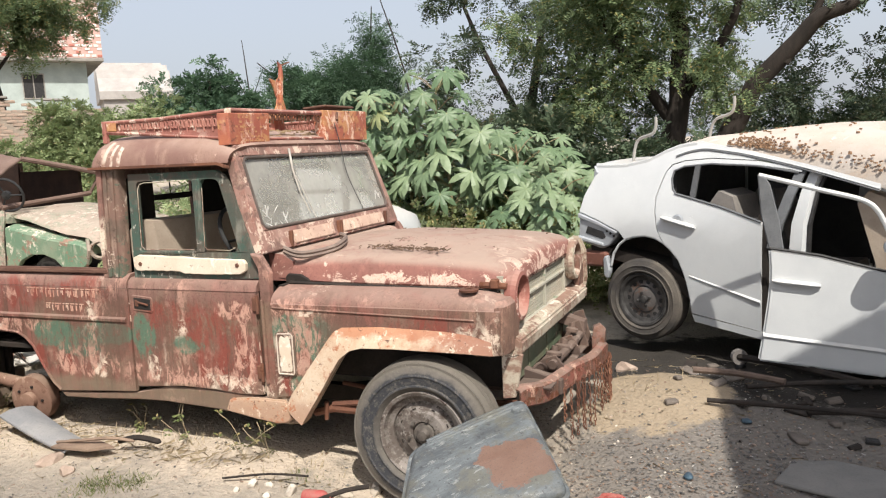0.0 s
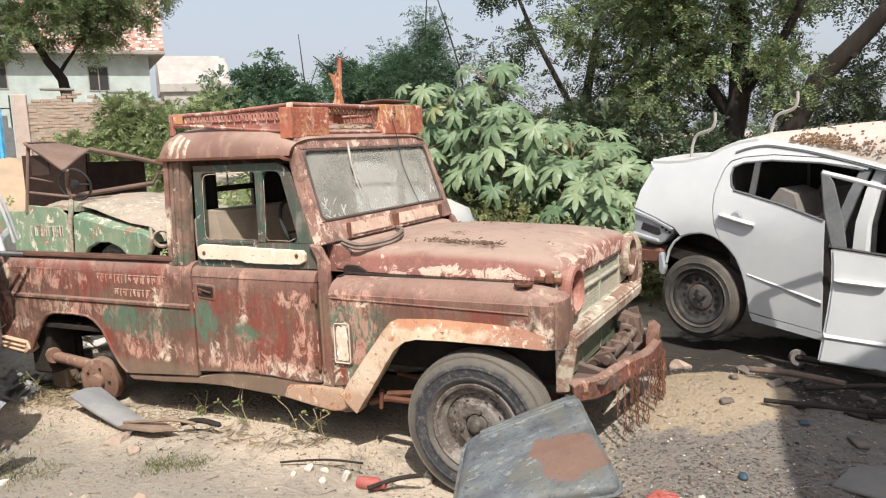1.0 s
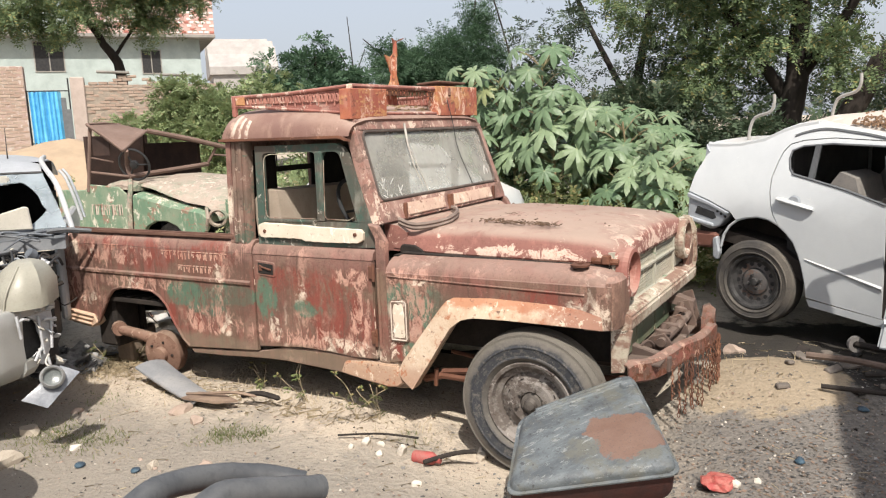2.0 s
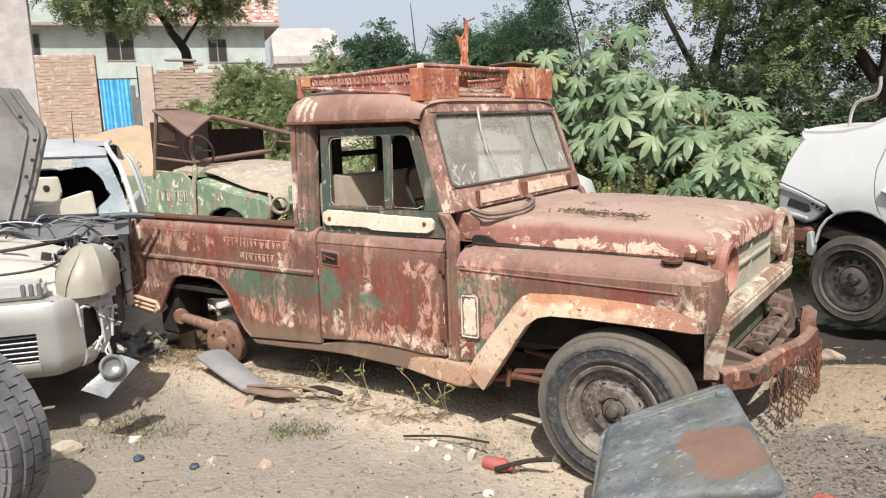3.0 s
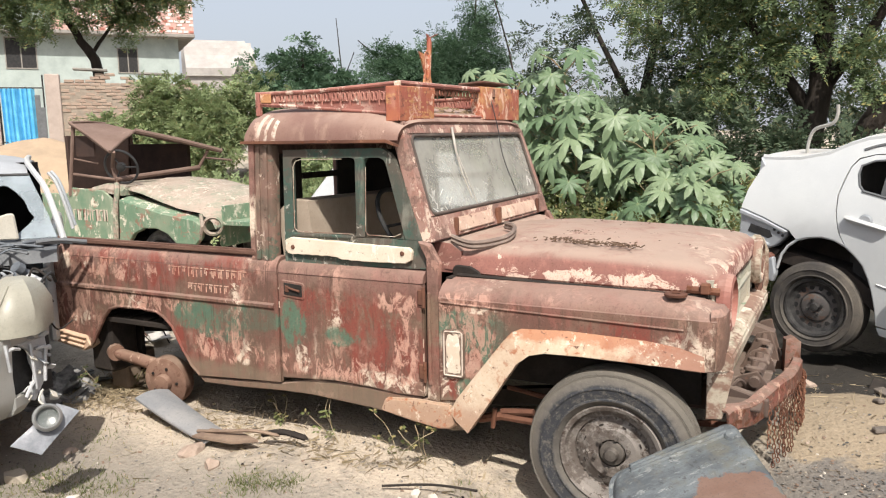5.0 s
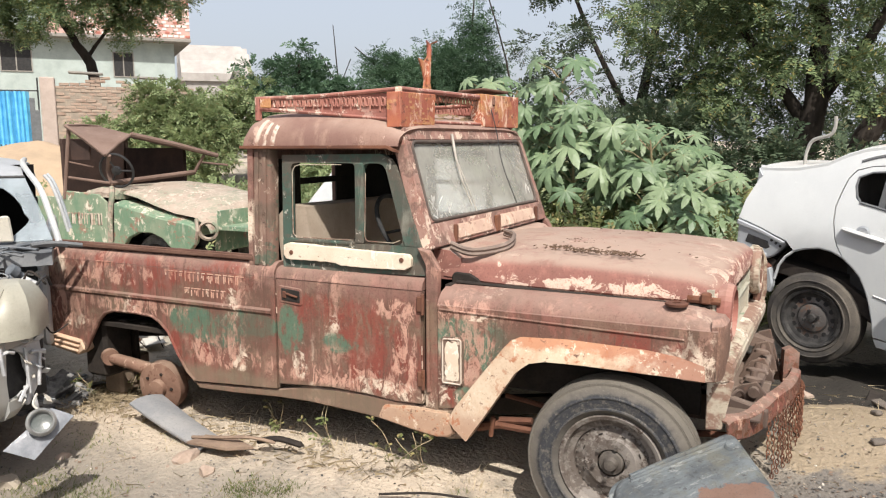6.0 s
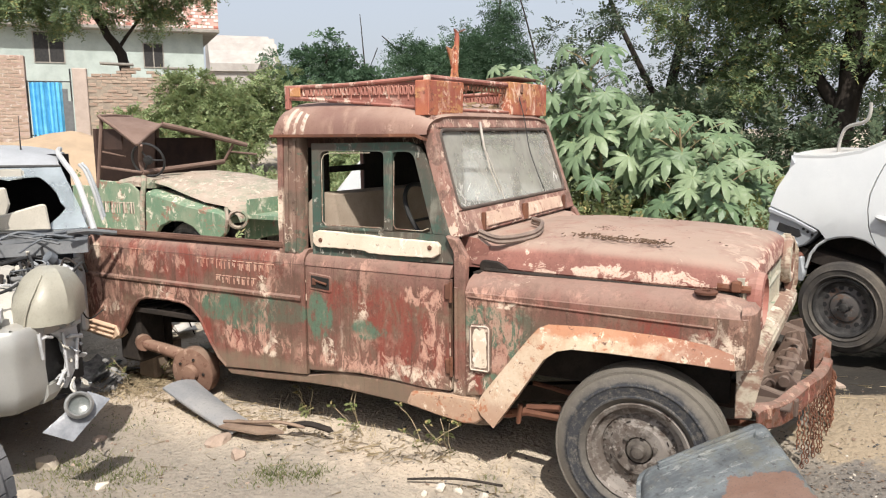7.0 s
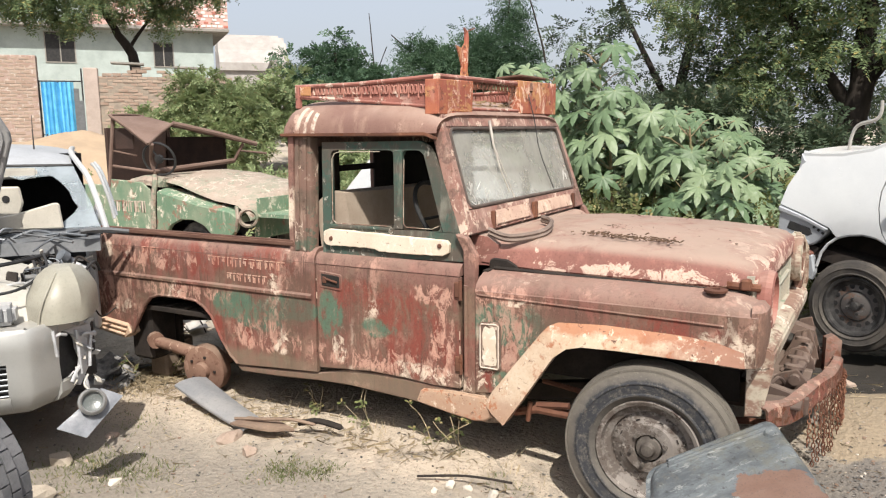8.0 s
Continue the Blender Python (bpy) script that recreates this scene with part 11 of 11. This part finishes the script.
scrap_pile()


def build_scraps():
    # long grey curved plate by the brake drum
    t = thing("metal_plate", pose(-0.77, -0.06, 0.045), "curved grey metal plate leaning against the brake drum", "plate")
    bm = B()
    rings = []
    for i in range(9):
        u = i / 8
        c = Vector((-0.26 + 0.66 * u, 0.02 - 0.16 * u, 0.10 * (1 - u) ** 1.5 - 0.02))
        w = 0.095 * (1 - 0.3 * u)
        ring = [c + Vector((0.03 * s, s * w, 0.02 * (1 - s * s))) for s in (-1, -0.5, 0, 0.5, 1)]
        ring += [p - Vector((0, 0, 0.012)) for p in reversed(ring)]
        rings.append(ring)
    loft(bm, rings)
    part("plate", bm, plain("dull_grey_sheet", (0.20, 0.205, 0.215), (0.28, 0.275, 0.27), 5, 0.6, 0.1), t, smooth=40)
    t = thing("metal_scrap", pose(-0.28, -0.18, 0.05), "twisted brown scrap strip on the dirt", "scrap")
    bm = B()
    tube(bm, smooth_path([(-0.22, -0.04, 0.0), (-0.05, -0.02, 0.02), (0.12, 0.02, 0.035), (0.26, 0.05, 0.02)]), [0.009] * 18 + [0.004], 6)
    prism(bm, [(-0.20, -0.10), (0.05, -0.08), (0.16, 0.0), (0.0, 0.05), (-0.18, 0.02)], "z", -0.012, 0.0)
    part("strip", bm, plain("brown_scrap", (0.17, 0.12, 0.09), (0.25, 0.18, 0.13), 8, 0.8), t)
    t = thing("metal_scrap", pose(0.0, -0.10, 0.055), "dark flat scrap of bark-like metal", "scrap")
    bm = B()
    tube(bm, smooth_path([(-0.14, -0.02, 0.0), (-0.02, 0.0, 0.025), (0.12, 0.02, 0.005)]), [0.016] * 12 + [0.004], 6)
    part("strip", bm, DARKSTEEL, t)
    # red bottle
    t = thing("red_bottle", pose(1.20, -0.24, ground_z(1.2, -0.24) + 0.03, 0, 90, 8), "dusty red plastic bottle lying on the dirt", "bottle")
    red = plain("red_plastic", (0.34, 0.06, 0.055), (0.30, 0.12, 0.10), 14, 0.6, spec=0.3)
    bm = B()
    lathe(bm, [(0.001, -0.07), (0.028, -0.07), (0.033, -0.06), (0.033, 0.03), (0.026, 0.045), (0.018, 0.052), (0.001, 0.052)], 18, pose(0, 0, 0, 90))
    part("bottle_body", bm, red, t, smooth=40)
    bm = B()
    lathe(bm, [(0.001, 0.052), (0.020, 0.052), (0.020, 0.078), (0.001, 0.078)], 14, pose(0, 0, 0, 90))
    part("cap", bm, red, t)
    # red crumpled bag
    bm = B()
    bmesh.ops.create_icosphere(bm, subdivisions=3, radius=0.075)
    for v in bm.verts:
        v.co *= 1 + 0.4 * noise.noise(v.co * 22)
        v.co.z *= 0.4
    ob = part("crumpled_bag", bm, plain("red_net_bag", (0.30, 0.045, 0.04), (0.40, 0.15, 0.12), 30, 0.5), None)
    ob.matrix_basis = pose(2.55, 0.04, ground_z(2.55, 0.04) + 0.02)
    tagged(ob, "crumpled red plastic bag on the dirt", "bag")
    # blue scraps of plastic
    for i, (x, y) in enumerate(((-0.30, -1.10), (0.02, -1.02), (2.85, 0.35), (3.1, 0.95))):
        bm = B()
        bmesh.ops.create_icosphere(bm, subdivisions=2, radius=0.026)
        for v in bm.verts:
            v.co *= 1 + 0.5 * noise.noise(v.co * 30 + Vector((i, 0, 0)))
            v.co.z *= 0.5
        ob = part("plastic_scrap", bm, plain("blue_scrap", (0.03, 0.04, 0.055), (0.05, 0.09, 0.12), 20, 0.5), None)
        ob.matrix_basis = pose(x, y, ground_z(x, y) + 0.012)
        tagged(ob, "crumpled scrap of blue plastic on the dirt", "scrap", "plastic scraps")
    # pipes and bars in the shade by the car
    for i, (a, b, r) in enumerate((((3.05, 1.95, 0.10), (3.75, 1.55, 0.09), 0.022), ((2.9, 1.05, 0.03), (4.2, 0.92, 0.03), 0.014), ((3.1, 1.30, 0.03), (3.9, 1.50, 0.05), 0.016), ((3.4, 1.15, 0.03), (4.6, 1.3, 0.03), 0.02), ((2.8, 1.45, 0.05), (3.3, 1.35, 0.04), 0.02), ((0.70, -0.30, 0.02), (1.12, -0.18, 0.03), 0.006), ((1.22, -0.30, 0.03), (1.42, -0.12, 0.05), 0.012))):
        t = thing("metal_bar", pose(a[0], a[1], ground_z(a[0], a[1])), "rusty bar lying in the dirt", "bar", "bars on the ground")
        p, q = Vector((0, 0, a[2])), Vector((b[0] - a[0], b[1] - a[1], b[2]))
        bm = B()
        tube(bm, smooth_path([p, p.lerp(q, 0.5) + Vector((0, 0.03, 0.004)), q]), r, 8)
        part("bar", bm, DARKSTEEL if i != 4 else plain("oily_bar", (0.09, 0.065, 0.05), (0.14, 0.10, 0.08), 9, 0.8), t)
        if i == 0:
            bm = B()
            lathe(bm, [(0.025, -0.02), (0.05, -0.02), (0.05, 0.02), (0.025, 0.02)], 16, Matrix.Translation(p) @ pose(0, 0, 0, 0, 0, 20), closed=True)
            part("bar_eye", bm, plain("grey_bar_eye", (0.13, 0.12, 0.11), (0.19, 0.17, 0.16), 9, 0.7), t)
    # dark flat scraps and clods heaped below the car
    CLOD = plain("oily_clod", (0.10, 0.085, 0.072), (0.16, 0.135, 0.115), 9, 0.95, bump=0.5)
    rnd = random.Random(44)
    for i in range(46):
        x, y = rnd.uniform(2.7, 4.9), rnd.gauss(1.55, 0.35)
        bm = B()
        s = rnd.uniform(0.02, 0.075)
        box(bm, (-s, -s * 0.6, -0.012), (s, s * 0.6, 0.012), pose(0, 0, 0.012, rnd.uniform(-14, 14), rnd.uniform(-14, 14), rnd.uniform(0, 180)), bev=0.006)
        for v in bm.verts:
            v.co += Vector((noise.noise(v.co * 20), noise.noise(v.co * 20 + Vector((5, 0, 0))), noise.noise(v.co * 14) * 0.5)) * s * 0.25
        ob = part("scrap_piece", bm, (DARKSTEEL, CLOD, CLOD, BLACK)[i % 4], None)
        ob.matrix_basis = pose(x, y, ground_z(x, y))
        tagged(ob, "flat dark scrap half buried in oily dirt", "scrap", "scraps by the car")
    # grey sheet at the near edge of the dark soil
    bm = B()
    box(bm, (-0.42, -0.20, 0.0), (0.42, 0.20, 0.02), bev=0.006)
    for v in bm.verts:
        v.co.z += 0.02 * noise.noise(v.co * 4)
    ob = part("sheet_scrap", bm, plain("grey_board", (0.19, 0.18, 0.165), (0.15, 0.145, 0.135), 5, 0.9), None)
    ob.matrix_basis = pose(3.68, 0.44, ground_z(3.68, 0.44) + 0.005, 0, 0, -18)
    tagged(ob, "flat grey board lying on the oily dirt", "board")


build_scraps()


# ---- give each loose piece of these parts an object of its own ----
def split_pieces(kinds):
    for ob in [o for o in bpy.data.objects if o.type == "MESH" and o.name.split(".")[0] in kinds]:
        src = bmesh.new()
        src.from_mesh(ob.data)
        src.verts.ensure_lookup_table()
        seen, islands = set(), []
        for v in src.verts:
            if v.index in seen:
                continue
            stack, island = [v], set()
            while stack:
                w = stack.pop()
                if w.index in seen:
                    continue
                seen.add(w.index)
                island.add(w.index)
                stack += [e.other_vert(w) for e in w.link_edges]
            islands.append(island)
        if len(islands) < 2:
            src.free()
            continue
        for i, island in enumerate(islands):
            one = src.copy()
            one.verts.ensure_lookup_table()
            bmesh.ops.delete(one, geom=[v for v in one.verts if v.index not in island], context="VERTS")
            me = ob.data if i == 0 else bpy.data.meshes.new(ob.data.name)
            one.to_mesh(me)
            one.free()
            if i:
                for m in ob.data.materials:
                    me.materials.append(m)
                piece = new(ob.name.split(".")[0], me)
                piece.parent = ob.parent
                piece.matrix_basis = ob.matrix_basis
        src.free()


split_pieces({"fender_edge", "leaf_spring", "bed_floor", "hinge", "drip_rail", "roof_pillar", "tank_rib", "window_post", "gate_bar", "strip_bolt", "gate_panel", "lamp_ring", "parapet", "lamp_panel", "flap_hinge", "rack_rail", "rack_strip"})
